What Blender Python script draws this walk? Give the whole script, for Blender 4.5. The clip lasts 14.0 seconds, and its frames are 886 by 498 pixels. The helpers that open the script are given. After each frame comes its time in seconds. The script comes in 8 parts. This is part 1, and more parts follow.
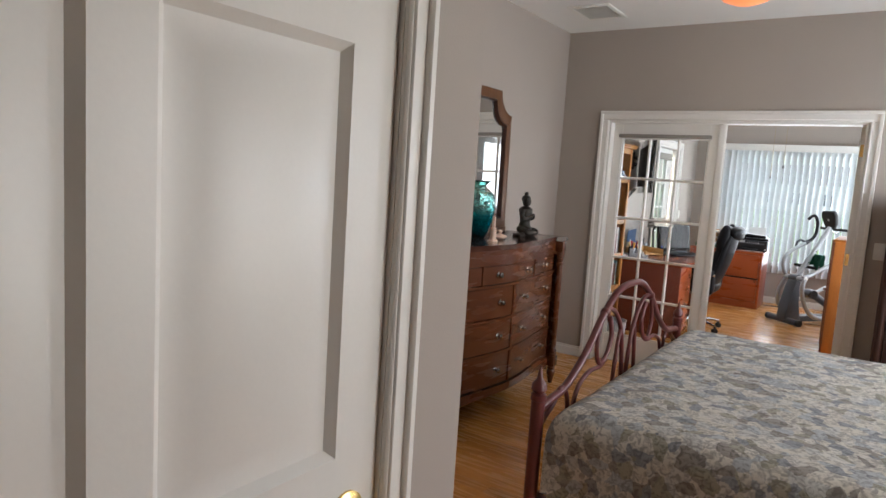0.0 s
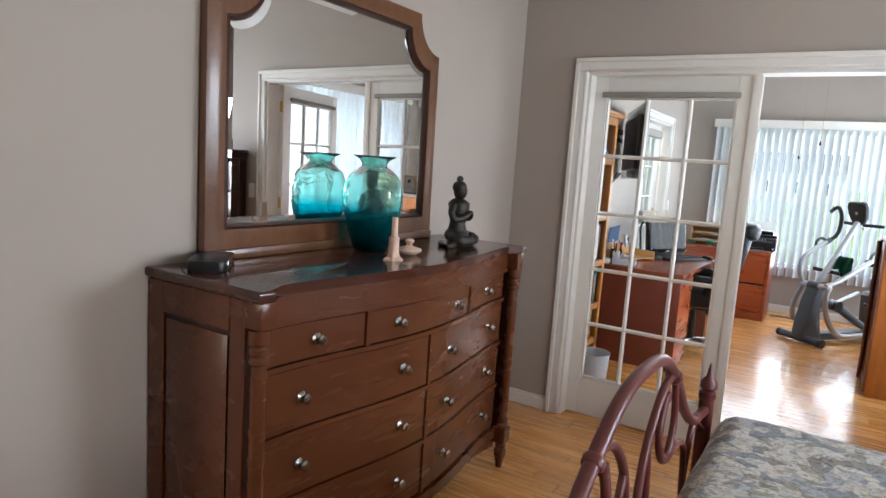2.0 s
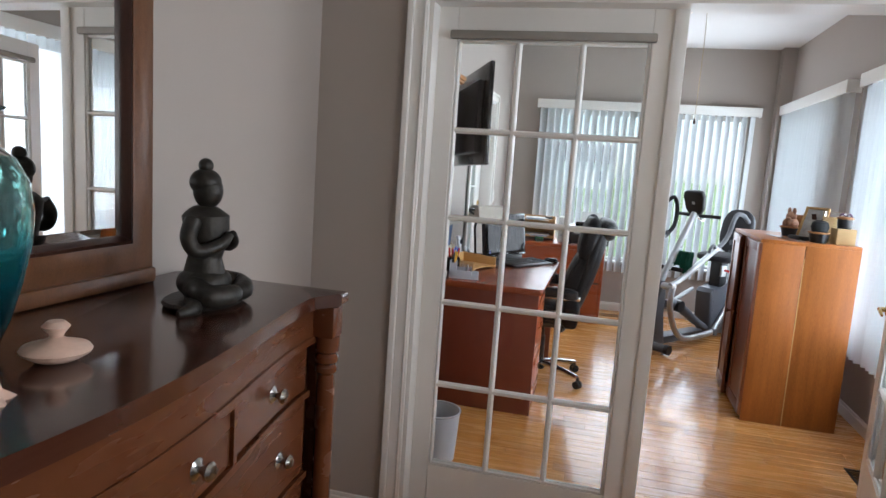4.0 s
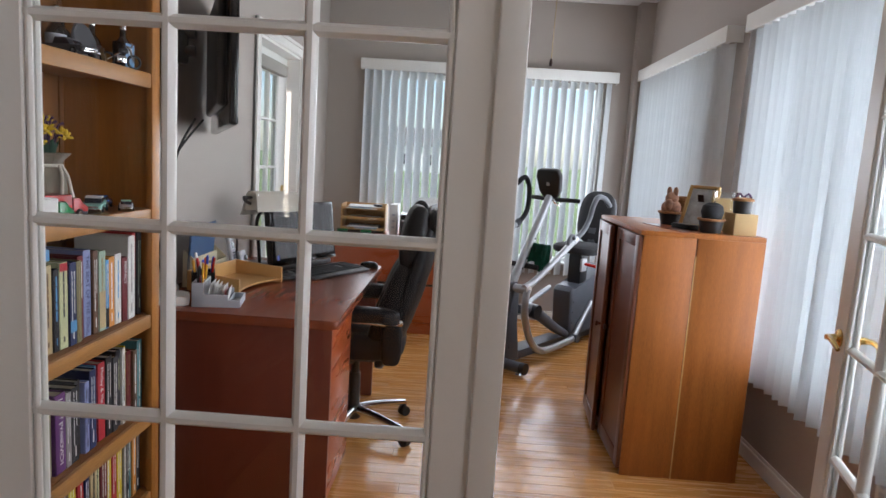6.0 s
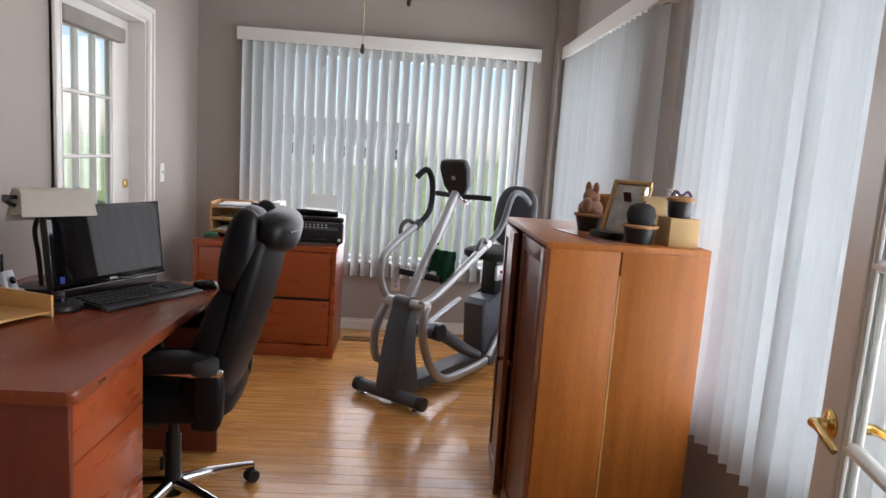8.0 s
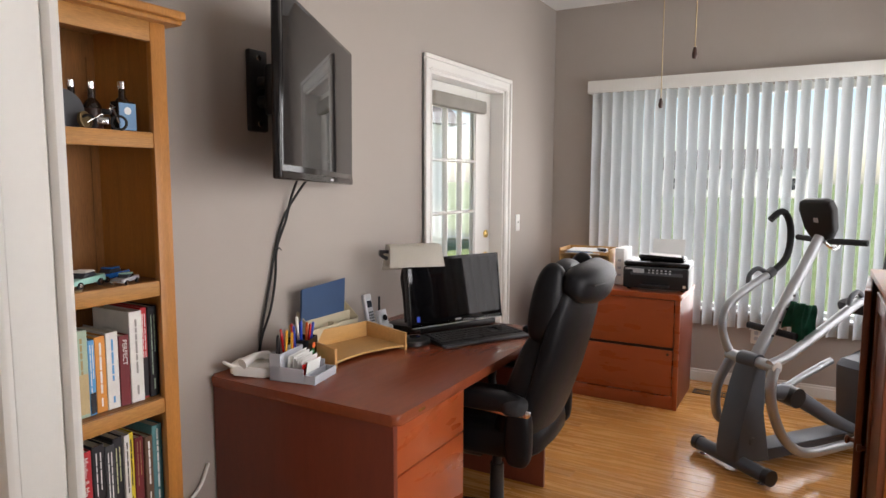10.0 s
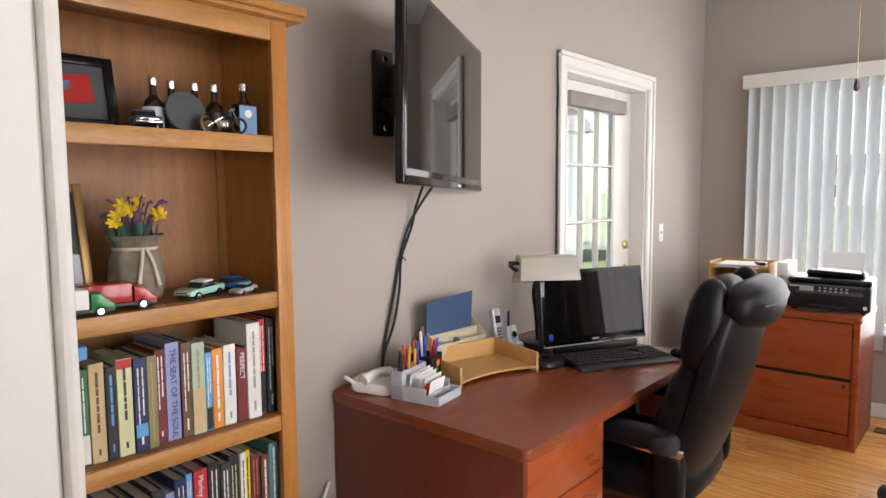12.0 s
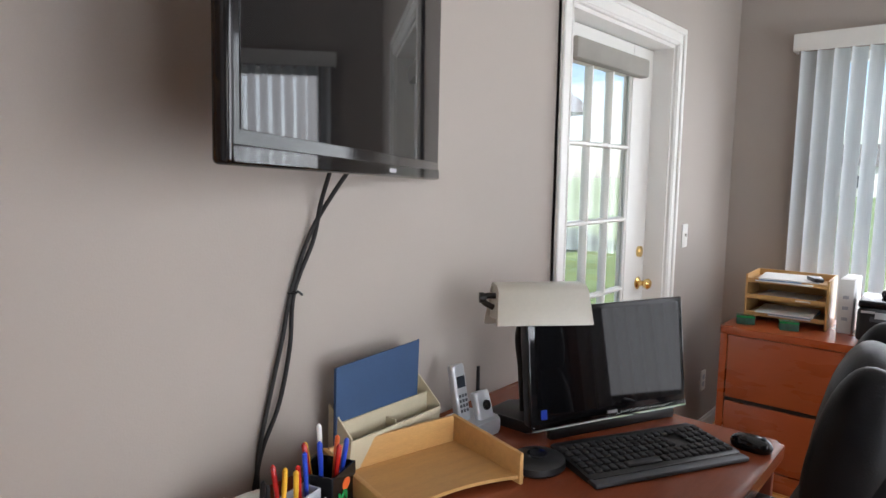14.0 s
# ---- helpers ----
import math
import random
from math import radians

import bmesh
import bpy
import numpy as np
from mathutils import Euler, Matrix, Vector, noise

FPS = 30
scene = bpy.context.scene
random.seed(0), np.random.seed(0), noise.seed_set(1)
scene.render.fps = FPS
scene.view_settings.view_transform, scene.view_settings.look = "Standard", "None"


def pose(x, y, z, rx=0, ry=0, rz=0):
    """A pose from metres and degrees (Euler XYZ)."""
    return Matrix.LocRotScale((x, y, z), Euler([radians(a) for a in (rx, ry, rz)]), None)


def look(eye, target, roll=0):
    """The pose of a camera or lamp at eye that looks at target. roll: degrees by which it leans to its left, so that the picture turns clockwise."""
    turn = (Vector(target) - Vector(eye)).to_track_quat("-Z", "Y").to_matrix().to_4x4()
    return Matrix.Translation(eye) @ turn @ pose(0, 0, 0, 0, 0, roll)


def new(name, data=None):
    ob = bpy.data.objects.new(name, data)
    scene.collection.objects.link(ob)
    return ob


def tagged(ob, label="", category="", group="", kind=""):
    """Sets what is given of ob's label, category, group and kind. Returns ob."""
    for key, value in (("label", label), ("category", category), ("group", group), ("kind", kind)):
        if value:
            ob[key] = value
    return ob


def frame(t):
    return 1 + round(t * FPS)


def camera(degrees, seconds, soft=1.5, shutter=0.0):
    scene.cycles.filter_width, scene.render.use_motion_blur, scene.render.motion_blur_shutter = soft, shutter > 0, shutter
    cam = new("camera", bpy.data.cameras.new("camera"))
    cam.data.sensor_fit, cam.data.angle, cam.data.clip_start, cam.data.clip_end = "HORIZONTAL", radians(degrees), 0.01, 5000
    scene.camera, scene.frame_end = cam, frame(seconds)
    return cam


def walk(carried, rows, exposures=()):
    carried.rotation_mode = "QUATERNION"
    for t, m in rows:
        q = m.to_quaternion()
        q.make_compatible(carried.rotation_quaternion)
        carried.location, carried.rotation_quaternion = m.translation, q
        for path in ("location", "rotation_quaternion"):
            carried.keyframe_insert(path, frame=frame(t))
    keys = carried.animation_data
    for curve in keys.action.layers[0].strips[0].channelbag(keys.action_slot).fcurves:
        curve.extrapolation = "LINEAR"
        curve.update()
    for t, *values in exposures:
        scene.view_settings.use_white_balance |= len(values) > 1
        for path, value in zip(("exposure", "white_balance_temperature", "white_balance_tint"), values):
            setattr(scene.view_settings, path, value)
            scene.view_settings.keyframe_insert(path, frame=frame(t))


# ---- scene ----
cam = camera(68.8, 14.0)
PATH = [
    (0, (0.061, 0.169, 1.52), (-1.054, 1.81, 1.288), 3.7),
    (0.3, (0.047, 0.446, 1.493), (-1.039, 2.113, 1.29), 4.0),
    (0.5, (0.022, 0.617, 1.521), (-1.05, 2.291, 1.301), 4.1),
    (0.6, (-0.017, 0.714, 1.527), (-1.083, 2.39, 1.296), 4.0),
    (0.9, (-0.113, 0.929, 1.486), (-1.172, 2.612, 1.263), 4.1),
    (1, (-0.15, 1.002, 1.491), (-1.205, 2.685, 1.258), 4.2),
    (1.2, (-0.236, 1.169, 1.477), (-1.285, 2.855, 1.239), 4.0),
    (1.5, (-0.34, 1.407, 1.475), (-1.391, 3.091, 1.229), 4.1),
    (2, (-0.587, 1.816, 1.485), (-1.628, 3.502, 1.217), 3.9),
    (2.5, (-0.812, 2.082, 1.467), (-1.834, 3.78, 1.197), 3.4),
    (3, (-1.037, 2.396, 1.442), (-1.883, 4.187, 1.172), 4.1),
    (3.5, (-1.195, 2.773, 1.417), (-1.863, 4.642, 1.175), 3.9),
    (4, (-1.244, 3.117, 1.449), (-1.72, 5.042, 1.188), 4.0),
    (4.2, (-1.237, 3.258, 1.426), (-1.637, 5.201, 1.173), 3.8),
    (6.3, (-1.084, 4.641, 1.380), (-1.110, 6.622, 1.106), 3.7),
    (6.5, (-1.055, 4.727, 1.375), (-1.065, 6.709, 1.105), 3.7),
    (7, (-0.980, 4.956, 1.355), (-0.872, 6.933, 1.073), 3.9),
    (7.2, (-0.945, 5.050, 1.346), (-0.789, 7.024, 1.063), 4.0),
    (9.3, (-0.576, 5.387, 1.455), (-1.002, 7.323, 1.187), 1.7),
    (9.5, (-0.558, 5.366, 1.455), (-1.162, 7.257, 1.209), 1.3),
    (10, (-0.518, 5.293, 1.456), (-1.509, 7.017, 1.246), 0.2),
    (10.5, (-0.484, 5.256, 1.457), (-1.691, 6.84, 1.272), -0.4),
    (11, (-0.485, 5.266, 1.445), (-1.777, 6.782, 1.269), -0.6),
    (11.5, (-0.529, 5.328, 1.431), (-1.851, 6.818, 1.253), -0.5),
    (12, (-0.638, 5.459, 1.436), (-1.955, 6.954, 1.26), -0.4),
    (12.5, (-0.719, 5.66, 1.407), (-2.016, 7.17, 1.217), -0.0),
    (13, (-0.797, 5.941, 1.43), (-2.086, 7.457, 1.232), -0.1),
    (13.5, (-0.989, 6.135, 1.43), (-2.271, 7.654, 1.213), 0.3),
    (14, (-1.195, 6.302, 1.452), (-2.476, 7.82, 1.221), 0.8),
]
walk(cam, [(t, look(eye, target, roll)) for t, eye, target, roll in PATH],
     [(0, 1.0, 6200, 12), (0.6, 1.2, 5900, 11), (2, 1.3, 5900, 10), (3.5, 1.1, 5900, 10), (4.2, 0.85, 5850, 12), (6.3, 0.45, 6150, 16), (7.2, 0.38, 6200, 17), (9.3, 0.5, 6900, 18), (11, 0.65, 6850, 17), (12.5, 0.9, 6750, 17), (14, 0.65, 6300, 14)])

# ---- world and light ----
world = bpy.data.worlds.new("sky")
scene.world = world
world.use_nodes = True
_nt = world.node_tree
_sky = _nt.nodes.new("ShaderNodeTexSky")
_sky.sky_type = "NISHITA"
_sky.sun_disc = False
_sky.sun_elevation, _sky.sun_rotation = radians(58), radians(190)
_nt.links.new(_sky.outputs[0], _nt.nodes["Background"].inputs[0])
_nt.nodes["Background"].inputs[1].default_value = 0.15
sun = new("sun", bpy.data.lights.new("sun", "SUN"))
sun.data.energy, sun.data.angle, sun.data.color = 5.0, radians(0.5), (1, 0.95, 0.88)
sun.matrix_world = look((-1.7, -9.8, 16), (0, 0, 0))


def window_lamp(name, at, target, w, h, watts, color=(1.0, 0.98, 0.95)):
    d = bpy.data.lights.new(name, "AREA")
    d.shape, d.size, d.size_y, d.energy, d.color = "RECTANGLE", w, h, watts, color
    ob = new(name, d)
    ob.matrix_world = look(at, target)
    return ob


DAY = (0.97, 0.985, 1.0)
SKYLIT = (0.85, 0.94, 1.0)
window_lamp("window_light_east", (0.50, 6.80, 1.3), (-1, 6.80, 1.3), 1.9, 1.55, 70, SKYLIT)
window_lamp("window_light_east", (0.50, 9.20, 1.3), (-1, 9.20, 1.3), 1.45, 1.55, 33, SKYLIT)
window_lamp("window_light_north", (-0.94, 10.385, 1.3), (-0.94, 8, 1.3), 1.86, 1.55, 22, SKYLIT)
# Added fill lamps on the room side of the blinds, standing in for their glow.
blind_fill = window_lamp("blind_fill_east", (0.275, 6.80, 1.3), (-1, 6.80, 1.3), 1.9, 1.5, 11, DAY)
blind_fill.data.spread = radians(95)
window_lamp("blind_fill_east", (0.275, 9.20, 1.3), (-1, 9.20, 1.3), 1.5, 1.5, 9, DAY)
window_lamp("blind_fill_north", (-0.94, 10.15, 1.3), (-0.94, 8, 1.3), 2.0, 1.5, 14, DAY)
window_lamp("window_light_bedroom", (1.72, 4.75, 1.4), (0, 4.5, 0.3), 0.85, 1.35, 46, (0.92, 0.96, 1.0))
# Fill for the dresser and bed, through an unseen window added for it.
window_lamp("window_light_bedroom", (1.93, 2.45, 1.4), (-2.3, 2.9, 1.1), 1.3, 1.35, 24, (1.0, 0.96, 0.90))
# Warm lamp added to brighten the hallway; its source is unseen.
window_lamp("added_light_hall", (-3.2, -0.86, 1.45), (-3.2, 3, 1.3), 0.9, 1.2, 50, (1.0, 0.86, 0.66))


# ---- materials ----
def mat(name, color, rough=0.5, metal=0.0, var=0.12, scale=8.0, bump=0.05, fine=120.0, spec=0.5, coat=0.0, stretch=(1, 1, 1), grain=0.0, dark=None, transmission=0.0, ior=1.45, random_tone=0.0, sheen=0.0):
    m = bpy.data.materials.new(name)
    m.use_nodes = True
    nt = m.node_tree
    b = nt.nodes["Principled BSDF"]
    ln = nt.links.new
    tc = nt.nodes.new("ShaderNodeTexCoord")
    mp = nt.nodes.new("ShaderNodeMapping")
    mp.inputs["Scale"].default_value = stretch
    ln(tc.outputs["Object"], mp.inputs["Vector"])
    n1 = nt.nodes.new("ShaderNodeTexNoise")
    n1.inputs["Scale"].default_value, n1.inputs["Detail"].default_value = scale, 4
    ln(mp.outputs[0], n1.inputs["Vector"])
    n2 = nt.nodes.new("ShaderNodeTexNoise")
    n2.inputs["Scale"].default_value, n2.inputs["Detail"].default_value = fine, 3
    ln(mp.outputs[0], n2.inputs["Vector"])
    mixn = nt.nodes.new("ShaderNodeMix")
    mixn.inputs[0].default_value = 0.5 if grain else 0.25
    ln(n1.outputs[0], mixn.inputs[2])
    ln(n2.outputs[0], mixn.inputs[3])
    ramp = nt.nodes.new("ShaderNodeValToRGB")
    c = tuple(color)
    d = tuple(dark) if dark else tuple(v * (1 - var) for v in c)
    l = tuple(min(1, v * (1 + var * 0.6)) for v in c)
    ramp.color_ramp.elements[0].position, ramp.color_ramp.elements[0].color = 0.33, (*d, 1)
    ramp.color_ramp.elements[1].position, ramp.color_ramp.elements[1].color = 0.66, (*l, 1)
    ln(mixn.outputs[0], ramp.inputs[0])
    out = ramp.outputs[0]
    if random_tone:
        oi = nt.nodes.new("ShaderNodeObjectInfo")
        hs = nt.nodes.new("ShaderNodeHueSaturation")
        mr = nt.nodes.new("ShaderNodeMapRange")
        mr.inputs[3].default_value, mr.inputs[4].default_value = 1 - random_tone, 1 + random_tone
        ln(oi.outputs["Random"], mr.inputs[0])
        ln(mr.outputs[0], hs.inputs["Value"])
        ln(out, hs.inputs["Color"])
        out = hs.outputs[0]
    ln(out, b.inputs["Base Color"])
    rr = nt.nodes.new("ShaderNodeMapRange")
    rr.inputs[3].default_value, rr.inputs[4].default_value = max(0.0, rough * 0.85), min(1, rough * 1.15)
    ln(n1.outputs[0], rr.inputs[0])
    ln(rr.outputs[0], b.inputs["Roughness"])
    b.inputs["Metallic"].default_value = metal
    b.inputs["Specular IOR Level"].default_value = spec
    b.inputs["IOR"].default_value = ior
    if coat:
        b.inputs["Coat Weight"].default_value, b.inputs["Coat Roughness"].default_value = coat, 0.12
    if transmission:
        b.inputs["Transmission Weight"].default_value = transmission
    if sheen:
        b.inputs["Sheen Weight"].default_value = sheen
    if bump:
        bp = nt.nodes.new("ShaderNodeBump")
        bp.inputs["Strength"].default_value, bp.inputs["Distance"].default_value = bump, 0.004
        ln(n2.outputs[0], bp.inputs["Height"])
        ln(bp.outputs[0], b.inputs["Normal"])
    return m


M_WALL = mat("wall_paint_taupe", (0.39, 0.343, 0.304), 0.75, var=0.03, scale=2, bump=0.08, fine=260)
M_TAN = mat("wall_paint_tan", (0.62, 0.47, 0.28), 0.75, var=0.03, scale=2, bump=0.08, fine=260)
M_CEIL = mat("ceiling_paint", (0.8, 0.79, 0.77), 0.9, var=0.02, scale=3, bump=0.1, fine=200)
M_WHITE = mat("white_gloss_paint", (0.78, 0.76, 0.72), 0.35, var=0.03, scale=5, bump=0.03, fine=150)
M_DRESS = mat("brown_mahogany", (0.098, 0.030, 0.0105), 0.27, var=0.08, scale=3, bump=0, fine=9, stretch=(3, 0.6, 5), grain=1, coat=0.12, spec=0.5)
M_CHERRY = mat("cherry_laminate", (0.32, 0.07, 0.024), 0.32, var=0.18, scale=4, bump=0.02, fine=60, stretch=(12, 12, 1), grain=1)
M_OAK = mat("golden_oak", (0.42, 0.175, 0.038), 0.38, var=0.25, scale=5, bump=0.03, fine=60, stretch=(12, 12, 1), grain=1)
M_BLACK = mat("black_plastic", (0.012, 0.012, 0.013), 0.35, var=0.1, bump=0.02)
M_GREY = mat("dark_grey_plastic", (0.07, 0.075, 0.085), 0.45, var=0.1, bump=0.03)
M_SILVER = mat("silver_paint", (0.38, 0.39, 0.40), 0.35, metal=0.6, var=0.05, bump=0.02)
M_IRON = mat("burgundy_iron", (0.10, 0.022, 0.020), 0.35, var=0.15, bump=0.03)
M_LEATHER = mat("black_leather", (0.006, 0.006, 0.007), 0.40, spec=0.22, var=0.15, scale=20, bump=0.12, fine=300)
M_GRASS = mat("grass", (0.16, 0.22, 0.09), 0.9, var=0.3, scale=0.6, bump=0.3, fine=30)


def glass_mat(name, color=(1, 1, 1), rough=0.0):
    m = bpy.data.materials.new(name)
    m.use_nodes = True
    b = m.node_tree.nodes["Principled BSDF"]
    b.inputs["Base Color"].default_value = (*color, 1)
    b.inputs["Roughness"].default_value = rough
    b.inputs["Transmission Weight"].default_value = 1
    b.inputs["IOR"].default_value = 1.45
    return m


def pane_mat():
    """Thin clear window glass: see-through, with the gloss of its face."""
    m = bpy.data.materials.new("clear_pane")
    m.use_nodes = True
    nt = m.node_tree
    nt.nodes.remove(nt.nodes["Principled BSDF"])
    t, g, mx = (nt.nodes.new(k) for k in ("ShaderNodeBsdfTransparent", "ShaderNodeBsdfGlossy", "ShaderNodeMixShader"))
    w, p, h = (nt.nodes.new(k) for k in ("ShaderNodeLayerWeight", "ShaderNodeMath", "ShaderNodeMath"))
    t.inputs[0].default_value = (0.97, 0.98, 0.975, 1)
    g.inputs["Roughness"].default_value = 0.0
    p.operation, p.inputs[1].default_value = "POWER", 4.0
    h.operation, h.inputs[1].default_value, h.inputs[2].default_value = "MULTIPLY_ADD", 0.5, 0.03
    nt.links.new(w.outputs["Facing"], p.inputs[0])
    nt.links.new(p.outputs[0], h.inputs[0])
    nt.links.new(h.outputs[0], mx.inputs[0])
    nt.links.new(t.outputs[0], mx.inputs[1])
    nt.links.new(g.outputs[0], mx.inputs[2])
    nt.links.new(mx.outputs[0], nt.nodes["Material Output"].inputs[0])
    return m


M_GLASS = pane_mat()
M_MIRROR = mat("silvered_mirror", (0.86, 0.87, 0.87), 0.0, metal=1.0, var=0.0, bump=0)


# ---- builders ----
def box(bm, a, b, bevel=0.0, seg=2, m=None):
    """A box from corner a to corner b, with rounded edges."""
    c = [(a[i] + b[i]) / 2 for i in range(3)]
    s = [abs(b[i] - a[i]) for i in range(3)]
    r = bmesh.ops.create_cube(bm, size=1, matrix=Matrix.Translation(c) @ Matrix.Diagonal((*s, 1)))
    vs = r["verts"]
    if bevel:
        es = list({e for v in vs for e in v.link_edges})
        o = bmesh.ops.bevel(bm, geom=es, offset=min(bevel, min(s) * 0.45), segments=seg, affect="EDGES", profile=0.5)
        vs = list({v for f in o["faces"] for v in f.verts} | {v for v in vs if v.is_valid})
    if m is not None:
        bmesh.ops.transform(bm, matrix=m, verts=vs)
    return bm


def B(a, b, bevel=0.0, seg=2, m=None):
    return box(bmesh.new(), a, b, bevel, seg, m)


def part(name, bm, material, parent=None, label="", sharp=38):
    me = bpy.data.meshes.new(name)
    bmesh.ops.recalc_face_normals(bm, faces=bm.faces)
    bm.to_mesh(me)
    bm.free()
    me.shade_smooth()
    me.set_sharp_from_angle(angle=radians(sharp))
    me.materials.append(material)
    ob = new(name, me)
    ob.parent = parent
    if label:
        ob["label"] = label
    return ob


def thing(name, label, category, at=(0, 0, 0), rz=0, group="", kind=""):
    ob = new(name)
    ob.matrix_world = pose(*at, 0, 0, rz)
    ob.empty_display_size = 0.1
    return tagged(ob, label, category, group, kind)


def structure(name, bm, material, label, category):
    return tagged(part(name, bm, material, None, ""), label, category, kind="structure")


def catmull(pts, n, closed=False):
    P = [Vector(p) for p in pts]
    if len(P) < 3 or n <= 1:
        return P
    out = []
    k = len(P)
    for i in range(k if closed else k - 1):
        if closed:
            a, b, c, d = P[(i - 1) % k], P[i], P[(i + 1) % k], P[(i + 2) % k]
        else:
            a, b, c, d = P[max(i - 1, 0)], P[i], P[i + 1], P[min(i + 2, k - 1)]
        for j in range(n):
            t = j / n
            out.append(0.5 * ((2 * b) + (c - a) * t + (2 * a - 5 * b + 4 * c - d) * t * t + (3 * b - a - 3 * c + d) * t ** 3))
    if not closed:
        out.append(P[-1])
    return out


def tube(bm, pts, r, seg=10, n=6, closed=False, flat=1.0):
    """A round bar along a smooth line; r may run from r[0] to r[-1]."""
    P = catmull(pts, n, closed)
    k = len(P)
    rs = r if isinstance(r, (list, tuple)) else (r, r)
    rings = []
    up = Vector((0.13, 0.27, 0.95))
    for i, p in enumerate(P):
        t = (P[(i + 1) % k] - P[(i - 1) % k]) if closed else (P[min(i + 1, k - 1)] - P[max(i - 1, 0)])
        t.normalize()
        u = up - t * up.dot(t)
        if u.length < 1e-3:
            u = Vector((1, 0, 0)) - t * t.x
        u.normalize()
        up = u
        v = t.cross(u)
        f = i / max(1, k - 1) * (len(rs) - 1)
        q = min(int(f), len(rs) - 2)
        rr = rs[q] + (rs[q + 1] - rs[q]) * (f - q)
        rings.append([bm.verts.new(p + (u * math.cos(2 * math.pi * j / seg) * flat + v * math.sin(2 * math.pi * j / seg)) * rr) for j in range(seg)])
    for i in range(k if closed else k - 1):
        A, C = rings[i], rings[(i + 1) % k]
        for j in range(seg):
            bm.faces.new((A[j], A[(j + 1) % seg], C[(j + 1) % seg], C[j]))
    if not closed:
        bm.faces.new(rings[0][::-1])
        bm.faces.new(rings[-1])
    return bm


def T(pts, r, seg=10, n=6, closed=False, flat=1.0):
    return tube(bmesh.new(), pts, r, seg, n, closed, flat)


def lathe(bm, prof, seg=24, m=None):
    """A turned body round z from (radius, height) pairs."""
    m = m or Matrix()
    rings = []
    for r, z in prof:
        rings.append([bm.verts.new(m @ Vector((max(r, 1e-4) * math.cos(2 * math.pi * j / seg), max(r, 1e-4) * math.sin(2 * math.pi * j / seg), z))) for j in range(seg)])
    for A, C in zip(rings, rings[1:]):
        for j in range(seg):
            bm.faces.new((A[j], A[(j + 1) % seg], C[(j + 1) % seg], C[j]))
    bm.faces.new(rings[0][::-1])
    bm.faces.new(rings[-1])
    return bm


def L(prof, seg=24, m=None):
    return lathe(bmesh.new(), prof, seg, m)


def prism(bm, outline, z0, z1, m=None, bevel=0.0, seg=2):
    """An outline in x, y drawn out from z0 to z1."""
    a = [bm.verts.new((x, y, z0)) for x, y in outline]
    b = [bm.verts.new((x, y, z1)) for x, y in outline]
    n = len(a)
    fs = [bm.faces.new(a[::-1]), bm.faces.new(b)]
    for j in range(n):
        fs.append(bm.faces.new((a[j], a[(j + 1) % n], b[(j + 1) % n], b[j])))
    vs = a + b
    if bevel:
        es = [e for e in fs[0].edges] + [e for e in fs[1].edges]
        o = bmesh.ops.bevel(bm, geom=es, offset=bevel, segments=seg, affect="EDGES", profile=0.5)
        vs = list({v for f in o["faces"] for v in f.verts} | {v for v in vs if v.is_valid})
    if m is not None:
        bmesh.ops.transform(bm, matrix=m, verts=vs)
    return bm


def PR(outline, z0, z1, m=None, bevel=0.0, seg=2):
    return prism(bmesh.new(), outline, z0, z1, m, bevel, seg)


def rounded(x0, y0, x1, y1, r, n=5):
    """A rectangle with round corners."""
    out = []
    for cx, cy, a in ((x1 - r, y1 - r, 0), (x0 + r, y1 - r, 90), (x0 + r, y0 + r, 180), (x1 - r, y0 + r, 270)):
        for i in range(n + 1):
            w = radians(a + 90 * i / n)
            out.append((cx + r * math.cos(w), cy + r * math.sin(w)))
    return out


def blob(bm, c, s, power=2.6, u=20, v=12, m=None):
    """A cushion: a superellipsoid with half sizes s."""
    rings = []
    sg = lambda w, e: math.copysign(abs(w) ** e, w)
    e = 2 / power
    for i in range(v + 1):
        ph = -math.pi / 2 + math.pi * i / v
        ring = []
        for j in range(u):
            th = 2 * math.pi * j / u
            ring.append(Vector((c[0] + s[0] * sg(math.cos(ph), e) * sg(math.cos(th), e), c[1] + s[1] * sg(math.cos(ph), e) * sg(math.sin(th), e), c[2] + s[2] * sg(math.sin(ph), e))))
        rings.append([bm.verts.new(m @ p if m is not None else p) for p in (ring if 0 < i < v else [ring[0]])])
    for A, C in zip(rings, rings[1:]):
        for j in range(u):
            k = (j + 1) % u
            if len(A) == 1:
                bm.faces.new((A[0], C[k], C[j]))
            elif len(C) == 1:
                bm.faces.new((A[j], A[k], C[0]))
            else:
                bm.faces.new((A[j], A[k], C[k], C[j]))
    return bm


def share(name, mesh, material_parent, at, label=""):
    """One more object on a mesh that is already there."""
    ob = new(name, mesh)
    ob.parent = material_parent
    ob.matrix_local = at
    if label:
        ob["label"] = label
    return ob


ROT_X = pose(0, 0, 0, 0, 90, 0)
ROT_Y = pose(0, 0, 0, -90, 0, 0)


# ---- more materials ----
def nodes_of(name):
    m = bpy.data.materials.new(name)
    m.use_nodes = True
    nt = m.node_tree
    return m, nt, nt.nodes["Principled BSDF"], nt.links.new


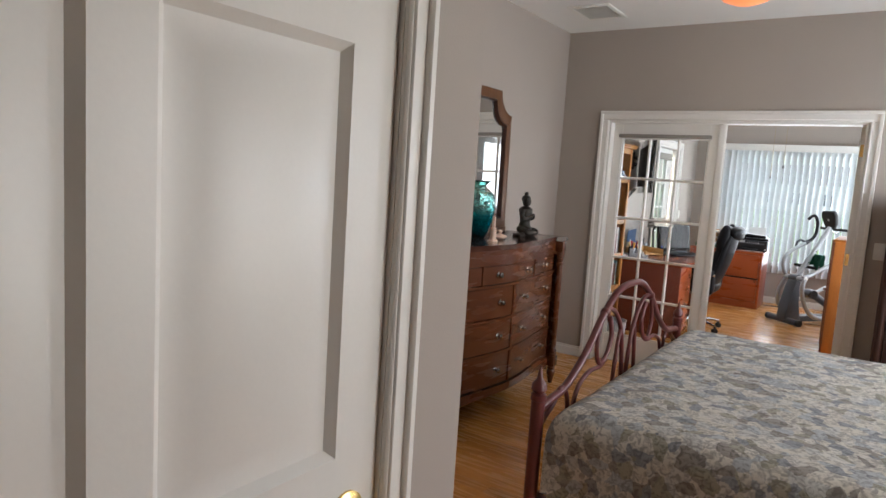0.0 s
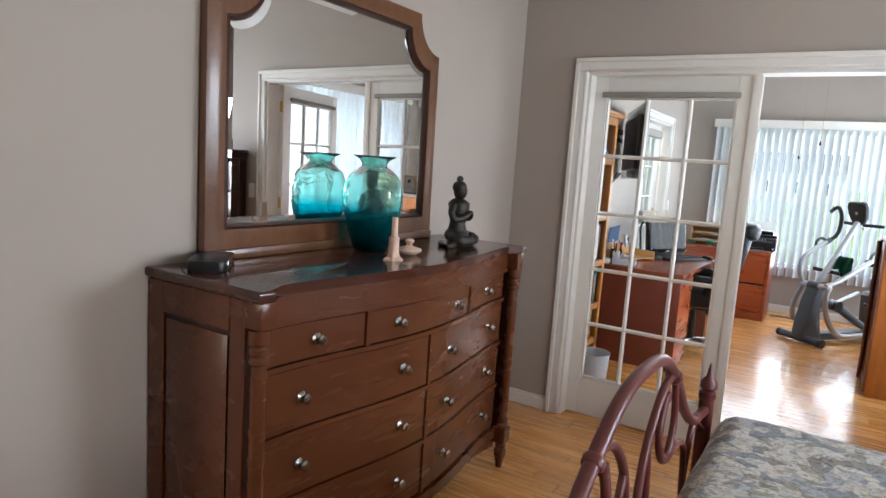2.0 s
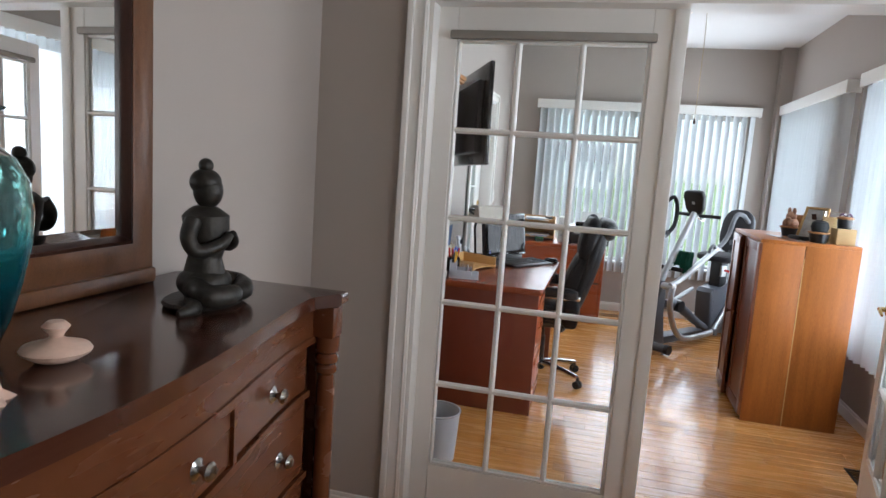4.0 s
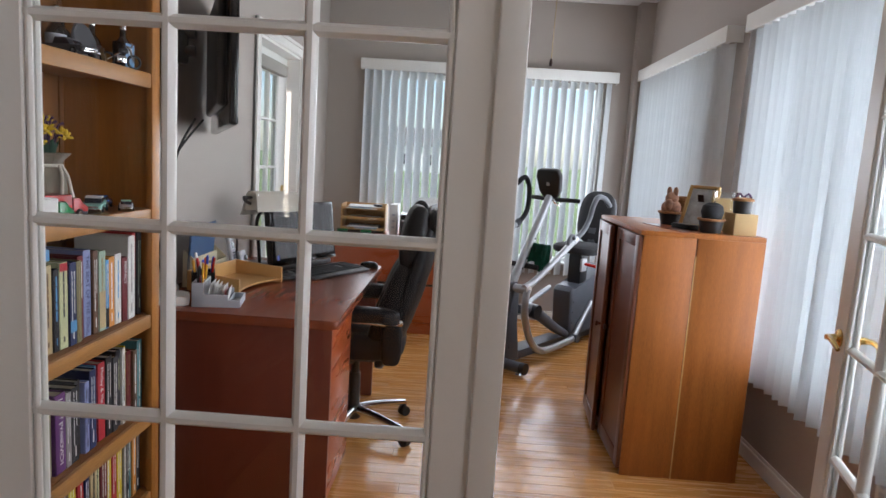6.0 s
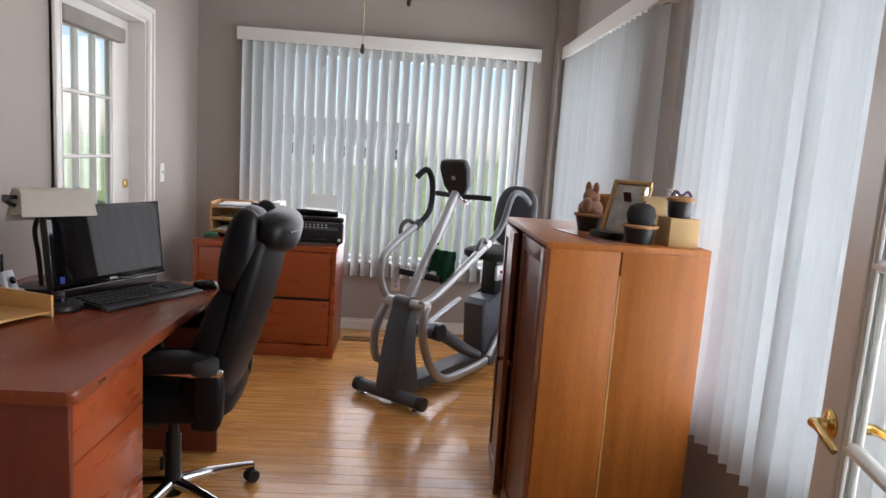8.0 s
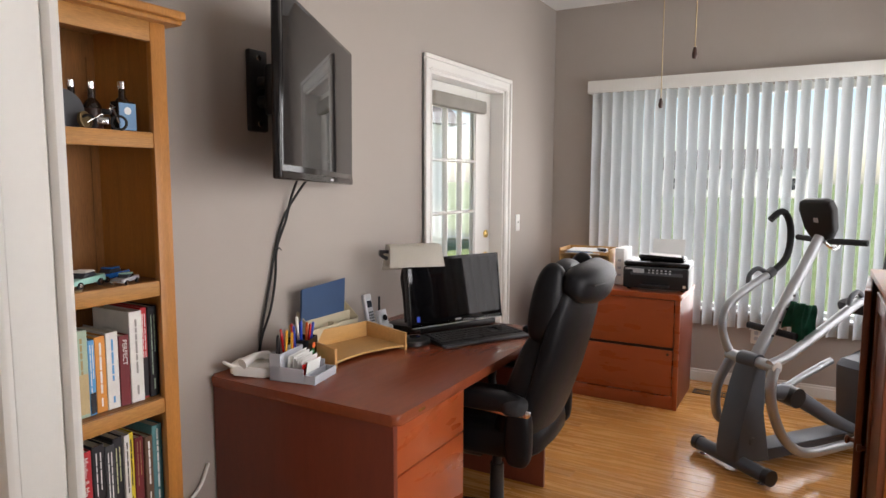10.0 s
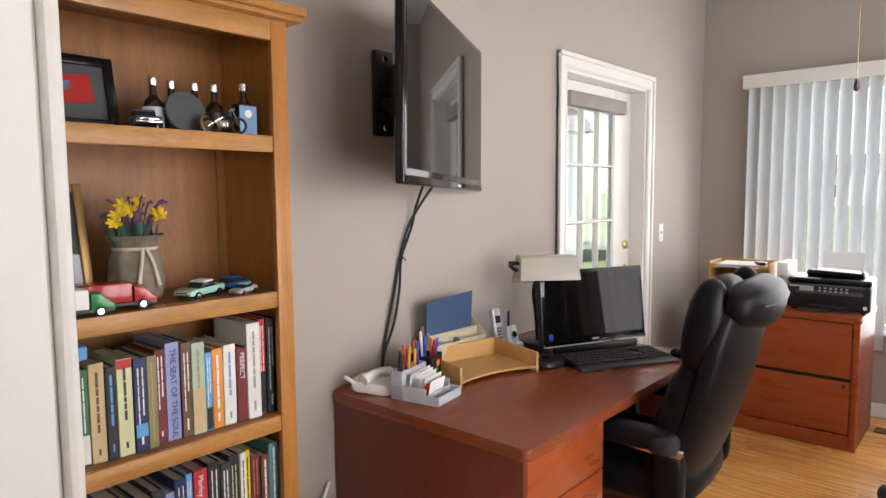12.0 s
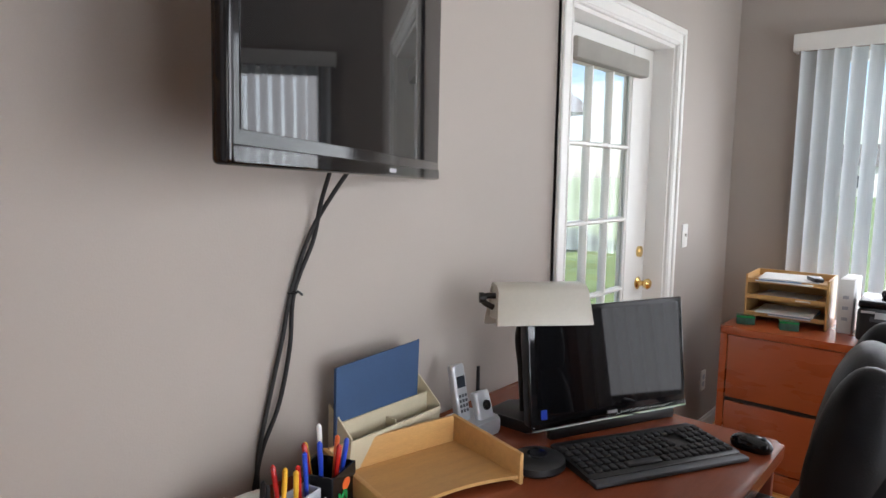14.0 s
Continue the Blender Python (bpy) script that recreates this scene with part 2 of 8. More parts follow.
def floor_mat(name, per_object):
    """Honey oak strips, each with its own tone and its own run of grain."""
    m, nt, b, ln = nodes_of(name)
    N = nt.nodes.new
    src = N("ShaderNodeObjectInfo").outputs["Random"] if per_object else N("ShaderNodeNewGeometry").outputs["Random Per Island"]
    tc = N("ShaderNodeTexCoord")
    comb = N("ShaderNodeCombineXYZ")
    mul = N("ShaderNodeMath")
    mul.operation = "MULTIPLY"
    mul.inputs[1].default_value = 37.0
    ln(src, mul.inputs[0])
    ln(mul.outputs[0], comb.inputs[0])
    ln(mul.outputs[0], comb.inputs[1])
    add = N("ShaderNodeVectorMath")
    ln(tc.outputs["Object"], add.inputs[0])
    ln(comb.outputs[0], add.inputs[1])
    mp = N("ShaderNodeMapping")
    mp.inputs["Scale"].default_value = (1.6, 26, 26)
    ln(add.outputs[0], mp.inputs[0])
    n1 = N("ShaderNodeTexNoise")
    n1.inputs["Scale"].default_value, n1.inputs["Detail"].default_value, n1.inputs["Distortion"].default_value = 1.6, 6, 0.8
    ln(mp.outputs[0], n1.inputs["Vector"])
    ramp = N("ShaderNodeValToRGB")
    ramp.color_ramp.elements[0].position, ramp.color_ramp.elements[0].color = 0.3, (0.53, 0.238, 0.060, 1)
    ramp.color_ramp.elements[1].position, ramp.color_ramp.elements[1].color = 0.7, (0.65, 0.322, 0.094, 1)
    ln(n1.outputs[0], ramp.inputs[0])
    tone = N("ShaderNodeValToRGB")
    e = tone.color_ramp.elements
    e[0].position, e[0].color = 0.0, (0.80, 0.76, 0.70, 1)
    e[1].position, e[1].color = 1.0, (1.12, 1.12, 1.08, 1)
    k = e.new(0.25)
    k.color = (0.95, 0.93, 0.91, 1)
    ln(src, tone.inputs[0])
    mx = N("ShaderNodeMix")
    mx.data_type, mx.blend_type = "RGBA", "MULTIPLY"
    mx.inputs[0].default_value = 1.0
    ln(ramp.outputs[0], mx.inputs[6])
    ln(tone.outputs[0], mx.inputs[7])
    ln(mx.outputs[2], b.inputs["Base Color"])
    wv = N("ShaderNodeTexNoise")
    wv.inputs["Scale"].default_value = 2.2
    ln(tc.outputs["Object"], wv.inputs["Vector"])
    rr = N("ShaderNodeMapRange")
    rr.inputs[3].default_value, rr.inputs[4].default_value = 0.2, 0.34
    b.inputs["Coat Weight"].default_value, b.inputs["Coat Roughness"].default_value = 0.4, 0.09
    ln(n1.outputs[0], rr.inputs[0])
    ln(rr.outputs[0], b.inputs["Roughness"])
    bp = N("ShaderNodeBump")
    bp.inputs["Strength"].default_value, bp.inputs["Distance"].default_value = 0.12, 0.002
    ln(wv.outputs[0], bp.inputs["Height"])
    ln(bp.outputs[0], b.inputs["Normal"])
    return m


M_PLANK = floor_mat("honey_oak_strip", True)
M_PLANKS = floor_mat("honey_oak_strips", False)
M_GROUT = mat("dark_joint", (0.06, 0.03, 0.012), 0.8)
M_SHADE = mat("grey_beige_fabric", (0.30, 0.28, 0.25), 0.85, var=0.1, bump=0.2, fine=400)
M_BRASS = mat("polished_brass", (0.75, 0.52, 0.20), 0.22, metal=1.0, var=0.08, bump=0.01)
M_PEWTER = mat("aged_pewter", (0.34, 0.32, 0.29), 0.25, metal=1.0, var=0.3, scale=60, bump=0.05)
M_CHROME = mat("chrome", (0.72, 0.73, 0.75), 0.12, metal=1.0, var=0.05, bump=0.01)
M_VANE_RAIL = mat("white_vinyl", (0.78, 0.77, 0.73), 0.5, var=0.03, bump=0.02)
M_SOFTBLACK = mat("black_foam", (0.02, 0.02, 0.022), 0.85, var=0.2, bump=0.2, fine=250)
M_GUNMETAL = mat("dark_grey_shroud", (0.07, 0.077, 0.09), 0.42, var=0.12, bump=0.05, fine=200)
M_SCREEN = mat("dark_glossy_screen", (0.006, 0.006, 0.007), 0.03, var=0.1, bump=0, spec=0.45)
M_GLOSSBLACK = mat("piano_black", (0.01, 0.01, 0.011), 0.1, var=0.1, bump=0)
M_DARKWOOD = mat("dark_espresso_wood", (0.045, 0.018, 0.012), 0.3, var=0.4, scale=5, bump=0.03, fine=50, stretch=(12, 12, 1), grain=1)
M_MIRWOOD = mat("warm_walnut_frame", (0.135, 0.056, 0.023), 0.32, var=0.35, scale=5, bump=0.03, fine=60, stretch=(8, 8, 2), grain=1, coat=0.2)
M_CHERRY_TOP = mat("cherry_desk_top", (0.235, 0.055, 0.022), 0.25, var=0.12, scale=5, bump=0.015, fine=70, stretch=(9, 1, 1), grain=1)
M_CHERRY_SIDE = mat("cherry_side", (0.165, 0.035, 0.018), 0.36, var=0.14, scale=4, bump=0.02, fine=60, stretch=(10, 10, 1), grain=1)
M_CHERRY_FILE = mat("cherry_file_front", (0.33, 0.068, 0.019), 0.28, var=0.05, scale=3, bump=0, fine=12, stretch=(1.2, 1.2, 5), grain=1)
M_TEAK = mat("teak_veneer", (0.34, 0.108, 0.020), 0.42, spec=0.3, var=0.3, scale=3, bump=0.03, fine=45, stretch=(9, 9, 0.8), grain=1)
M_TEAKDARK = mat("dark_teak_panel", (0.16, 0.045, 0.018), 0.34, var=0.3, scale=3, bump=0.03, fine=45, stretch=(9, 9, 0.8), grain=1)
# Darker copy of the oak: the shade inside the bookcase is in its colour.
M_OAKIN = mat("oak_painted_shade", (0.27, 0.11, 0.029), 0.45, var=0.3, scale=4, bump=0.03, fine=50, stretch=(9, 9, 0.8), grain=1)
M_OAKSHELF = mat("oak_shelf_edge", (0.43, 0.205, 0.06), 0.38, var=0.3, scale=4, bump=0.03, fine=45, stretch=(8, 0.9, 10), grain=1)
M_BEECH = mat("pale_beech", (0.55, 0.31, 0.11), 0.4, var=0.15, scale=5, bump=0.02, fine=60, stretch=(10, 1, 10), grain=1)
M_PAPER = mat("white_paper", (0.78, 0.77, 0.74), 0.8, var=0.04, bump=0.02)
M_WHITEPL = mat("white_plastic", (0.76, 0.75, 0.71), 0.35, var=0.03, bump=0.01)
M_GREYPL = mat("light_grey_plastic", (0.46, 0.48, 0.52), 0.45, var=0.05, bump=0.02)
M_SILVERPL = mat("silver_plastic", (0.5, 0.51, 0.53), 0.35, metal=0.4, var=0.05, bump=0.01)
M_BLUEFOLD = mat("navy_card", (0.035, 0.075, 0.16), 0.7, var=0.08, bump=0.05)
M_CANVAS = mat("beige_board", (0.50, 0.44, 0.31), 0.75, var=0.1, bump=0.15, fine=300)
M_BRONZE = mat("dark_patinated_bronze", (0.035, 0.030, 0.024), 0.45, metal=0.5, var=0.5, scale=30, bump=0.3, fine=90)
M_STONE = mat("pink_alabaster", (0.62, 0.43, 0.33), 0.4, var=0.15, scale=20, bump=0.05)
M_BURLAP = mat("grey_burlap", (0.23, 0.20, 0.15), 0.9, var=0.3, scale=30, bump=0.6, fine=300)
M_CORD = mat("white_cord", (0.6, 0.55, 0.46), 0.85, var=0.1, bump=0.3, fine=300)
M_YELLOW = mat("yellow_petal", (0.75, 0.52, 0.02), 0.6, var=0.2, scale=30)
M_PURPLE = mat("dried_lavender", (0.10, 0.05, 0.12), 0.8, var=0.3, scale=40)
M_LEAF = mat("green_leaf", (0.03, 0.09, 0.06), 0.6, var=0.3, scale=30)
M_GREENTOWEL = mat("green_terry", (0.015, 0.11, 0.065), 0.95, var=0.3, scale=25, bump=0.8, fine=200)
M_WICKER = mat("wicker", (0.30, 0.14, 0.05), 0.7, var=0.4, scale=60, bump=0.8, fine=140)
M_KRAFT = mat("kraft_board", (0.44, 0.29, 0.13), 0.8, var=0.08, bump=0.1, fine=200)
# Mottled grey carries the sky's reflection in the picture glass as colour.
M_PICTURE = mat("picture_reflection_grey", (0.34, 0.33, 0.31), 0.08, var=0.3, scale=20, bump=0)
M_TERRA = mat("carved_coconut", (0.30, 0.14, 0.075), 0.6, var=0.4, scale=40, bump=0.3)
M_GOLDFRAME = mat("gilt_frame", (0.36, 0.22, 0.08), 0.4, metal=0.5, var=0.2, bump=0.1)
M_RED = mat("red_enamel", (0.42, 0.015, 0.012), 0.25, var=0.1, coat=0.5, bump=0)
M_GREEN = mat("green_enamel", (0.012, 0.22, 0.06), 0.25, var=0.1, coat=0.5, bump=0)
M_MINT = mat("mint_enamel", (0.30, 0.58, 0.50), 0.25, var=0.05, coat=0.5, bump=0)
M_BLUE = mat("blue_enamel", (0.015, 0.12, 0.42), 0.22, var=0.1, coat=0.5, bump=0)
M_SKYBLUE = mat("pale_blue_label", (0.16, 0.30, 0.48), 0.5, var=0.1, bump=0)
M_ORANGE = mat("orange_plastic", (0.7, 0.12, 0.02), 0.4, var=0.05, bump=0)
M_PENBLUE = mat("blue_plastic", (0.02, 0.06, 0.45), 0.35, var=0.05, bump=0)
M_PENYEL = mat("yellow_pencil", (0.75, 0.40, 0.03), 0.45, var=0.05, bump=0)
M_RUBBER = mat("black_rubber", (0.015, 0.015, 0.015), 0.7, var=0.2, bump=0.1)
M_SIDING = mat("white_siding", (0.72, 0.72, 0.70), 0.6, var=0.05, scale=3)
M_ROOF = mat("grey_shingle", (0.12, 0.115, 0.11), 0.9, var=0.3, scale=8, bump=0.4)
M_DKGLASS = mat("dark_window", (0.03, 0.035, 0.045), 0.1, var=0.2, bump=0)
M_CONCRETE = mat("porch_concrete", (0.40, 0.39, 0.37), 0.85, var=0.15, scale=6, bump=0.2)
M_DRESSTOP = mat("polished_mahogany_top", (0.06, 0.020, 0.011), 0.16, var=0.2, scale=3, bump=0, fine=9, stretch=(6, 0.8, 6), grain=1, coat=0.4)
M_BLUEGLASS = glass_mat("smoky_glass_bottle", (0.25, 0.30, 0.28), 0.02)
M_ACRYLIC = glass_mat("clear_acrylic", (0.93, 0.95, 0.95), 0.03)


def vane_mat():
    m = bpy.data.materials.new("translucent_vane")
    m.use_nodes = True
    nt = m.node_tree
    nt.nodes.remove(nt.nodes["Principled BSDF"])
    d, t, mx = (nt.nodes.new(k) for k in ("ShaderNodeBsdfDiffuse", "ShaderNodeBsdfTranslucent", "ShaderNodeMixShader"))
    n = nt.nodes.new("ShaderNodeTexNoise")
    tc = nt.nodes.new("ShaderNodeTexCoord")
    mp = nt.nodes.new("ShaderNodeMapping")
    mp.inputs["Scale"].default_value = (60, 60, 2)
    r = nt.nodes.new("ShaderNodeValToRGB")
    r.color_ramp.elements[0].color, r.color_ramp.elements[1].color = (0.64, 0.655, 0.66, 1), (0.76, 0.77, 0.775, 1)
    ln = nt.links.new
    ln(tc.outputs["Object"], mp.inputs[0])
    ln(mp.outputs[0], n.inputs["Vector"])
    ln(n.outputs[0], r.inputs[0])
    ln(r.outputs[0], d.inputs[0])
    ln(r.outputs[0], t.inputs[0])
    mx.inputs[0].default_value = 0.2
    ln(d.outputs[0], mx.inputs[1])
    ln(t.outputs[0], mx.inputs[2])
    ln(mx.outputs[0], nt.nodes["Material Output"].inputs[0])
    return m


M_VANE = vane_mat()


def vase_mat():
    """Teal glass, clear green at the neck and deep blue-green at the foot."""
    m, nt, b, ln = nodes_of("teal_ombre_glass")
    tc = nt.nodes.new("ShaderNodeTexCoord")
    sp = nt.nodes.new("ShaderNodeSeparateXYZ")
    ln(tc.outputs["Object"], sp.inputs[0])
    mr = nt.nodes.new("ShaderNodeMapRange")
    mr.inputs[1].default_value, mr.inputs[2].default_value = 0.0, 0.36
    ln(sp.outputs[2], mr.inputs[0])
    r = nt.nodes.new("ShaderNodeValToRGB")
    e = r.color_ramp.elements
    e[0].position, e[0].color = 0.0, (0.0, 0.18, 0.24, 1)
    e[1].position, e[1].color = 1.0, (0.42, 0.80, 0.74, 1)
    for p, c in ((0.30, (0.0, 0.37, 0.47, 1)), (0.42, (0.06, 0.62, 0.69, 1)), (0.55, (0.52, 0.89, 0.86, 1)), (0.8, (0.62, 0.92, 0.88, 1))):
        e.new(p).color = c
    ln(mr.outputs[0], r.inputs[0])
    ln(r.outputs[0], b.inputs["Base Color"])
    b.inputs["Transmission Weight"].default_value = 0.96
    b.inputs["Roughness"].default_value = 0.03
    b.inputs["IOR"].default_value = 1.3
    n = nt.nodes.new("ShaderNodeTexNoise")
    n.inputs["Scale"].default_value = 16
    ln(tc.outputs["Object"], n.inputs["Vector"])
    bp = nt.nodes.new("ShaderNodeBump")
    bp.inputs["Strength"].default_value, bp.inputs["Distance"].default_value = 0.7, 0.01
    ln(n.outputs[0], bp.inputs["Height"])
    ln(bp.outputs[0], b.inputs["Normal"])
    return m


M_VASE = vase_mat()


def quilt_mat():
    """A shore print: cream ground with grey-blue, olive and brown shapes."""
    m, nt, b, ln = nodes_of("shore_print_quilt")
    N = nt.nodes.new
    tc = N("ShaderNodeTexCoord")
    warp = N("ShaderNodeTexNoise")
    warp.inputs["Scale"].default_value, warp.inputs["Detail"].default_value = 9, 4
    ln(tc.outputs["Object"], warp.inputs["Vector"])
    off = N("ShaderNodeVectorMath")
    off.operation = "MULTIPLY_ADD"
    off.inputs[1].default_value = (0.11, 0.11, 0.11)
    ln(warp.outputs["Color"], off.inputs[0])
    ln(tc.outputs["Object"], off.inputs[2])
    v = N("ShaderNodeTexVoronoi")
    v.inputs["Scale"].default_value = 21
    ln(off.outputs[0], v.inputs["Vector"])
    sep = N("ShaderNodeSeparateColor")
    ln(v.outputs["Color"], sep.inputs[0])
    r = N("ShaderNodeValToRGB")
    r.color_ramp.interpolation = "CONSTANT"
    e = r.color_ramp.elements
    e[0].position, e[0].color = 0.0, (0.78, 0.74, 0.67, 1)
    e[1].position, e[1].color = 0.85, (0.82, 0.79, 0.74, 1)
    for p, c in ((0.16, (0.40, 0.41, 0.44, 1)), (0.27, (0.80, 0.76, 0.69, 1)), (0.42, (0.50, 0.47, 0.38, 1)), (0.52, (0.72, 0.71, 0.68, 1)), (0.64, (0.42, 0.38, 0.34, 1)), (0.74, (0.60, 0.62, 0.63, 1))):
        e.new(p).color = c
    ln(sep.outputs[0], r.inputs[0])
    n2 = N("ShaderNodeTexNoise")
    n2.inputs["Scale"].default_value, n2.inputs["Detail"].default_value, n2.inputs["Distortion"].default_value = 46, 6, 1.2
    ln(tc.outputs["Object"], n2.inputs["Vector"])
    r2 = N("ShaderNodeValToRGB")
    r2.color_ramp.elements[0].position, r2.color_ramp.elements[0].color = 0.38, (0.42, 0.41, 0.40, 1)
    r2.color_ramp.elements[1].position, r2.color_ramp.elements[1].color = 0.56, (1.12, 1.12, 1.1, 1)
    ln(n2.outputs[0], r2.inputs[0])
    mx = N("ShaderNodeMix")
    mx.data_type, mx.blend_type = "RGBA", "MULTIPLY"
    mx.inputs[0].default_value = 0.7
    ln(r.outputs[0], mx.inputs[6])
    ln(r2.outputs[0], mx.inputs[7])
    ln(mx.outputs[2], b.inputs["Base Color"])
    b.inputs["Roughness"].default_value = 0.9
    b.inputs["Sheen Weight"].default_value = 0.15
    bp = N("ShaderNodeBump")
    bp.inputs["Strength"].default_value, bp.inputs["Distance"].default_value = 0.5, 0.01
    ln(warp.outputs[0], bp.inputs["Height"])
    ln(bp.outputs[0], b.inputs["Normal"])
    return m


M_QUILT = quilt_mat()


def glow_mat(name, color, strength):
    m, nt, b, ln = nodes_of(name)
    b.inputs["Base Color"].default_value = (*color, 1)
    b.inputs["Emission Color"].default_value = (*color, 1)
    b.inputs["Emission Strength"].default_value = strength
    return m


M_AMBERLAMP = glow_mat("lit_amber_bowl", (1.0, 0.30, 0.11), 0.42)
M_LAMP = glow_mat("lit_frosted_bulb", (1.0, 0.75, 0.5), 2.0)

# ---- plan ----
XW, XE = -2.36, 0.385
XB = 1.75
YF0, YF1 = 5.465, 5.595
YN = 10.26
YS = -1.2
H = 2.78
OX0, OX1, OH = -1.935, -0.11, 2.045
CX, CY = -0.50, 1.075
HALL0, HALL1 = 1.42, 2.232
DOOR0, DOOR1 = 8.345, 9.305


def wall_x(x0, x1, y0, y1, h, holes):
    """A wall along y between x0 and x1, with holes (ya, yb, za, zb) in order."""
    bm = bmesh.new()
    y = y0
    for ya, yb, za, zb in holes:
        box(bm, (x0, y, 0), (x1, ya, h))
        if za > 0:
            box(bm, (x0, ya, 0), (x1, yb, za))
        if zb < h:
            box(bm, (x0, ya, zb), (x1, yb, h))
        y = yb
    return box(bm, (x0, y, 0), (x1, y1, h))


def wall_y(y0, y1, x0, x1, h, holes):
    bm = bmesh.new()
    x = x0
    for xa, xb, za, zb in holes:
        box(bm, (x, y0, 0), (xa, y1, h))
        if za > 0:
            box(bm, (xa, y0, 0), (xb, y1, za))
        if zb < h:
            box(bm, (xa, y0, zb), (xb, y1, h))
        x = xb
    return box(bm, (x, y0, 0), (x1, y1, h))


WIN_N = (-1.92, 0.04, 0.52, 2.12)
WIN_E1 = (8.42, 9.98, 0.52, 2.12)
WIN_E2 = (5.80, 7.80, 0.52, 2.12)
structure("wall_west", wall_x(XW - 0.16, XW, YS, YN + 0.15, H, [(HALL0, HALL1, 0, OH), (DOOR0, DOOR1, 0, 2.05)]), M_WALL, "taupe painted plaster wall", "wall")
structure("wall_french", wall_y(YF0, YF1, XW, XB, H, [(OX0, OX1, 0, OH)]), M_WALL, "taupe painted wall around the french doors", "wall")
structure("wall_north", wall_y(YN, YN + 0.15, XW, XE + 0.2, H, [WIN_N]), M_WALL, "taupe painted wall with one wide window", "wall")
structure("wall_east", wall_x(XE, XE + 0.2, YF1, YN, H, [WIN_E2, WIN_E1]), M_WALL, "taupe painted wall with two windows", "wall")
structure("wall_bedroom_east", wall_x(XB, XB + 0.2, YS, YF1, H, [(1.75, 3.15, 0.7, 2.1), (4.3, 5.2, 0.7, 2.1)]), M_WALL, "taupe painted bedroom wall with one window and one added for light", "wall")
structure("wall_south", B((XW - 0.16, YS - 0.15, 0), (XB + 0.2, YS, H)), M_WALL, "plain taupe painted bedroom wall", "wall")
structure("wall_closet", wall_x(CX - 0.12, CX, YS, CY, H, [(0.105, 0.865, 0, OH)]), M_WALL, "taupe painted closet wall with a door", "wall")
structure("wall_closet_return", B((XW, CY - 0.12, 0), (CX - 0.12, CY, H)), M_WALL, "taupe painted closet side wall", "wall")
structure("wall_corner_post", B((0.262, 10.13, 0), (XE, YN, H)), M_WALL, "taupe painted corner post between two windows", "wall")
structure("wall_hall_far", B((-4.1, -0.8, 0), (-3.95, 3.6, H)), M_TAN, "tan painted hallway wall", "wall")
structure("wall_hall_end", B((-3.95, 3.45, 0), (XW - 0.16, 3.6, H)), M_TAN, "tan painted hallway wall", "wall")
structure("wall_hall_start", wall_y(-0.95, -0.8, -4.1, XW - 0.16, H, [(-3.7, -2.7, 0.8, 2.1)]), M_TAN, "tan painted hallway wall with an added window", "wall")
structure("ceiling", B((-4.1, YS - 0.15, H), (XB + 0.2, YN + 0.15, H + 0.12)), M_CEIL, "white painted flat ceiling", "ceiling")
structure("ground", B((-600, -600, -0.6), (600, 600, -0.35)), M_GRASS, "mown green lawn", "ground")
structure("subfloor", B((-4.1, YS - 0.15, -0.3), (XB + 0.2, YN + 0.15, -0.012)), M_GROUT, "dark subfloor under the oak strips", "floor")


# ---- trim ----
def trim(name, bm, label):
    return structure(name, bm, M_WHITE, label, "trim")


def casing(name, axis, face, side, a0, a1, top, label, w=0.078, t=0.018):
    """A stepped casing round an opening; axis is the way along the wall, side +1 or -1 the way it stands proud."""
    piece = tagged(new(name), label, "door casing", kind="structure")
    legs, top_piece = (bmesh.new(), bmesh.new()), bmesh.new()
    for o, i, tt in ((w, 0.0, t), (w, w * 0.68, t * 1.6), (w * 0.22, 0.006, t * 1.25)):
        f0, f1 = sorted((face, face + side * tt))
        for bm, s in zip(legs, ((a0 - o, a0 - i), (a1 + i, a1 + o))):
            if axis == "x":
                box(bm, (s[0], f0, 0), (s[1], f1, top + i), 0.004, 1)
            else:
                box(bm, (f0, s[0], 0), (f1, s[1], top + i), 0.004, 1)
        if axis == "x":
            box(top_piece, (a0 - o, f0, top + i), (a1 + o, f1, top + o), 0.004, 1)
        else:
            box(top_piece, (f0, a0 - o, top + i), (f1, a1 + o, top + o), 0.004, 1)
    for bm in legs:
        part("casing_leg", bm, M_WHITE, piece)
    part("casing_head", top_piece, M_WHITE, piece)
    return piece


def jamb(name, axis, n0, n1, a0, a1, top, label):
    piece = tagged(new(name), label, "door lining", kind="structure")
    t = 0.016
    for s in ((a0, a0 + t), (a1 - t, a1)):
        if axis == "x":
            part("jamb_leg", B((s[0], n0, 0), (s[1], n1, top - t)), M_WHITE, piece)
        else:
            part("jamb_leg", B((n0, s[0], 0), (n1, s[1], top - t)), M_WHITE, piece)
    if axis == "x":
        part("jamb_head", B((a0, n0, top - t), (a1, n1, top)), M_WHITE, piece)
    else:
        part("jamb_head", B((n0, a0, top - t), (n1, a1, top)), M_WHITE, piece)
    return piece


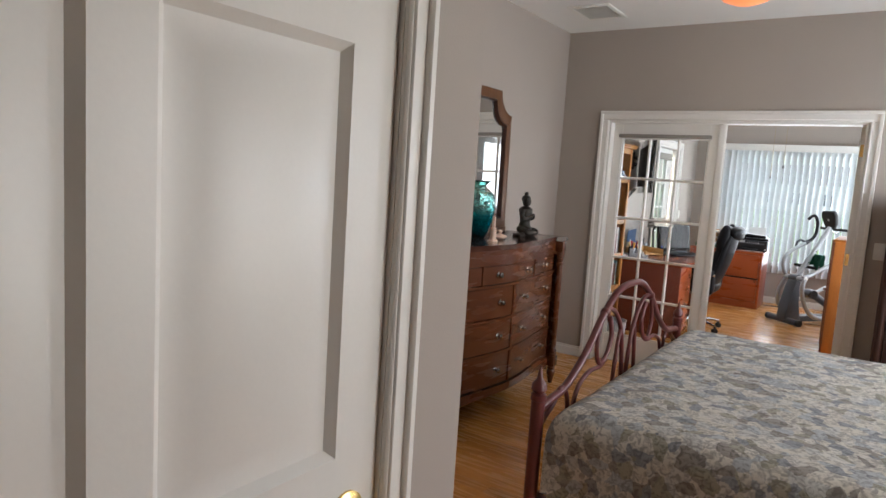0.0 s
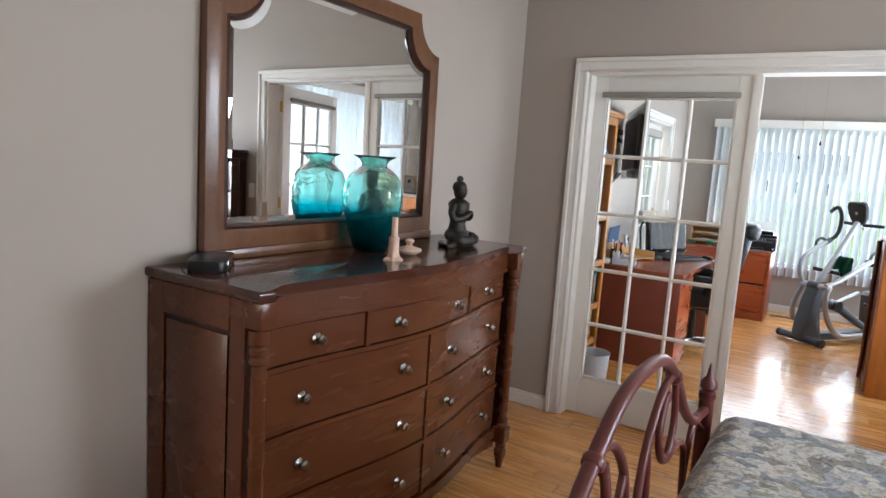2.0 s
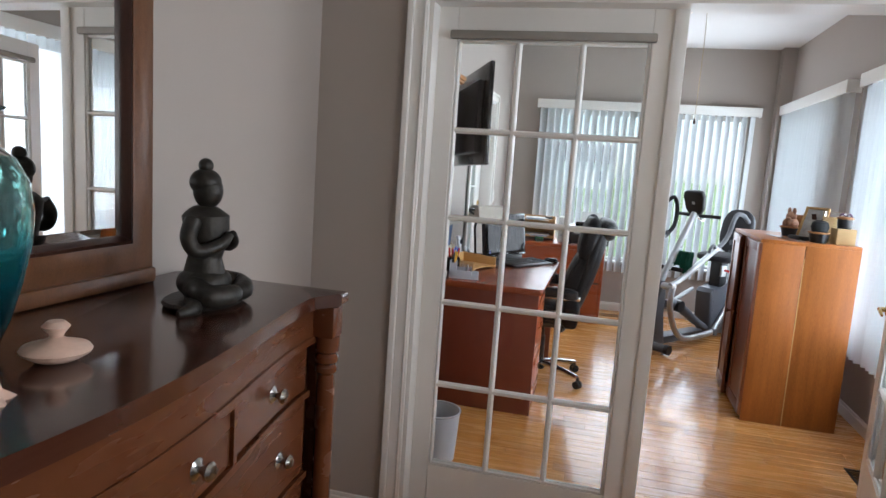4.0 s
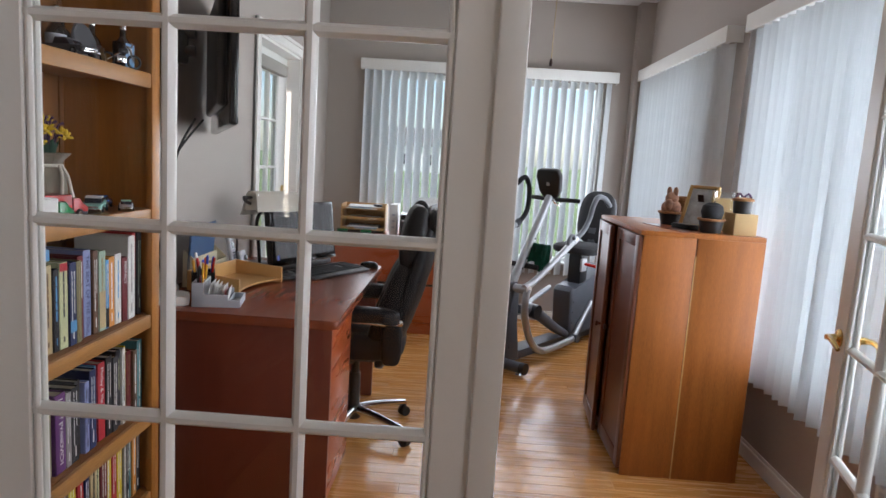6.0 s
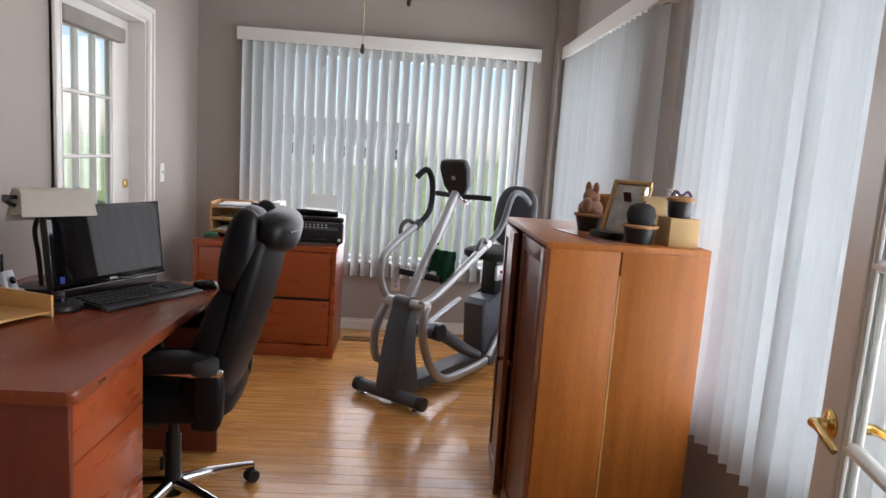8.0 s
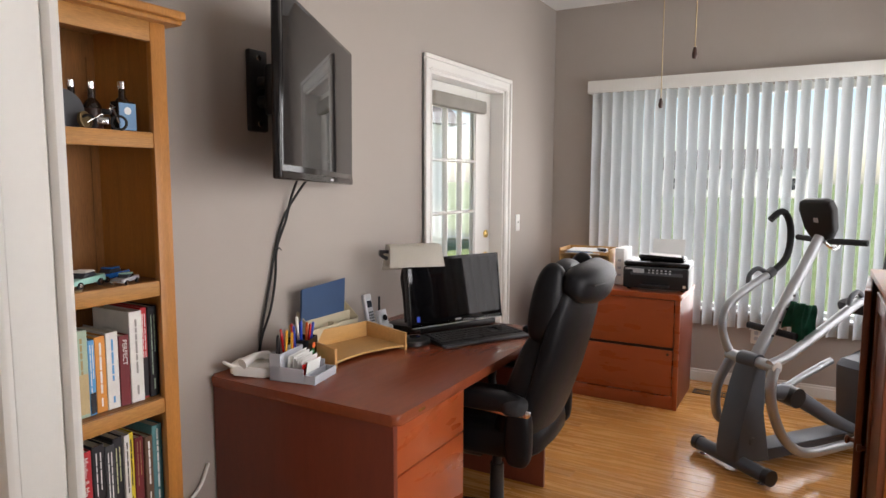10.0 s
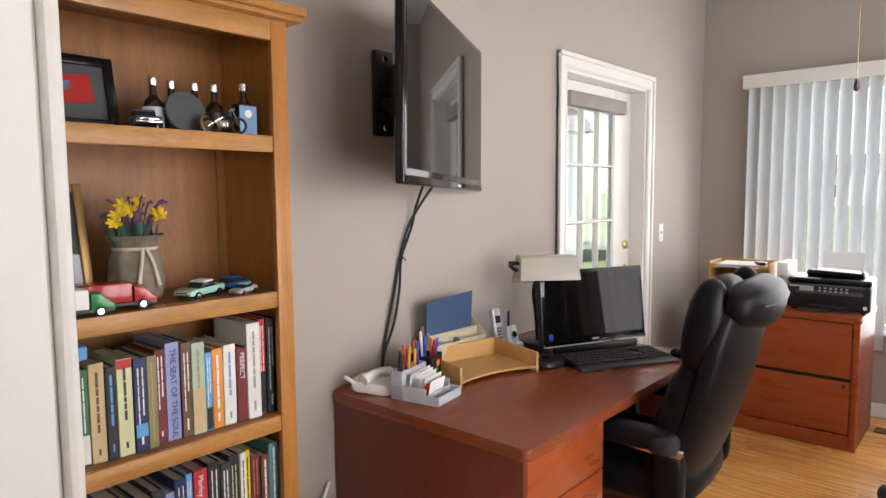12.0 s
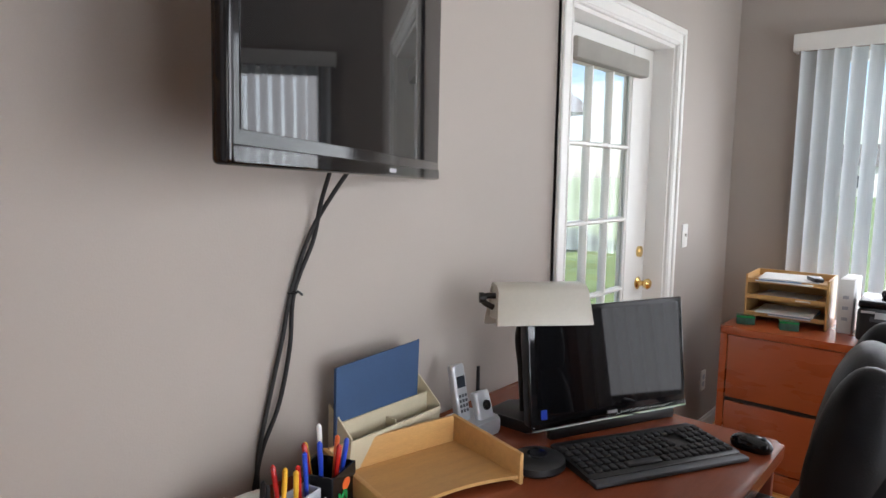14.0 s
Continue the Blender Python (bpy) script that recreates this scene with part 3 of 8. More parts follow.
casing("casing_french_bedroom", "x", YF0, -1, OX0, OX1, OH, "white painted moulded casing of the french doors")
casing("casing_french_office", "x", YF1, 1, OX0, OX1, OH, "white painted moulded casing of the french doors")
jamb("jamb_french", "x", YF0 - 0.003, YF1 + 0.003, OX0, OX1, OH, "white painted door lining")
casing("casing_hall", "y", XW, 1, HALL0, HALL1, OH, "white painted moulded casing of the hallway opening")
jamb("jamb_hall", "y", XW - 0.163, XW + 0.003, HALL0, HALL1, OH, "white painted lining of the hallway opening")
casing("casing_garden_door", "y", XW, 1, DOOR0, DOOR1, 2.05, "white painted moulded casing of the garden door")
jamb("jamb_garden_door", "y", XW - 0.163, XW + 0.003, DOOR0, DOOR1, 2.05, "white painted lining of the garden door")
casing("casing_closet", "y", CX, 1, 0.105, 0.865, OH, "white painted casing of the closet door", w=0.056, t=0.014)


def skirting(name, axis, face, side, a0, a1):
    bm = bmesh.new()
    for z0, z1, t in ((0, 0.07, 0.014), (0.07, 0.088, 0.009)):
        f0, f1 = sorted((face, face + side * t))
        if axis == "x":
            box(bm, (a0, f0, z0), (a1, f1, z1), 0.003, 1)
        else:
            box(bm, (f0, a0, z0), (f1, a1, z1), 0.003, 1)
    return trim(name, bm, "white painted baseboard")


skirting("baseboard", "y", XW, 1, HALL1 + 0.08, YF0)
skirting("baseboard", "y", XW, 1, CY, HALL0 - 0.08)
skirting("baseboard", "y", XW, 1, YF1, DOOR0 - 0.08)
skirting("baseboard", "y", XW, 1, DOOR1 + 0.08, YN)
skirting("baseboard", "x", YN, -1, XW + 0.015, 0.262)
skirting("baseboard", "y", XE, -1, YF1, 10.13)
skirting("baseboard", "x", YF0, -1, XW + 0.015, OX0 - 0.08)
skirting("baseboard", "x", YF0, -1, OX1 + 0.08, XB)
skirting("baseboard", "y", CX, 1, YS, 0.025)
skirting("baseboard", "y", CX, 1, 0.945, CY)
skirting("baseboard", "y", -3.95, 1, -0.8, 3.45)


# ---- glazed doors ----
def pane(parent, a, b):
    ob = part("pane", B(a, b), M_GLASS, parent)
    ob.visible_shadow = False
    return ob


def glazed_leaf(name, width, height, gx0, gx1, gz0, gz1, cols, rows, label, m, depth=0.04, inner=0.022):
    """A door leaf from its hinge edge along x, with its panes; y runs through its thickness."""
    o = tagged(new(name), label, "door", kind="structure")
    o.matrix_world = m
    d = depth / 2
    part("stile", B((0, -d, 0.008), (gx0, d, height), 0.003, 1), M_WHITE, o)
    part("stile", B((gx1, -d, 0.008), (width, d, height), 0.003, 1), M_WHITE, o)
    part("top_rail", B((gx0, -d + 0.001, gz1), (gx1, d - 0.001, height), 0.002, 1), M_WHITE, o)
    part("bottom_rail", B((gx0, -d + 0.001, 0.008), (gx1, d - 0.001, gz0), 0.002, 1), M_WHITE, o)
    bead = bmesh.new()
    for s in (-1, 1):
        for x0, x1, z0, z1 in ((gx0, gx0 + 0.012, gz0, gz1), (gx1 - 0.012, gx1, gz0, gz1), (gx0 + 0.012, gx1 - 0.012, gz0, gz0 + 0.012), (gx0 + 0.012, gx1 - 0.012, gz1 - 0.012, gz1)):
            box(bead, (x0, s * 0.004, z0), (x1, s * (d - 0.004), z1), 0.004, 1)
    part("glazing_bead", bead, M_WHITE, o)
    pw, ph = (gx1 - gx0) / cols, (gz1 - gz0) / rows
    for i in range(1, cols):
        x = gx0 + pw * i
        part("muntin", PR([(x - inner / 2, -0.006), (x - inner / 5, -d + 0.004), (x + inner / 5, -d + 0.004), (x + inner / 2, -0.006), (x + inner / 2, 0.006), (x + inner / 5, d - 0.004), (x - inner / 5, d - 0.004), (x - inner / 2, 0.006)], gz0, gz1), M_WHITE, o)
    for k in range(1, rows):
        z = gz0 + ph * k
        turn = pose(gx0, 0, z, 0, 90, 0)
        part("muntin", PR([(-inner / 2, -0.006), (-inner / 5, -d + 0.0045), (inner / 5, -d + 0.0045), (inner / 2, -0.006), (inner / 2, 0.006), (inner / 5, d - 0.0045), (-inner / 5, d - 0.0045), (-inner / 2, 0.006)], 0, gx1 - gx0, turn), M_WHITE, o)
    for i in range(cols):
        for k in range(rows):
            pane(o, (gx0 + pw * i + 0.004, -0.002, gz0 + ph * k + 0.004), (gx0 + pw * (i + 1) - 0.004, 0.002, gz0 + ph * (k + 1) - 0.004))
    return o


def shade_rail(parent, x0, x1, z, y):
    part("shade_headrail", B((x0, y - 0.014, z), (x1, y + 0.014, z + 0.03), 0.006), M_SHADE, parent, "beige fabric shade rolled up at the top")


LEAF_W = 0.9
left = glazed_leaf("door_1", LEAF_W, 2.032, 0.098, 0.795, 0.235, 1.915, 3, 5, "closed white french door with fifteen glass panes", pose(OX0 - 0.008, 5.565, 0))
shade_rail(left, 0.075, 0.812, 1.913, -0.034)
part("latch_plate", B((0.012, -0.024, 1.08), (0.028, -0.019, 1.13), 0.002), M_WHITE, left)
part("astragal", B((LEAF_W - 0.038, -0.032, 0.01), (LEAF_W + 0.010, -0.0205, 2.03), 0.005), M_WHITE, left)
part("astragal", B((LEAF_W - 0.026, 0.0205, 0.01), (LEAF_W + 0.008, 0.030, 2.03), 0.005), M_WHITE, left)
right = glazed_leaf("door_2", LEAF_W, 2.032, 0.11, 0.802, 0.235, 1.915, 3, 5, "open white french door with fifteen glass panes", pose(OX1 - 0.03, 5.59, 0, 0, 0, 76.5))
shade_rail(right, 0.088, 0.824, 1.913, 0.034)


def lever(parent, x, z, side):
    """A brass lever with its rose, and a thumb turn above."""
    h = part("handle", L([(0.0, 0), (0.027, 0.0), (0.029, 0.004), (0.024, 0.009), (0.012, 0.012), (0.010, 0.035), (0.0, 0.038)], 20, pose(x, side * 0.02, z, -90 * side, 0, 0)), M_BRASS, parent, "polished brass lever")
    part("grip", T([(x, side * 0.052, z), (x - 0.03, side * 0.056, z + 0.004), (x - 0.07, side * 0.058, z + 0.002), (x - 0.105, side * 0.054, z - 0.012)], [0.011, 0.009, 0.008, 0.006]), M_BRASS, h)


lever(right, LEAF_W - 0.055, 0.93, 1)
lever(right, LEAF_W - 0.055, 0.93, -1)
for z in (1.16, 1.1):
    part("strike_plate", B((LEAF_W - 0.003, -0.012, z), (LEAF_W + 0.002, 0.012, z + 0.045), 0.001), M_BRASS, right)
for z in (0.25, 1.05, 1.82):
    part("hinge", L([(0.0, 0), (0.007, 0.001), (0.007, 0.085), (0.004, 0.092), (0, 0.095)], 10, pose(-0.004, -0.024, z)), M_BRASS, right)
    part("hinge_leaf", B((-0.003, -0.022, z), (0.0, 0.012, z + 0.085)), M_BRASS, right)

garden = glazed_leaf("door_3", DOOR1 - DOOR0 - 0.034, 2.03, 0.165, 0.715, 0.30, 1.90, 3, 5, "closed white garden door with glass panes", pose(XW - 0.112, DOOR0 + 0.017, 0, 0, 0, 90), depth=0.044)
part("shade_cassette", B((0.115, -0.075, 1.885), (0.77, -0.022, 1.965), 0.012), M_SHADE, garden, "grey fabric shade cassette")
hk = part("handle", L([(0, 0), (0.028, 0), (0.030, 0.006), (0.014, 0.014), (0.011, 0.03), (0.022, 0.04), (0.026, 0.055), (0.018, 0.066), (0, 0.068)], 20, pose(0.86, -0.022, 0.95, 90, 0, 0)), M_BRASS, garden, "polished brass knob")
part("deadbolt", L([(0, 0), (0.026, 0), (0.026, 0.012), (0.01, 0.016), (0, 0.016)], 20, pose(0.86, -0.022, 1.1, 90, 0, 0)), M_BRASS, garden)


# ---- closet door with six panels ----
def panel_door():
    o = tagged(new("door_4"), "closed white six-panel closet door", "door", kind="structure")
    o.matrix_world = pose(CX - 0.022, 0.108, 0)
    W_, T_ = 0.754, 0.018
    part("slab", B((-T_, 0, 0.01), (0.004, W_, 2.03), 0.002, 1), M_WHITE, o)
    cols = ((0.10, 0.345), (0.41, 0.67))
    rows = ((0.2, 0.935), (1.134, 1.672), (1.772, 1.93))
    bars = bmesh.new()
    for y0, y1 in ((0, 0.10), (0.345, 0.41), (0.67, W_)):
        box(bars, (0.004, y0, 0.01), (0.018, y1, 2.03))
    for y0, y1 in cols:
        for z0, z1 in ((0.01, 0.2), (0.935, 1.134), (1.672, 1.772), (1.93, 2.03)):
            box(bars, (0.004, y0, z0), (0.018, y1, z1))
    part("frame", bars, M_WHITE, o)
    for y0, y1 in cols:
        for z0, z1 in rows:
            bm = bmesh.new()
            q = [(y0, z0, y1, z1, 0.0178), (y0 + 0.012, z0 + 0.012, y1 - 0.012, z1 - 0.012, 0.006), (y0 + 0.022, z0 + 0.022, y1 - 0.022, z1 - 0.022, 0.006), (y0 + 0.05, z0 + 0.05, y1 - 0.05, z1 - 0.05, 0.015)]
            rings = [[bm.verts.new((x, *p)) for p in ((a, b), (c, b), (c, d), (a, d))] for a, b, c, d, x in q]
            for A, C in zip(rings, rings[1:]):
                for j in range(4):
                    bm.faces.new((A[j], A[(j + 1) % 4], C[(j + 1) % 4], C[j]))
            bm.faces.new(rings[-1])
            part("panel", bm, M_WHITE, o, sharp=20)
    part("knob", L([(0, 0), (0.03, 0), (0.03, 0.005), (0.012, 0.012), (0.011, 0.03), (0.024, 0.04), (0.027, 0.055), (0.018, 0.066), (0, 0.068)], 20, pose(0.018, W_ - 0.06, 1.05, 0, 90, 0)), M_BRASS, o, "brushed brass knob")


panel_door()
jamb("jamb_closet", "y", CX - 0.12, CX + 0.003, 0.09, 0.88, OH + 0.015, "white painted lining of the closet door")
strike = thing("strike_plate", "brass strike plate in the white door lining", "strike plate", (XW - 0.07, HALL1 - 0.0175, 0.98))
part("plate", B((-0.014, -0.0015, -0.035), (0.014, 0.0015, 0.035), 0.001), M_BRASS, strike)


# ---- windows and vertical blinds ----
def window(name, axis, face, out, a0, a1, z0, z1, label, panes=3):
    """A white window in a wall's hole: frame, sashes and panes; out is the way to the outside."""
    o = tagged(new(name), label, "window", kind="structure")
    n0, n1 = sorted((face + out * 0.08, face + out * 0.14))

    def bx(s0, s1, za, zb, d=0.0):
        if axis == "x":
            return B((s0, n0 + d, za), (s1, n1 - d, zb), 0.004, 1)
        return B((n0 + d, s0, za), (n1 - d, s1, zb), 0.004, 1)
    f = 0.05
    part("window_frame", bx(a0, a0 + f, z0, z1), M_WHITE, o)
    part("window_frame", bx(a1 - f, a1, z0, z1), M_WHITE, o)
    part("window_frame", bx(a0 + f, a1 - f, z1 - f, z1, 0.001), M_WHITE, o)
    part("window_frame", bx(a0 + f, a1 - f, z0, z0 + f, 0.001), M_WHITE, o)
    w = (a1 - a0 - 2 * f) / panes
    for i in range(panes):
        s0, s1 = a0 + f + w * i, a0 + f + w * (i + 1)
        if i:
            part("mullion", bx(s0 - 0.025, s0 + 0.025, z0 + f, z1 - f, 0.008), M_WHITE, o)
        m0, m1 = (n0 + n1) / 2 - 0.003, (n0 + n1) / 2 + 0.003
        if axis == "x":
            pane(o, (s0, m0, z0 + f), (s1, m1, z1 - f))
        else:
            pane(o, (m0, s0, z0 + f), (m1, s1, z1 - f))
    s = sorted((face - out * 0.012, face + out * 0.08))
    if axis == "x":
        part("window_sill", B((a0, s[0], z0), (a1, s[1], z0 + 0.018), 0.004), M_WHITE, o)
    else:
        part("window_sill", B((s[0], a0, z0), (s[1], a1, z0 + 0.018), 0.004), M_WHITE, o)
    return o


window("window_1", "x", YN, 1, *WIN_N, "wide white framed window behind vertical blinds", 2)
window("window_2", "y", XE, 1, *WIN_E1, "white framed window behind vertical blinds", 2)
window("window_3", "y", XE, 1, *WIN_E2, "white framed window behind vertical blinds", 2)
window("window_4", "y", XB, 1, 4.3, 5.2, 0.7, 2.1, "white framed bedroom window", 1)
# Unseen opening, added only to let light onto the dresser side.
window("added_window_5", "y", XB, 1, 1.75, 3.15, 0.7, 2.1, "white framed bedroom window", 2)
# Unseen hallway window, made up as an opening for the warm lamp.
window("added_window_6", "x", -0.8, -1, -3.7, -2.7, 0.8, 2.1, "white framed hallway window added for its light", 1)


def vertical_blind(label, m, length, top, bottom, angle, seed):
    """Vanes hung along local x in front of a wall; the room is on the local -y side."""
    rnd = random.Random(seed)
    o = thing("vertical_blind", label, "blind")
    o.matrix_world = m
    v = part("valance", B((-0.03, -0.098, top - 0.09), (length + 0.03, -0.088, top), 0.003), M_VANE_RAIL, o, "white valance")
    for x in (-0.03, length + 0.02):
        part("return", B((x, -0.088, top - 0.09), (x + 0.01, 0.0, top), 0.002), M_VANE_RAIL, v)
    part("headrail", B((0, -0.072, top - 0.075), (length, -0.03, top - 0.035), 0.003), M_VANE_RAIL, o)
    hgt = top - 0.085 - bottom
    bm = bmesh.new()
    n, w = 8, 0.089
    rows = []
    for i in range(n + 1):
        s = -1 + 2 * i / n
        rows.append((s * w / 2, 0.021 * (1 - s * s)))
    outline = [(x, y) for x, y in rows] + [(x, y + 0.0012) for x, y in rows[::-1]]
    prism(bm, outline, -hgt, 0)
    first = None
    step = 0.0785
    k = int(length / step)
    for i in range(k + 1):
        at = pose((i + 0.5) * length / (k + 1), -0.052, top - 0.085, rnd.uniform(-0.3, 0.3), rnd.uniform(-0.25, 0.25), angle + rnd.uniform(-3.5, 3.5))
        if first is None:
            first = part("vane", bm, M_VANE, o)
            first.matrix_local = at
        else:
            share("vane", first.data, o, at)
    return o


vertical_blind("white vertical blind half open at the wide window", pose(-2.03, YN, 0), 2.145, 2.205, 0.43, 47, 3)
vertical_blind("white vertical blind nearly closed beside the corner", pose(XE, 10.10, 0, 0, 0, -90), 1.80, 2.225, 0.42, 40, 4)
vertical_blind("white vertical blind nearly closed behind the storage cabinet", pose(XE, 7.99, 0, 0, 0, -90), 2.36, 2.225, 0.42, 40, 5)
bd = thing("horizontal_blind", "white horizontal louvre blind at bedroom window", "blind")
part("headrail", B((XB - 0.05, 4.28, 2.06), (XB - 0.005, 5.22, 2.11), 0.004), M_VANE_RAIL, bd)
slat = None
for i in range(44):
    at = pose(XB - 0.028, 4.75, 2.045 - i * 0.03, 0, 30, 0)
    if slat is None:
        slat = part("slat", B((-0.018, -0.46, -0.001), (0.018, 0.46, 0.001)), M_VANE_RAIL, bd)
        slat.matrix_local = at
    else:
        share("slat", slat.data, bd, at)


# ---- bedroom: dresser ----
def wave(s):
    return 0.042 * math.cos(2 * math.pi * (s - 0.5)) - 0.004


def curved_slab(bm, y0, y1, z0, z1, base, thick, span, n=14, lift=None):
    """A board bent along the dresser's wavy front."""
    rows = []
    for i in range(n + 1):
        y = y0 + (y1 - y0) * i / n
        x = base + wave((y - span[0]) / (span[1] - span[0]))
        za = z0 + (lift((y - y0) / (y1 - y0)) if lift else 0)
        rows.append([bm.verts.new(p) for p in ((x - thick, y, za), (x, y, za), (x, y, z1), (x - thick, y, z1))])
    for A, C in zip(rows, rows[1:]):
        for j in range(4):
            bm.faces.new((A[j], A[(j + 1) % 4], C[(j + 1) % 4], C[j]))
    bm.faces.new(rows[0][::-1])
    bm.faces.new(rows[-1])
    return bm


def soft(bm, offset, seg=2):
    es = [e for e in bm.edges if len(e.link_faces) == 2 and e.calc_face_angle(0) > radians(50)]
    bmesh.ops.bevel(bm, geom=es, offset=offset, segments=seg, affect="EDGES", profile=0.5)
    return bm


def dresser():
    o = thing("dresser", "dark mahogany dresser with wavy front and nine drawers", "dresser", (-2.335, 2.98, 0))
    LEN, D = 1.65, 0.46
    span = (0.05, LEN - 0.05)
    outline = [(-0.022, 0)]
    n = 40
    outline += [(D + 0.018, 0.0), (D + 0.022, 0.05)]
    for i in range(n + 1):
        s = 0.06 + 0.88 * i / n
        outline.append((D + 0.016 + wave(s), s * LEN))
    outline += [(D + 0.022, LEN - 0.05), (D + 0.018, LEN), (-0.022, LEN)]
    part("top", PR(outline, 1.08, 1.112, None, 0.009, 3), M_DRESSTOP, o, "polished dark mahogany top")
    bm = bmesh.new()
    curved_slab(bm, 0.06, LEN - 0.06, 1.0, 1.079, D + 0.004, 0.06, span, 40)
    for y in (0.012, LEN - 0.072):
        box(bm, (D - 0.06, y, 1.0), (D + 0.012, y + 0.06, 1.079), 0.006)
    part("frieze", bm, M_DRESS, o)
    bm = bmesh.new()
    curved_slab(bm, 0.06, LEN - 0.06, 0.985, 1.003, D + 0.008, 0.05, span, 40)
    part("bead_moulding", bm, M_DRESS, o)
    bm = bmesh.new()
    box(bm, (-0.018, 0.022, 0.13), (D - 0.075, LEN - 0.022, 1.078))
    curved_slab(bm, 0.065, LEN - 0.065, 0.17, 1.0, D - 0.028, 0.08, span, 40)
    # Espresso colour paints in the shade of the gaps around the drawers.
    part("carcass", bm, M_DARKWOOD, o)
    for y, s in ((0.022, -1), (LEN - 0.022, 1)):
        bm = bmesh.new()
        for x0, x1, z0, z1 in ((-0.018, 0.05, 0.13, 1.079), (D - 0.11, D - 0.05, 0.13, 1.079), (0.05, D - 0.11, 0.98, 1.079), (0.05, D - 0.11, 0.13, 0.24)):
            box(bm, (x0, min(y, y + s * 0.012), z0), (x1, max(y, y + s * 0.012), z1), 0.003, 1)
        box(bm, (0.06, min(y, y + s * 0.006), 0.255), (D - 0.125, max(y, y + s * 0.006), 0.965), 0.005, 2)
        part("side_panel", bm, M_DRESS, o)
    ends, mid = (0.07, LEN - 0.07), LEN / 2
    rows = ((0.862, 0.984, (ends[0], 0.485, 1.165, ends[1])), (0.648, 0.848, (ends[0], mid, ends[1])), (0.434, 0.634, (ends[0], mid, ends[1])), (0.215, 0.42, (ends[0], mid, ends[1])))
    for z0, z1, ys in rows:
        for i, (a, b) in enumerate(zip(ys, ys[1:])):
            bm = bmesh.new()
            curved_slab(bm, a + 0.013, b - 0.013, z0 + 0.006, z1 - 0.006, D - 0.006, 0.02, span, 16)
            soft(bm, 0.003)
            d = part("drawer", bm, M_DRESS, o)
            w = b - a
            ks = (0.5,) if w < 0.45 else (0.21, 0.79)
            for k in ks:
                y = a + w * k
                x = D - 0.006 + wave((y - span[0]) / (span[1] - span[0]))
                part("knob", L([(0, -0.002), (0.018, 0.0), (0.019, 0.003), (0.012, 0.007), (0.007, 0.011), (0.007, 0.018), (0.015, 0.022), (0.017, 0.028), (0.012, 0.034), (0, 0.036)], 18, pose(x, y, (z0 + z1) / 2, 0, 90, 0)), M_PEWTER, d, "round aged pewter knob")
    for z in (0.425, 0.639, 0.853):
        bm = bmesh.new()
        curved_slab(bm, 0.07, LEN - 0.07, z - 0.006, z + 0.010, D + 0.001, 0.03, span, 40)
        soft(bm, 0.003)
        part("drawer_rail", bm, M_DRESS, o)
    for y, z0, z1 in ((0.485, 0.864, 0.986), (1.165, 0.864, 0.986), (mid, 0.65, 0.846), (mid, 0.436, 0.632), (mid, 0.217, 0.418)):
        bm = bmesh.new()
        curved_slab(bm, y - 0.008, y + 0.008, z0, z1, D + 0.0005, 0.03, span, 2)
        part("drawer_stile", bm, M_DRESS, o)
    bm = bmesh.new()
    curved_slab(bm, 0.065, LEN - 0.065, 0.16, 0.208, D + 0.004, 0.04, span, 40, lambda s: -0.05 * abs(2 * s - 1) ** 3)
    part("apron", bm, M_DRESS, o)
    col = [(0.026, 0.21), (0.03, 0.212), (0.03, 0.225), (0.022, 0.235), (0.028, 0.242), (0.028, 0.255), (0.021, 0.265), (0.023, 0.31), (0.024, 0.6), (0.023, 0.86), (0.021, 0.9), (0.028, 0.908), (0.028, 0.92), (0.022, 0.927), (0.029, 0.934), (0.029, 0.948), (0.023, 0.955), (0.03, 0.962), (0.031, 0.985), (0.031, 1.0)]
    foot = [(0.012, 0.0), (0.016, 0.004), (0.019, 0.03), (0.03, 0.07), (0.032, 0.095), (0.024, 0.108), (0.028, 0.114), (0.028, 0.122), (0.02, 0.128), (0.03, 0.134), (0.03, 0.14)]
    for y in (0.035, LEN - 0.035):
        part("corner_column", L(col, 20, pose(D - 0.018, y, 0)), M_DRESS, o)
        part("corner_block", B((D - 0.052, y - 0.032, 0.135), (D + 0.014, y + 0.032, 0.212), 0.005), M_DRESS, o)
        part("leg", L(foot, 20, pose(D - 0.018, y, 0)), M_DRESS, o)
        part("leg", L(foot, 20, pose(0.04, y, 0)), M_DRESS, o)


dresser()
DT = 1.112


# ---- dresser mirror ----
def mirror_outline(y0, y1, z0, z1, cut, n=8):
    """A rectangle whose two upper corners are scooped out."""
    out = [(y0, z0), (y1, z0), (y1, z1 - cut)]
    for i in range(n + 1):
        a = radians(-90 - 90 * i / n)
        out.append((y1 + cut * 0.02 + cut * math.cos(a), z1 + cut * 0.02 + cut * math.sin(a)))
    for i in range(n + 1):
        a = radians(0 - 90 * i / n)
        out.append((y0 - cut * 0.02 + cut * math.cos(a), z1 + cut * 0.02 + cut * math.sin(a)))
    out.append((y0, z1 - cut))
    return out


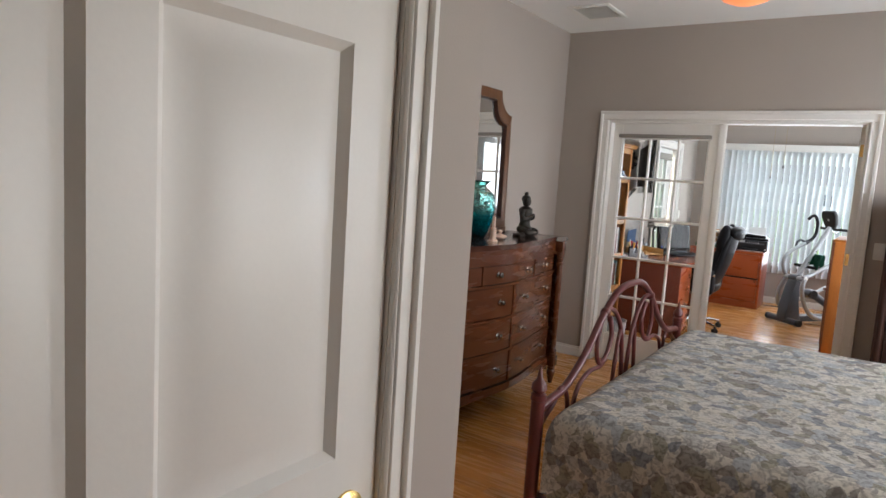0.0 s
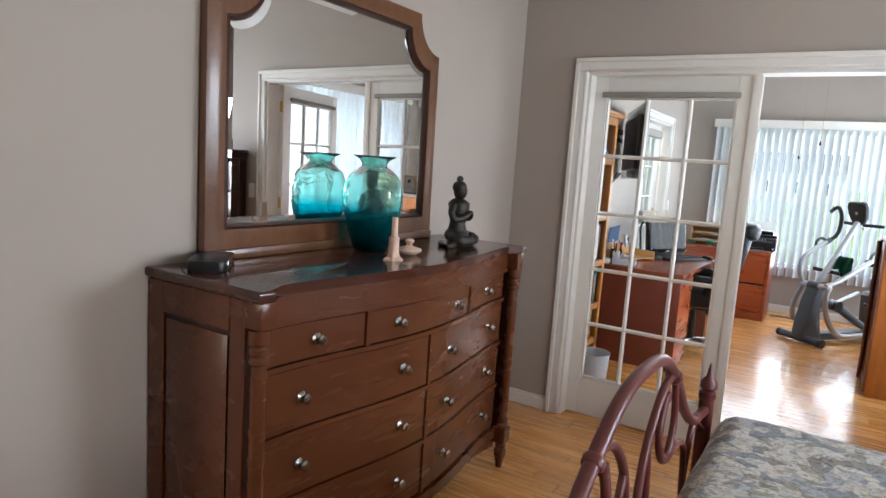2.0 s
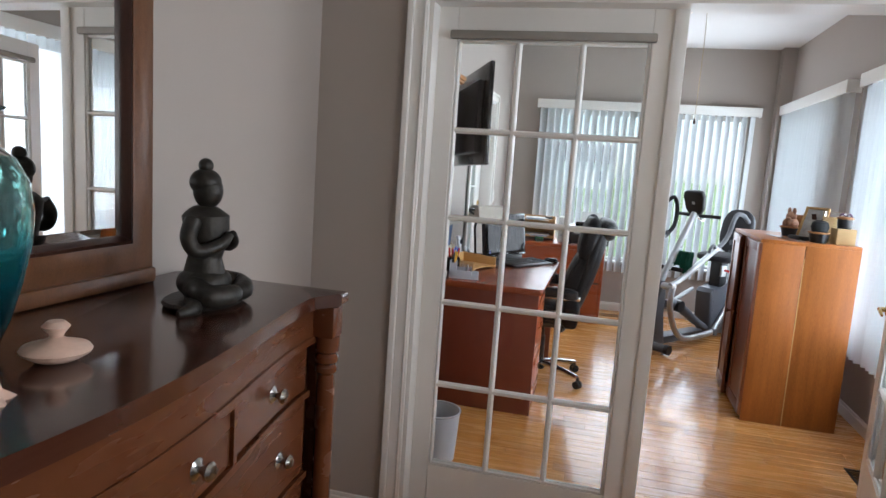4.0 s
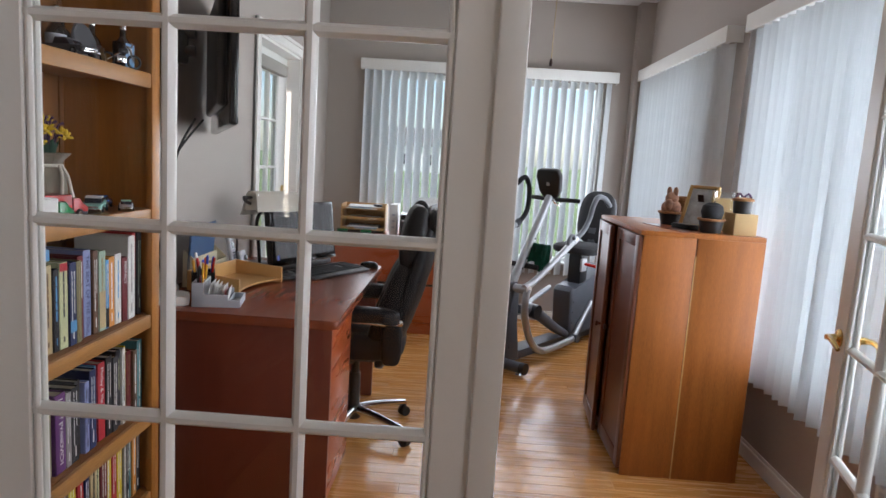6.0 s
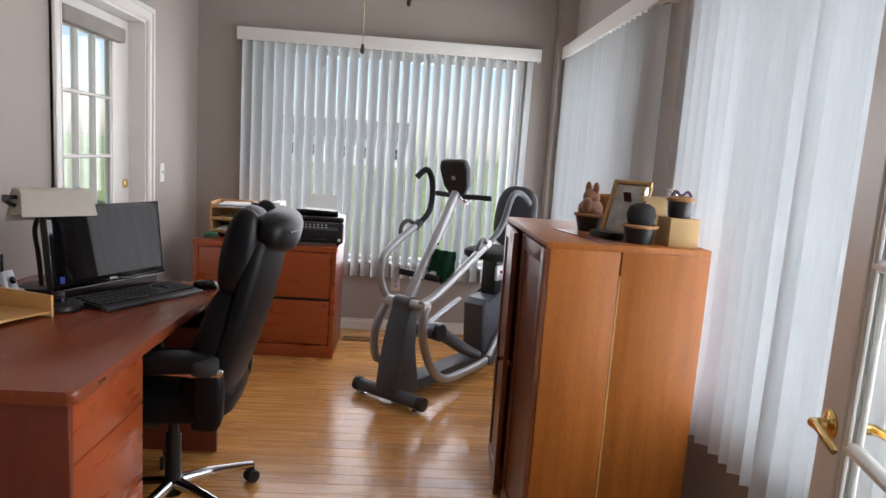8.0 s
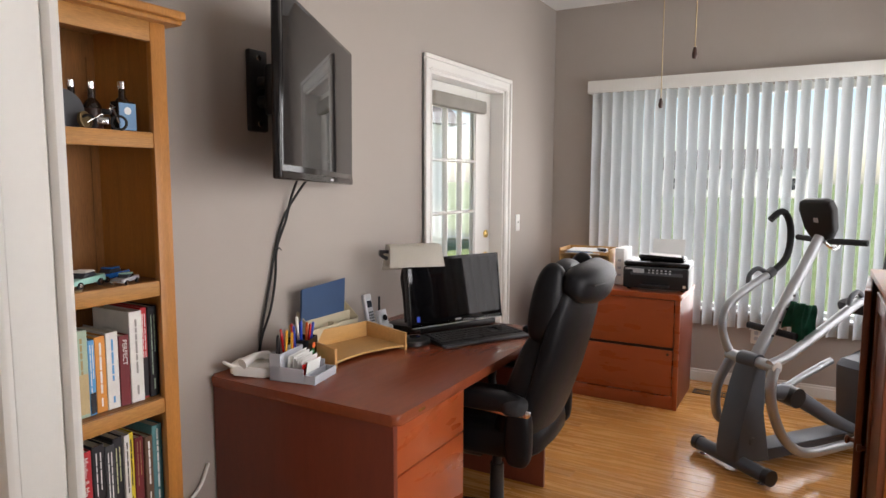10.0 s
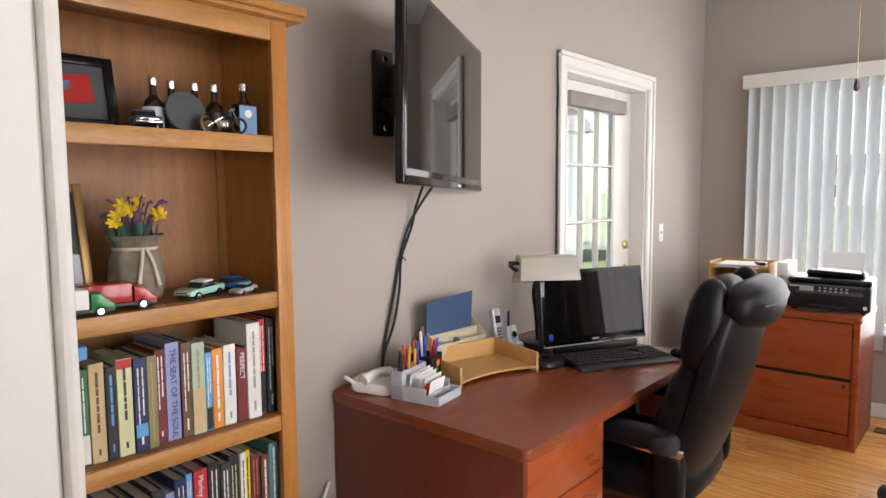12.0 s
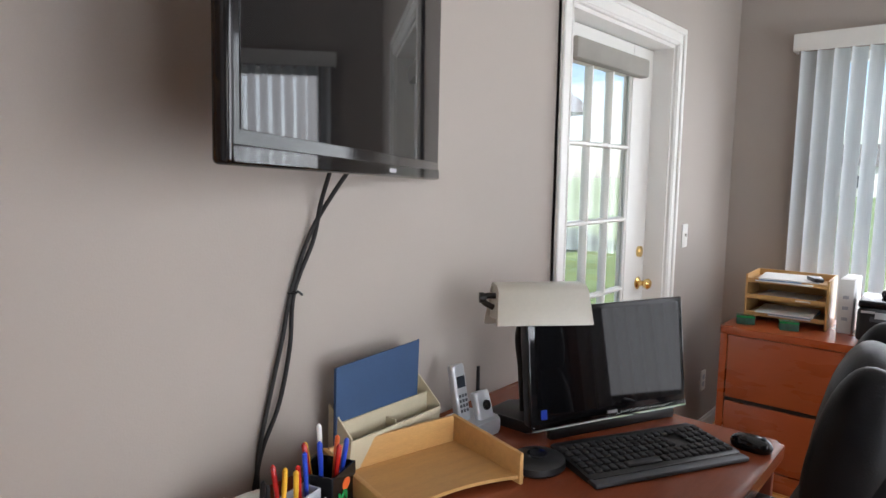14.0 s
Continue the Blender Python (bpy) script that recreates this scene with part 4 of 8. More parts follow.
def ring_between(bm, inner, outer, x_in, x_out, back):
    n = len(inner)
    A = [bm.verts.new((x_in, *p)) for p in inner]
    M_ = [bm.verts.new((max(x_in, x_out) + 0.006, *((p[0] + q[0]) / 2, (p[1] + q[1]) / 2))) for p, q in zip(inner, outer)]
    C = [bm.verts.new((x_out, *p)) for p in outer]
    D_ = [bm.verts.new((back, *p)) for p in outer]
    E_ = [bm.verts.new((back, *p)) for p in inner]
    for P, Q in ((A, M_), (M_, C), (C, D_), (D_, E_), (E_, A)):
        for j in range(n):
            bm.faces.new((P[j], P[(j + 1) % n], Q[(j + 1) % n], Q[j]))
    return bm


def dresser_mirror():
    o = thing("dresser_mirror", "arched-corner walnut framed mirror standing on the dresser", "mirror")
    o.matrix_world = pose(XW + 0.012, 3.16, DT, 0, -0.4, 0)
    W_, H_ = 1.315, 1.02
    out = mirror_outline(0, W_, 0.035, H_, 0.165)
    mid = mirror_outline(0.072, W_ - 0.072, 0.10, H_ - 0.068, 0.165)
    inn = mirror_outline(0.090, W_ - 0.090, 0.118, H_ - 0.085, 0.165)
    part("frame", ring_between(bmesh.new(), mid, out, 0.036, 0.032, 0.0), M_MIRWOOD, o, sharp=30)
    part("inner_moulding", ring_between(bmesh.new(), inn, mid, 0.024, 0.034, 0.004), M_DARKWOOD, o, sharp=30)
    bev = mirror_outline(0.112, W_ - 0.112, 0.140, H_ - 0.107, 0.165)
    bm = bmesh.new()
    A = [bm.verts.new((0.018, *p)) for p in inn]
    C = [bm.verts.new((0.0205, *p)) for p in bev]
    for j in range(len(A)):
        bm.faces.new((A[j], A[(j + 1) % len(A)], C[(j + 1) % len(A)], C[j]))
    bm.faces.new(C)
    part("mirror_glass", bm, M_MIRROR, o, "bevelled mirror glass", sharp=1)
    part("backing", PR([(y, z) for y, z in out], 0.0, 0.002, Matrix(((0, 0, 1, 0), (1, 0, 0, 0), (0, 1, 0, 0), (0, 0, 0, 1)))), M_DARKWOOD, o)
    part("base_rail", B((0.0, 0.0, 0.0), (0.045, W_, 0.036), 0.006), M_MIRWOOD, o)


dresser_mirror()


# ---- on the dresser ----
def vase():
    o = thing("vase", "large teal ombre hammered glass vase on the dresser", "vase", (-2.185, 3.85, DT))
    prof = [(0.055, 0.0), (0.066, 0.004), (0.085, 0.05), (0.103, 0.11), (0.115, 0.17), (0.119, 0.22), (0.113, 0.265), (0.095, 0.30), (0.068, 0.322), (0.052, 0.333), (0.05, 0.345), (0.062, 0.362), (0.082, 0.372), (0.085, 0.376)]
    inner = [(max(r - 0.0045, 0.02), z + 0.004) for r, z in prof[::-1]]
    inner[0] = (0.081, 0.3765)
    bm = L(prof + inner, 40)
    for v in bm.verts:
        if 0.03 < v.co.z < 0.3:
            k = 1 + 0.018 * noise.noise(Vector((v.co.x * 18, v.co.y * 18, v.co.z * 22)))
            v.co.x *= k
            v.co.y *= k
    part("body", bm, M_VASE, o, sharp=60)


vase()


def statue():
    bm = bmesh.new()
    lathe(bm, [(0.075, 0.0), (0.08, 0.006), (0.076, 0.012), (0, 0.013)], 24, Matrix.Diagonal((1.0, 1.35, 1, 1)))
    blob(bm, (0.0, 0, 0.045), (0.055, 0.062, 0.035), 2.2)
    for s in (-1, 1):
        tube(bm, [(0.0, s * 0.045, 0.04), (0.045, s * 0.075, 0.03), (0.075, s * 0.03, 0.028), (0.06, -s * 0.02, 0.026)], [0.028, 0.026, 0.022, 0.014])
        tube(bm, [(0.0, s * 0.055, 0.185), (0.0, s * 0.075, 0.15), (0.018, s * 0.07, 0.122), (0.05, s * 0.03, 0.135), (0.058, s * 0.006, 0.155)], [0.018, 0.017, 0.016, 0.013, 0.009])
    tube(bm, [(0, 0, 0.05), (0, 0, 0.10), (0.003, 0, 0.15), (0, 0, 0.19), (0, 0, 0.212)], [0.05, 0.036, 0.046, 0.05, 0.02], 16)
    blob(bm, (0.004, 0, 0.245), (0.032, 0.03, 0.04), 2.0)
    blob(bm, (-0.002, 0, 0.262), (0.034, 0.033, 0.03), 2.0)
    blob(bm, (-0.002, 0, 0.298), (0.016, 0.016, 0.016), 2.0, 12, 8)
    tube(bm, [(0.0, -0.05, 0.012), (0.03, -0.11, 0.010), (0.02, -0.15, 0.007)], [0.02, 0.018, 0.006])
    o = part("statue", bm, M_BRONZE)
    o.matrix_world = pose(-2.08, 4.345, DT, 0, 0, 8)
    tagged(o, "dark bronze kneeling figure with joined palms on the dresser", "statue")


statue()


def perfume_cone():
    o = thing("incense_holder", "pale pink stone holder with fluted foot on dresser", "incense holder", (-1.985, 3.735, DT))
    bm = L([(0.036, 0), (0.03, 0.005), (0.022, 0.012), (0.02, 0.035), (0.019, 0.075), (0.02, 0.082), (0.012, 0.088), (0.0105, 0.155), (0.010, 0.157), (0, 0.157)], 24)
    for v in bm.verts:
        if v.co.z < 0.02:
            a = math.atan2(v.co.y, v.co.x)
            k = 1 + 0.18 * math.cos(a * 6)
            v.co.x *= k
            v.co.y *= k
    part("stem", bm, M_STONE, o)
    d = thing("lidded_dish", "small pale pink stone dish with knobbed lid", "dish", (-2.03, 3.9, DT))
    part("dish", L([(0.02, 0), (0.03, 0.003), (0.048, 0.014), (0.05, 0.018), (0, 0.018)], 24), M_STONE, d)
    part("lid", L([(0.05, 0.0185), (0.046, 0.024), (0.02, 0.032), (0.009, 0.038), (0.013, 0.045), (0.02, 0.054), (0.012, 0.062), (0, 0.063)], 24), M_STONE, d)


perfume_cone()
clock = thing("clock_radio", "low black and silver clock radio on the dresser", "clock", (-2.235, 3.125, DT), 42)
part("body", PR(rounded(-0.055, -0.105, 0.055, 0.105, 0.02), 0.0, 0.034, None, 0.006), M_BLACK, clock)
part("display", B((0.052, -0.05, 0.006), (0.058, 0.05, 0.028), 0.004), M_CHROME, clock, "silver front plate")
part("antenna_wire", T([(-0.05, -0.08, 0.01), (-0.06, -0.13, 0.012), (-0.04, -0.16, 0.004)], 0.0025, 6), M_BLACK, clock)


# ---- wall plates and vents ----
def wall_plate(name, label, m, gangs=1, kind="toggle"):
    o = thing(name, label, "outlet" if kind == "outlet" else "light switch")
    o.matrix_world = m
    w = 0.035 + 0.023 * (gangs - 1)
    part("plate", PR(rounded(-w, -0.058, w, 0.058, 0.006), 0, 0.005, pose(0, 0, 0, 90, 0, 90), 0.002), M_WHITEPL, o)
    for g in range(gangs):
        y = (g - (gangs - 1) / 2) * 0.046
        if kind == "outlet":
            for z in (-0.02, 0.02):
                part("socket", PR(rounded(-0.013, -0.014, 0.013, 0.014, 0.008), 0, 0.003, pose(0.005, y, z, 90, 0, 90)), M_GREYPL, o)
        else:
            part("toggle", B((0.004, y - 0.005, -0.004), (0.016, y + 0.005, 0.012), 0.002), M_WHITEPL, o)
    return o


wall_plate("light_switch", "white double toggle light switch plate on the wall", pose(XW, 2.345, 1.17), 2)
wall_plate("light_switch", "white toggle light switch plate beside garden door", pose(XW, 9.56, 1.16))
wall_plate("outlet", "white wall outlet low beside the filing cabinet", pose(XW, 9.98, 0.31), 1, "outlet")
wall_plate("outlet", "white wall outlet under the north window", pose(-0.83, YN, 0.38, 0, 0, -90), 1, "outlet")
wall_plate("outlet", "white wall outlet under the blind", pose(XE, 6.62, 0.36, 0, 0, 180), 1, "outlet")
wall_plate("light_switch", "white toggle light switch beside the french doors", pose(0.045, YF0, 1.18, 0, 0, -90))


def floor_vent(at, rz, w, d):
    o = thing("floor_vent", "dark metal floor register with slots", "vent", at, rz)
    bm = bmesh.new()
    for y0, y1 in ((-d / 2, -d / 2 + 0.012), (d / 2 - 0.012, d / 2)):
        box(bm, (-w / 2, y0, 0), (w / 2, y1, 0.004))
    for x0, x1 in ((-w / 2, -w / 2 + 0.012), (w / 2 - 0.012, w / 2)):
        box(bm, (x0, -d / 2 + 0.012, 0), (x1, d / 2 - 0.012, 0.004))
    part("frame", bm, M_DARKMETAL, o)
    n = 14
    for i in range(n):
        x = -w / 2 + 0.02 + (w - 0.04) * i / (n - 1)
        part("slat", B((x - 0.003, -d / 2 + 0.012, 0.0), (x + 0.003, d / 2 - 0.012, 0.003)), M_DARKMETAL, o)


M_DARKMETAL = mat("brown_metal", (0.05, 0.035, 0.025), 0.4, metal=0.6)
floor_vent((-1.06, 9.98, 0.001), 0, 0.26, 0.1)
floor_vent((0.17, 6.66, 0.001), 90, 0.3, 0.13)
cv = thing("ceiling_vent", "white ceiling air register with a square grille", "vent", (-1.88, 4.86, H))
bm = bmesh.new()
for a, b in (((-0.16, -0.2, -0.012), (-0.125, 0.2, 0)), ((0.125, -0.2, -0.012), (0.16, 0.2, 0)), ((-0.125, -0.2, -0.012), (0.125, -0.165, 0)), ((-0.125, 0.165, -0.012), (0.125, 0.2, 0))):
    box(bm, a, b, 0.004, 1)
part("frame", bm, M_VANE_RAIL, cv)
for i in range(9):
    part("slat", B((-0.125, -0.012, -0.001), (0.125, 0.012, 0.001), 0, 1, pose(0, -0.145 + i * 0.036, -0.008, 35, 0, 0)), M_VANE_RAIL, cv)


# ---- ceiling fans ----
def ceiling_fan(label, at, turn, lamp, chains, blade_mat, bowl_r=0.14):
    o = thing("ceiling_fan", label, "ceiling fan", at, 0)
    part("canopy", L([(0.075, 0), (0.075, -0.02), (0.05, -0.045), (0.02, -0.055), (0.0, -0.055)][::-1], 24), M_VANE_RAIL, o)
    part("motor_housing", L([(0.0, -0.22), (0.09, -0.22), (0.13, -0.2), (0.14, -0.15), (0.12, -0.1), (0.06, -0.08), (0.02, -0.05), (0.0, -0.05)], 28), M_VANE_RAIL, o)
    part("light_bowl", L([(0.0, -0.365), (bowl_r * 0.35, -0.36), (bowl_r * 0.7, -0.34), (bowl_r * 0.93, -0.3), (bowl_r, -0.255), (bowl_r, -0.235), (0.08, -0.222), (0, -0.222)], 28), lamp, o, "lit glass light bowl")
    for i in range(5):
        a = turn + 72 * i
        m = pose(0, 0, -0.165, 0, 0, a) @ pose(0, 0, 0, 11, 0, 0)
        ol = [(0.2, -0.05), (0.62, -0.068), (0.655, -0.05), (0.665, 0), (0.655, 0.05), (0.62, 0.068), (0.2, 0.05)]
        b = part("blade", PR(ol, -0.004, 0.004, m, 0.002), blade_mat, o)
        part("blade_iron", B((0.1, -0.016, -0.012), (0.26, 0.016, -0.005), 0.003, 2, m), M_VANE_RAIL, b)
    for x, y, z in chains:
        c = part("pull_chain", T([(x * 0.5, y * 0.5, -0.21), (x, y, -0.4), (x, y, z)], 0.0016, 6), M_BRASSDULL, o)
        part("chain_pull", L([(0, 0), (0.006, 0.002), (0.0075, 0.012), (0.004, 0.03), (0, 0.032)], 10, pose(x, y, z - 0.03)), M_DARKWOOD, c)


M_BRASSDULL = mat("dull_brass", (0.4, 0.30, 0.16), 0.4, metal=1.0)
ceiling_fan("white five-blade ceiling fan with lit amber bowl", (-0.62, 3.62, H), 33, M_AMBERLAMP, (), M_VANE_RAIL, 0.15)
ceiling_fan("white five-blade ceiling fan with pull chains", (-0.90, 7.25, H), 20, M_LAMP, ((0.09, -0.27 + 0.12, -0.98), (-0.05, 0.14, -1.07)), M_VANE_RAIL, 0.10)


# ---- bed ----
def bed():
    o = thing("bed", "king bed with a burgundy scrolled iron footboard", "bed", (-0.93, 3.29, 0))
    hw = 0.965
    for s in (-1, 1):
        part("post", L([(0.022, 0), (0.026, 0.004), (0.026, 0.70), (0.03, 0.705), (0.03, 0.725), (0.02, 0.732), (0.03, 0.745), (0.028, 0.765), (0.012, 0.785), (0.008, 0.81), (0.002, 0.835), (0, 0.836)], 18, pose(0, s * hw, 0)), M_IRON, o)
    top = [(0, -hw, 0.66), (0, -hw + 0.10, 0.675), (0, -hw + 0.26, 0.70), (0, -0.52, 0.80), (0, -0.36, 0.93), (0, -0.18, 1.025), (0, 0, 1.045)]
    part("top_rail", T(top + [(x, -y, z) for x, y, z in top[-2::-1]], 0.0165, 12, 8), M_IRON, o)
    for s in (-1, 1):
        part("lower_rail", T([(0, s * hw, 0.58), (0, s * 0.83, 0.65), (0, s * 0.76, 0.70), (0, s * 0.69, 0.64), (0, s * 0.66, 0.46)], 0.010), M_IRON, o)
        part("scroll", T([(0, s * 0.66, 0.46), (0, s * 0.60, 0.64), (0, s * 0.48, 0.70), (0, s * 0.34, 0.70), (0, s * 0.26, 0.74), (0, s * 0.215, 0.82), (0, s * 0.25, 0.90), (0, s * 0.255, 0.905)], 0.010), M_IRON, o)
        part("scroll", T([(0, s * 0.36, 0.92), (0, s * 0.40, 0.80), (0, s * 0.355, 0.715), (0, s * 0.275, 0.735), (0, s * 0.225, 0.82), (0, s * 0.262, 0.905)], 0.010), M_IRON, o)
        part("finial", L([(0.011, -0.012), (0.014, 0), (0.011, 0.014), (0, 0.018)], 12, pose(0, s * 0.262, 0.905)), M_IRON, o)
        part("arch", T([(0, s * 0.02, 0.30), (0, s * 0.03, 0.55), (0, s * 0.08, 0.80), (0, s * 0.19, 0.925), (0, s * 0.30, 0.955), (0, s * 0.335, 0.93)], 0.011), M_IRON, o)
        part("arch", T([(0, s * 0.15, 0.30), (0, s * 0.155, 0.55), (0, s * 0.13, 0.74), (0, s * 0.10, 0.83)], 0.010), M_IRON, o)
        part("collar", L([(0.02, -0.012), (0.023, -0.008), (0.023, 0.008), (0.02, 0.012)], 14, pose(0, s * 0.33, 0.945, s * 52, 0, 0)), M_IRON, o)
    part("crossbar", T([(0, -hw, 0.30), (0, hw, 0.30)], 0.012, 10, 1), M_IRON, o)
    for s in (-1, 1):
        part("side_rail", B((0.02, s * 0.93 - 0.015, 0.22), (2.05, s * 0.93 + 0.015, 0.32), 0.004), M_IRON, o)
        part("head_post", L([(0.026, 0), (0.026, 1.0), (0.012, 1.03), (0, 1.04)], 14, pose(2.06, s * hw, 0)), M_IRON, o)
    part("box_spring", B((0.05, -0.955, 0.2), (2.04, 0.955, 0.42), 0.03, 3), M_CANVAS, o)
    part("mattress", B((0.055, -0.95, 0.42), (2.04, 0.95, 0.66), 0.05, 4), M_CANVAS, o)
    # quilt: draped sheet over the mattress
    q = thing("quilt", "quilt with a grey, blue and olive seashore print", "quilt", (-0.93, 3.29, 0))
    bm = bmesh.new()
    nx, ny = 70, 84
    grid = []
    drop = 0.42
    x0, x1, yh = 0.045, 2.0, 0.975
    def fold(d, r):
        """Runs a length d past the edge round a corner of radius r: (out, down)."""
        if d <= 0:
            return d, 0.0
        a = min(d / r, math.pi / 2)
        return r * math.sin(a), r * (1 - math.cos(a)) + max(0.0, d - r * math.pi / 2)
    R = 0.09
    for i in range(nx + 1):
        row = []
        for j in range(ny + 1):
            u = (x0 + R - 0.0) - 0.42 + (x1 - x0 + 0.3) * i / nx
            v = (-yh - drop + 0.05) + (2 * (yh + drop - 0.05)) * j / ny
            dx, dy = (x0 + R) - u, abs(v) - (yh - R)
            ox, hx = fold(dx, R)
            oy, hy = fold(dy, R)
            x = (x0 + R) - ox if dx > 0 else u
            y = math.copysign((yh - R) + oy, v) if dy > 0 else v
            z = 0.685 - max(hx, hy) - 0.35 * min(hx, hy)
            z += 0.008 * noise.noise(Vector((u * 3.1, v * 3.1, 0.3))) + 0.004 * noise.noise(Vector((u * 9, v * 9, 1.3)))
            if hy > 0.1:
                y += math.copysign(0.012 * math.sin(u * 14 + 1.0) * min(1, hy * 3), v)
            if hx > 0.1:
                x -= 0.006 * math.sin(v * 13) * min(1, hx * 3) - 0.006
            z = max(z, 0.36)
            row.append(bm.verts.new((max(x, 0.03), y, z)))
        grid.append(row)
    for i in range(nx):
        for j in range(ny):
            bm.faces.new((grid[i][j], grid[i + 1][j], grid[i + 1][j + 1], grid[i][j + 1]))
    bmesh.ops.solidify(bm, geom=bm.faces[:], thickness=0.012)
    part("cover", bm, M_QUILT, q)


bed()


# ---- tall chest ----
def tall_chest():
    o = thing("chest_of_drawers", "tall dark wood chest of drawers beside french doors", "chest", (0.075, 4.93, 0))
    w, d, h = 0.98, 0.50, 1.50
    part("top", B((-0.025, -0.025, h - 0.035), (w + 0.025, d + 0.005, h), 0.01, 3), M_DARKWOOD, o)
    part("cornice", B((-0.012, -0.012, h - 0.07), (w + 0.012, d, h - 0.035), 0.008), M_DARKWOOD, o)
    part("carcass", B((0.012, 0.02, 0.1), (w - 0.012, d, h - 0.07)), M_DARKWOOD, o)
    for x, s in ((0.012, -1), (w - 0.012, 1)):
        bm = bmesh.new()
        for y0, y1, z0, z1 in ((0.0, 0.07, 0.1, h - 0.07), (d - 0.07, d, 0.1, h - 0.07), (0.07, d - 0.07, 0.1, 0.2), (0.07, d - 0.07, h - 0.33, h - 0.25), (0.07, d - 0.07, h - 0.12, h - 0.07)):
            box(bm, (min(x, x + s * 0.012), y0, z0), (max(x, x + s * 0.012), y1, z1), 0.003, 1)
        part("side_panel", bm, M_DARKWOOD, o)
    zs = (0.14, 0.42, 0.68, 0.92, 1.14, 1.41)
    for z0, z1 in zip(zs, zs[1:]):
        dr = part("drawer", B((0.06, -0.004, z0 + 0.008), (w - 0.06, 0.025, z1 - 0.008), 0.006), M_DARKWOOD, o)
        for k in (0.25, 0.75):
            part("knob", L([(0, -0.002), (0.016, 0), (0.007, 0.008), (0.007, 0.018), (0.015, 0.024), (0.012, 0.034), (0, 0.036)], 16, pose(0.06 + (w - 0.12) * k, -0.004, (z0 + z1) / 2, 90, 0, 0)), M_PEWTER, dr)
    for x in (0.03, w - 0.03):
        part("corner_column", L([(0.024, 0.1), (0.026, 0.12), (0.02, 0.14), (0.022, 1.3), (0.026, 1.32), (0.02, 1.34), (0.026, 1.36), (0.026, 1.43)], 18, pose(x, 0.008, 0)), M_DARKWOOD, o)
        for y in (0.03, d - 0.04):
            part("foot", L([(0.018, 0), (0.03, 0.06), (0.025, 0.1)], 16, pose(x, y, 0)), M_DARKWOOD, o)
    b = thing("media_box", "flat black media box on the tall chest", "media box", (0.23, 5.2, h))
    part("case", B((-0.11, -0.13, 0.004), (0.11, 0.13, 0.085), 0.008), M_BLACK, b)
    for x in (-0.09, 0.09):
        for y in (-0.1, 0.1):
            part("rubber_foot", L([(0.012, 0), (0.012, 0.005), (0, 0.005)], 10, pose(x, y, 0)), M_RUBBER, b)


tall_chest()
cab = thing("wood_cabinet", "reddish wooden cabinet standing in the hallway", "cabinet", (-3.78, 1.55, 0))
part("body", B((-0.19, -0.28, 0.06), (0.19, 0.28, 1.85), 0.006), M_CHERRY, cab)
part("cornice", B((-0.21, -0.30, 1.85), (0.21, 0.30, 1.9), 0.012), M_CHERRY, cab)
part("plinth", B((-0.17, -0.26, 0.0), (0.17, 0.26, 0.06)), M_DARKWOOD, cab)
for y in (-0.14, 0.14):
    part("door", B((0.19, y - 0.13, 0.1), (0.206, y + 0.13, 1.8), 0.005), M_CHERRY, cab)


# ---- office: desk ----
def desk():
    o = thing("desk", "cherry laminate pedestal desk with rounded edges", "desk", (-2.31, 6.82, 0))
    D, W_, Z = 0.76, 1.31, 0.765
    part("top", PR(rounded(-0.046, 0.0, D, W_, 0.022), Z - 0.036, Z, None, 0.012, 4), M_CHERRY_TOP, o, "glossy cherry desk top")
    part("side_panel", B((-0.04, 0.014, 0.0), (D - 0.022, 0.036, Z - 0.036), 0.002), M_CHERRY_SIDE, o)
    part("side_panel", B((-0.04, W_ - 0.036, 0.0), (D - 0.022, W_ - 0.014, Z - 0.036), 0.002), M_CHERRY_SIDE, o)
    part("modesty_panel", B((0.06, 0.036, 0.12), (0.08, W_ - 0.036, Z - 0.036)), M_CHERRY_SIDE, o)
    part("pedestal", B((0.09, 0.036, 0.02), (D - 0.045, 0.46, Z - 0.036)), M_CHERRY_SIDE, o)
    for z0, z1 in ((0.03, 0.30), (0.305, 0.555), (0.56, 0.722)):
        part("drawer", B((D - 0.045, 0.030, z0), (D - 0.024, 0.464, z1), 0.003), M_CHERRY_FILE, o)
    part("label_plate", B((D - 0.006, 0.12, Z - 0.024), (D + 0.0006, 0.16, Z - 0.014)), M_BRASS, o)


desk()
DZ = 0.765


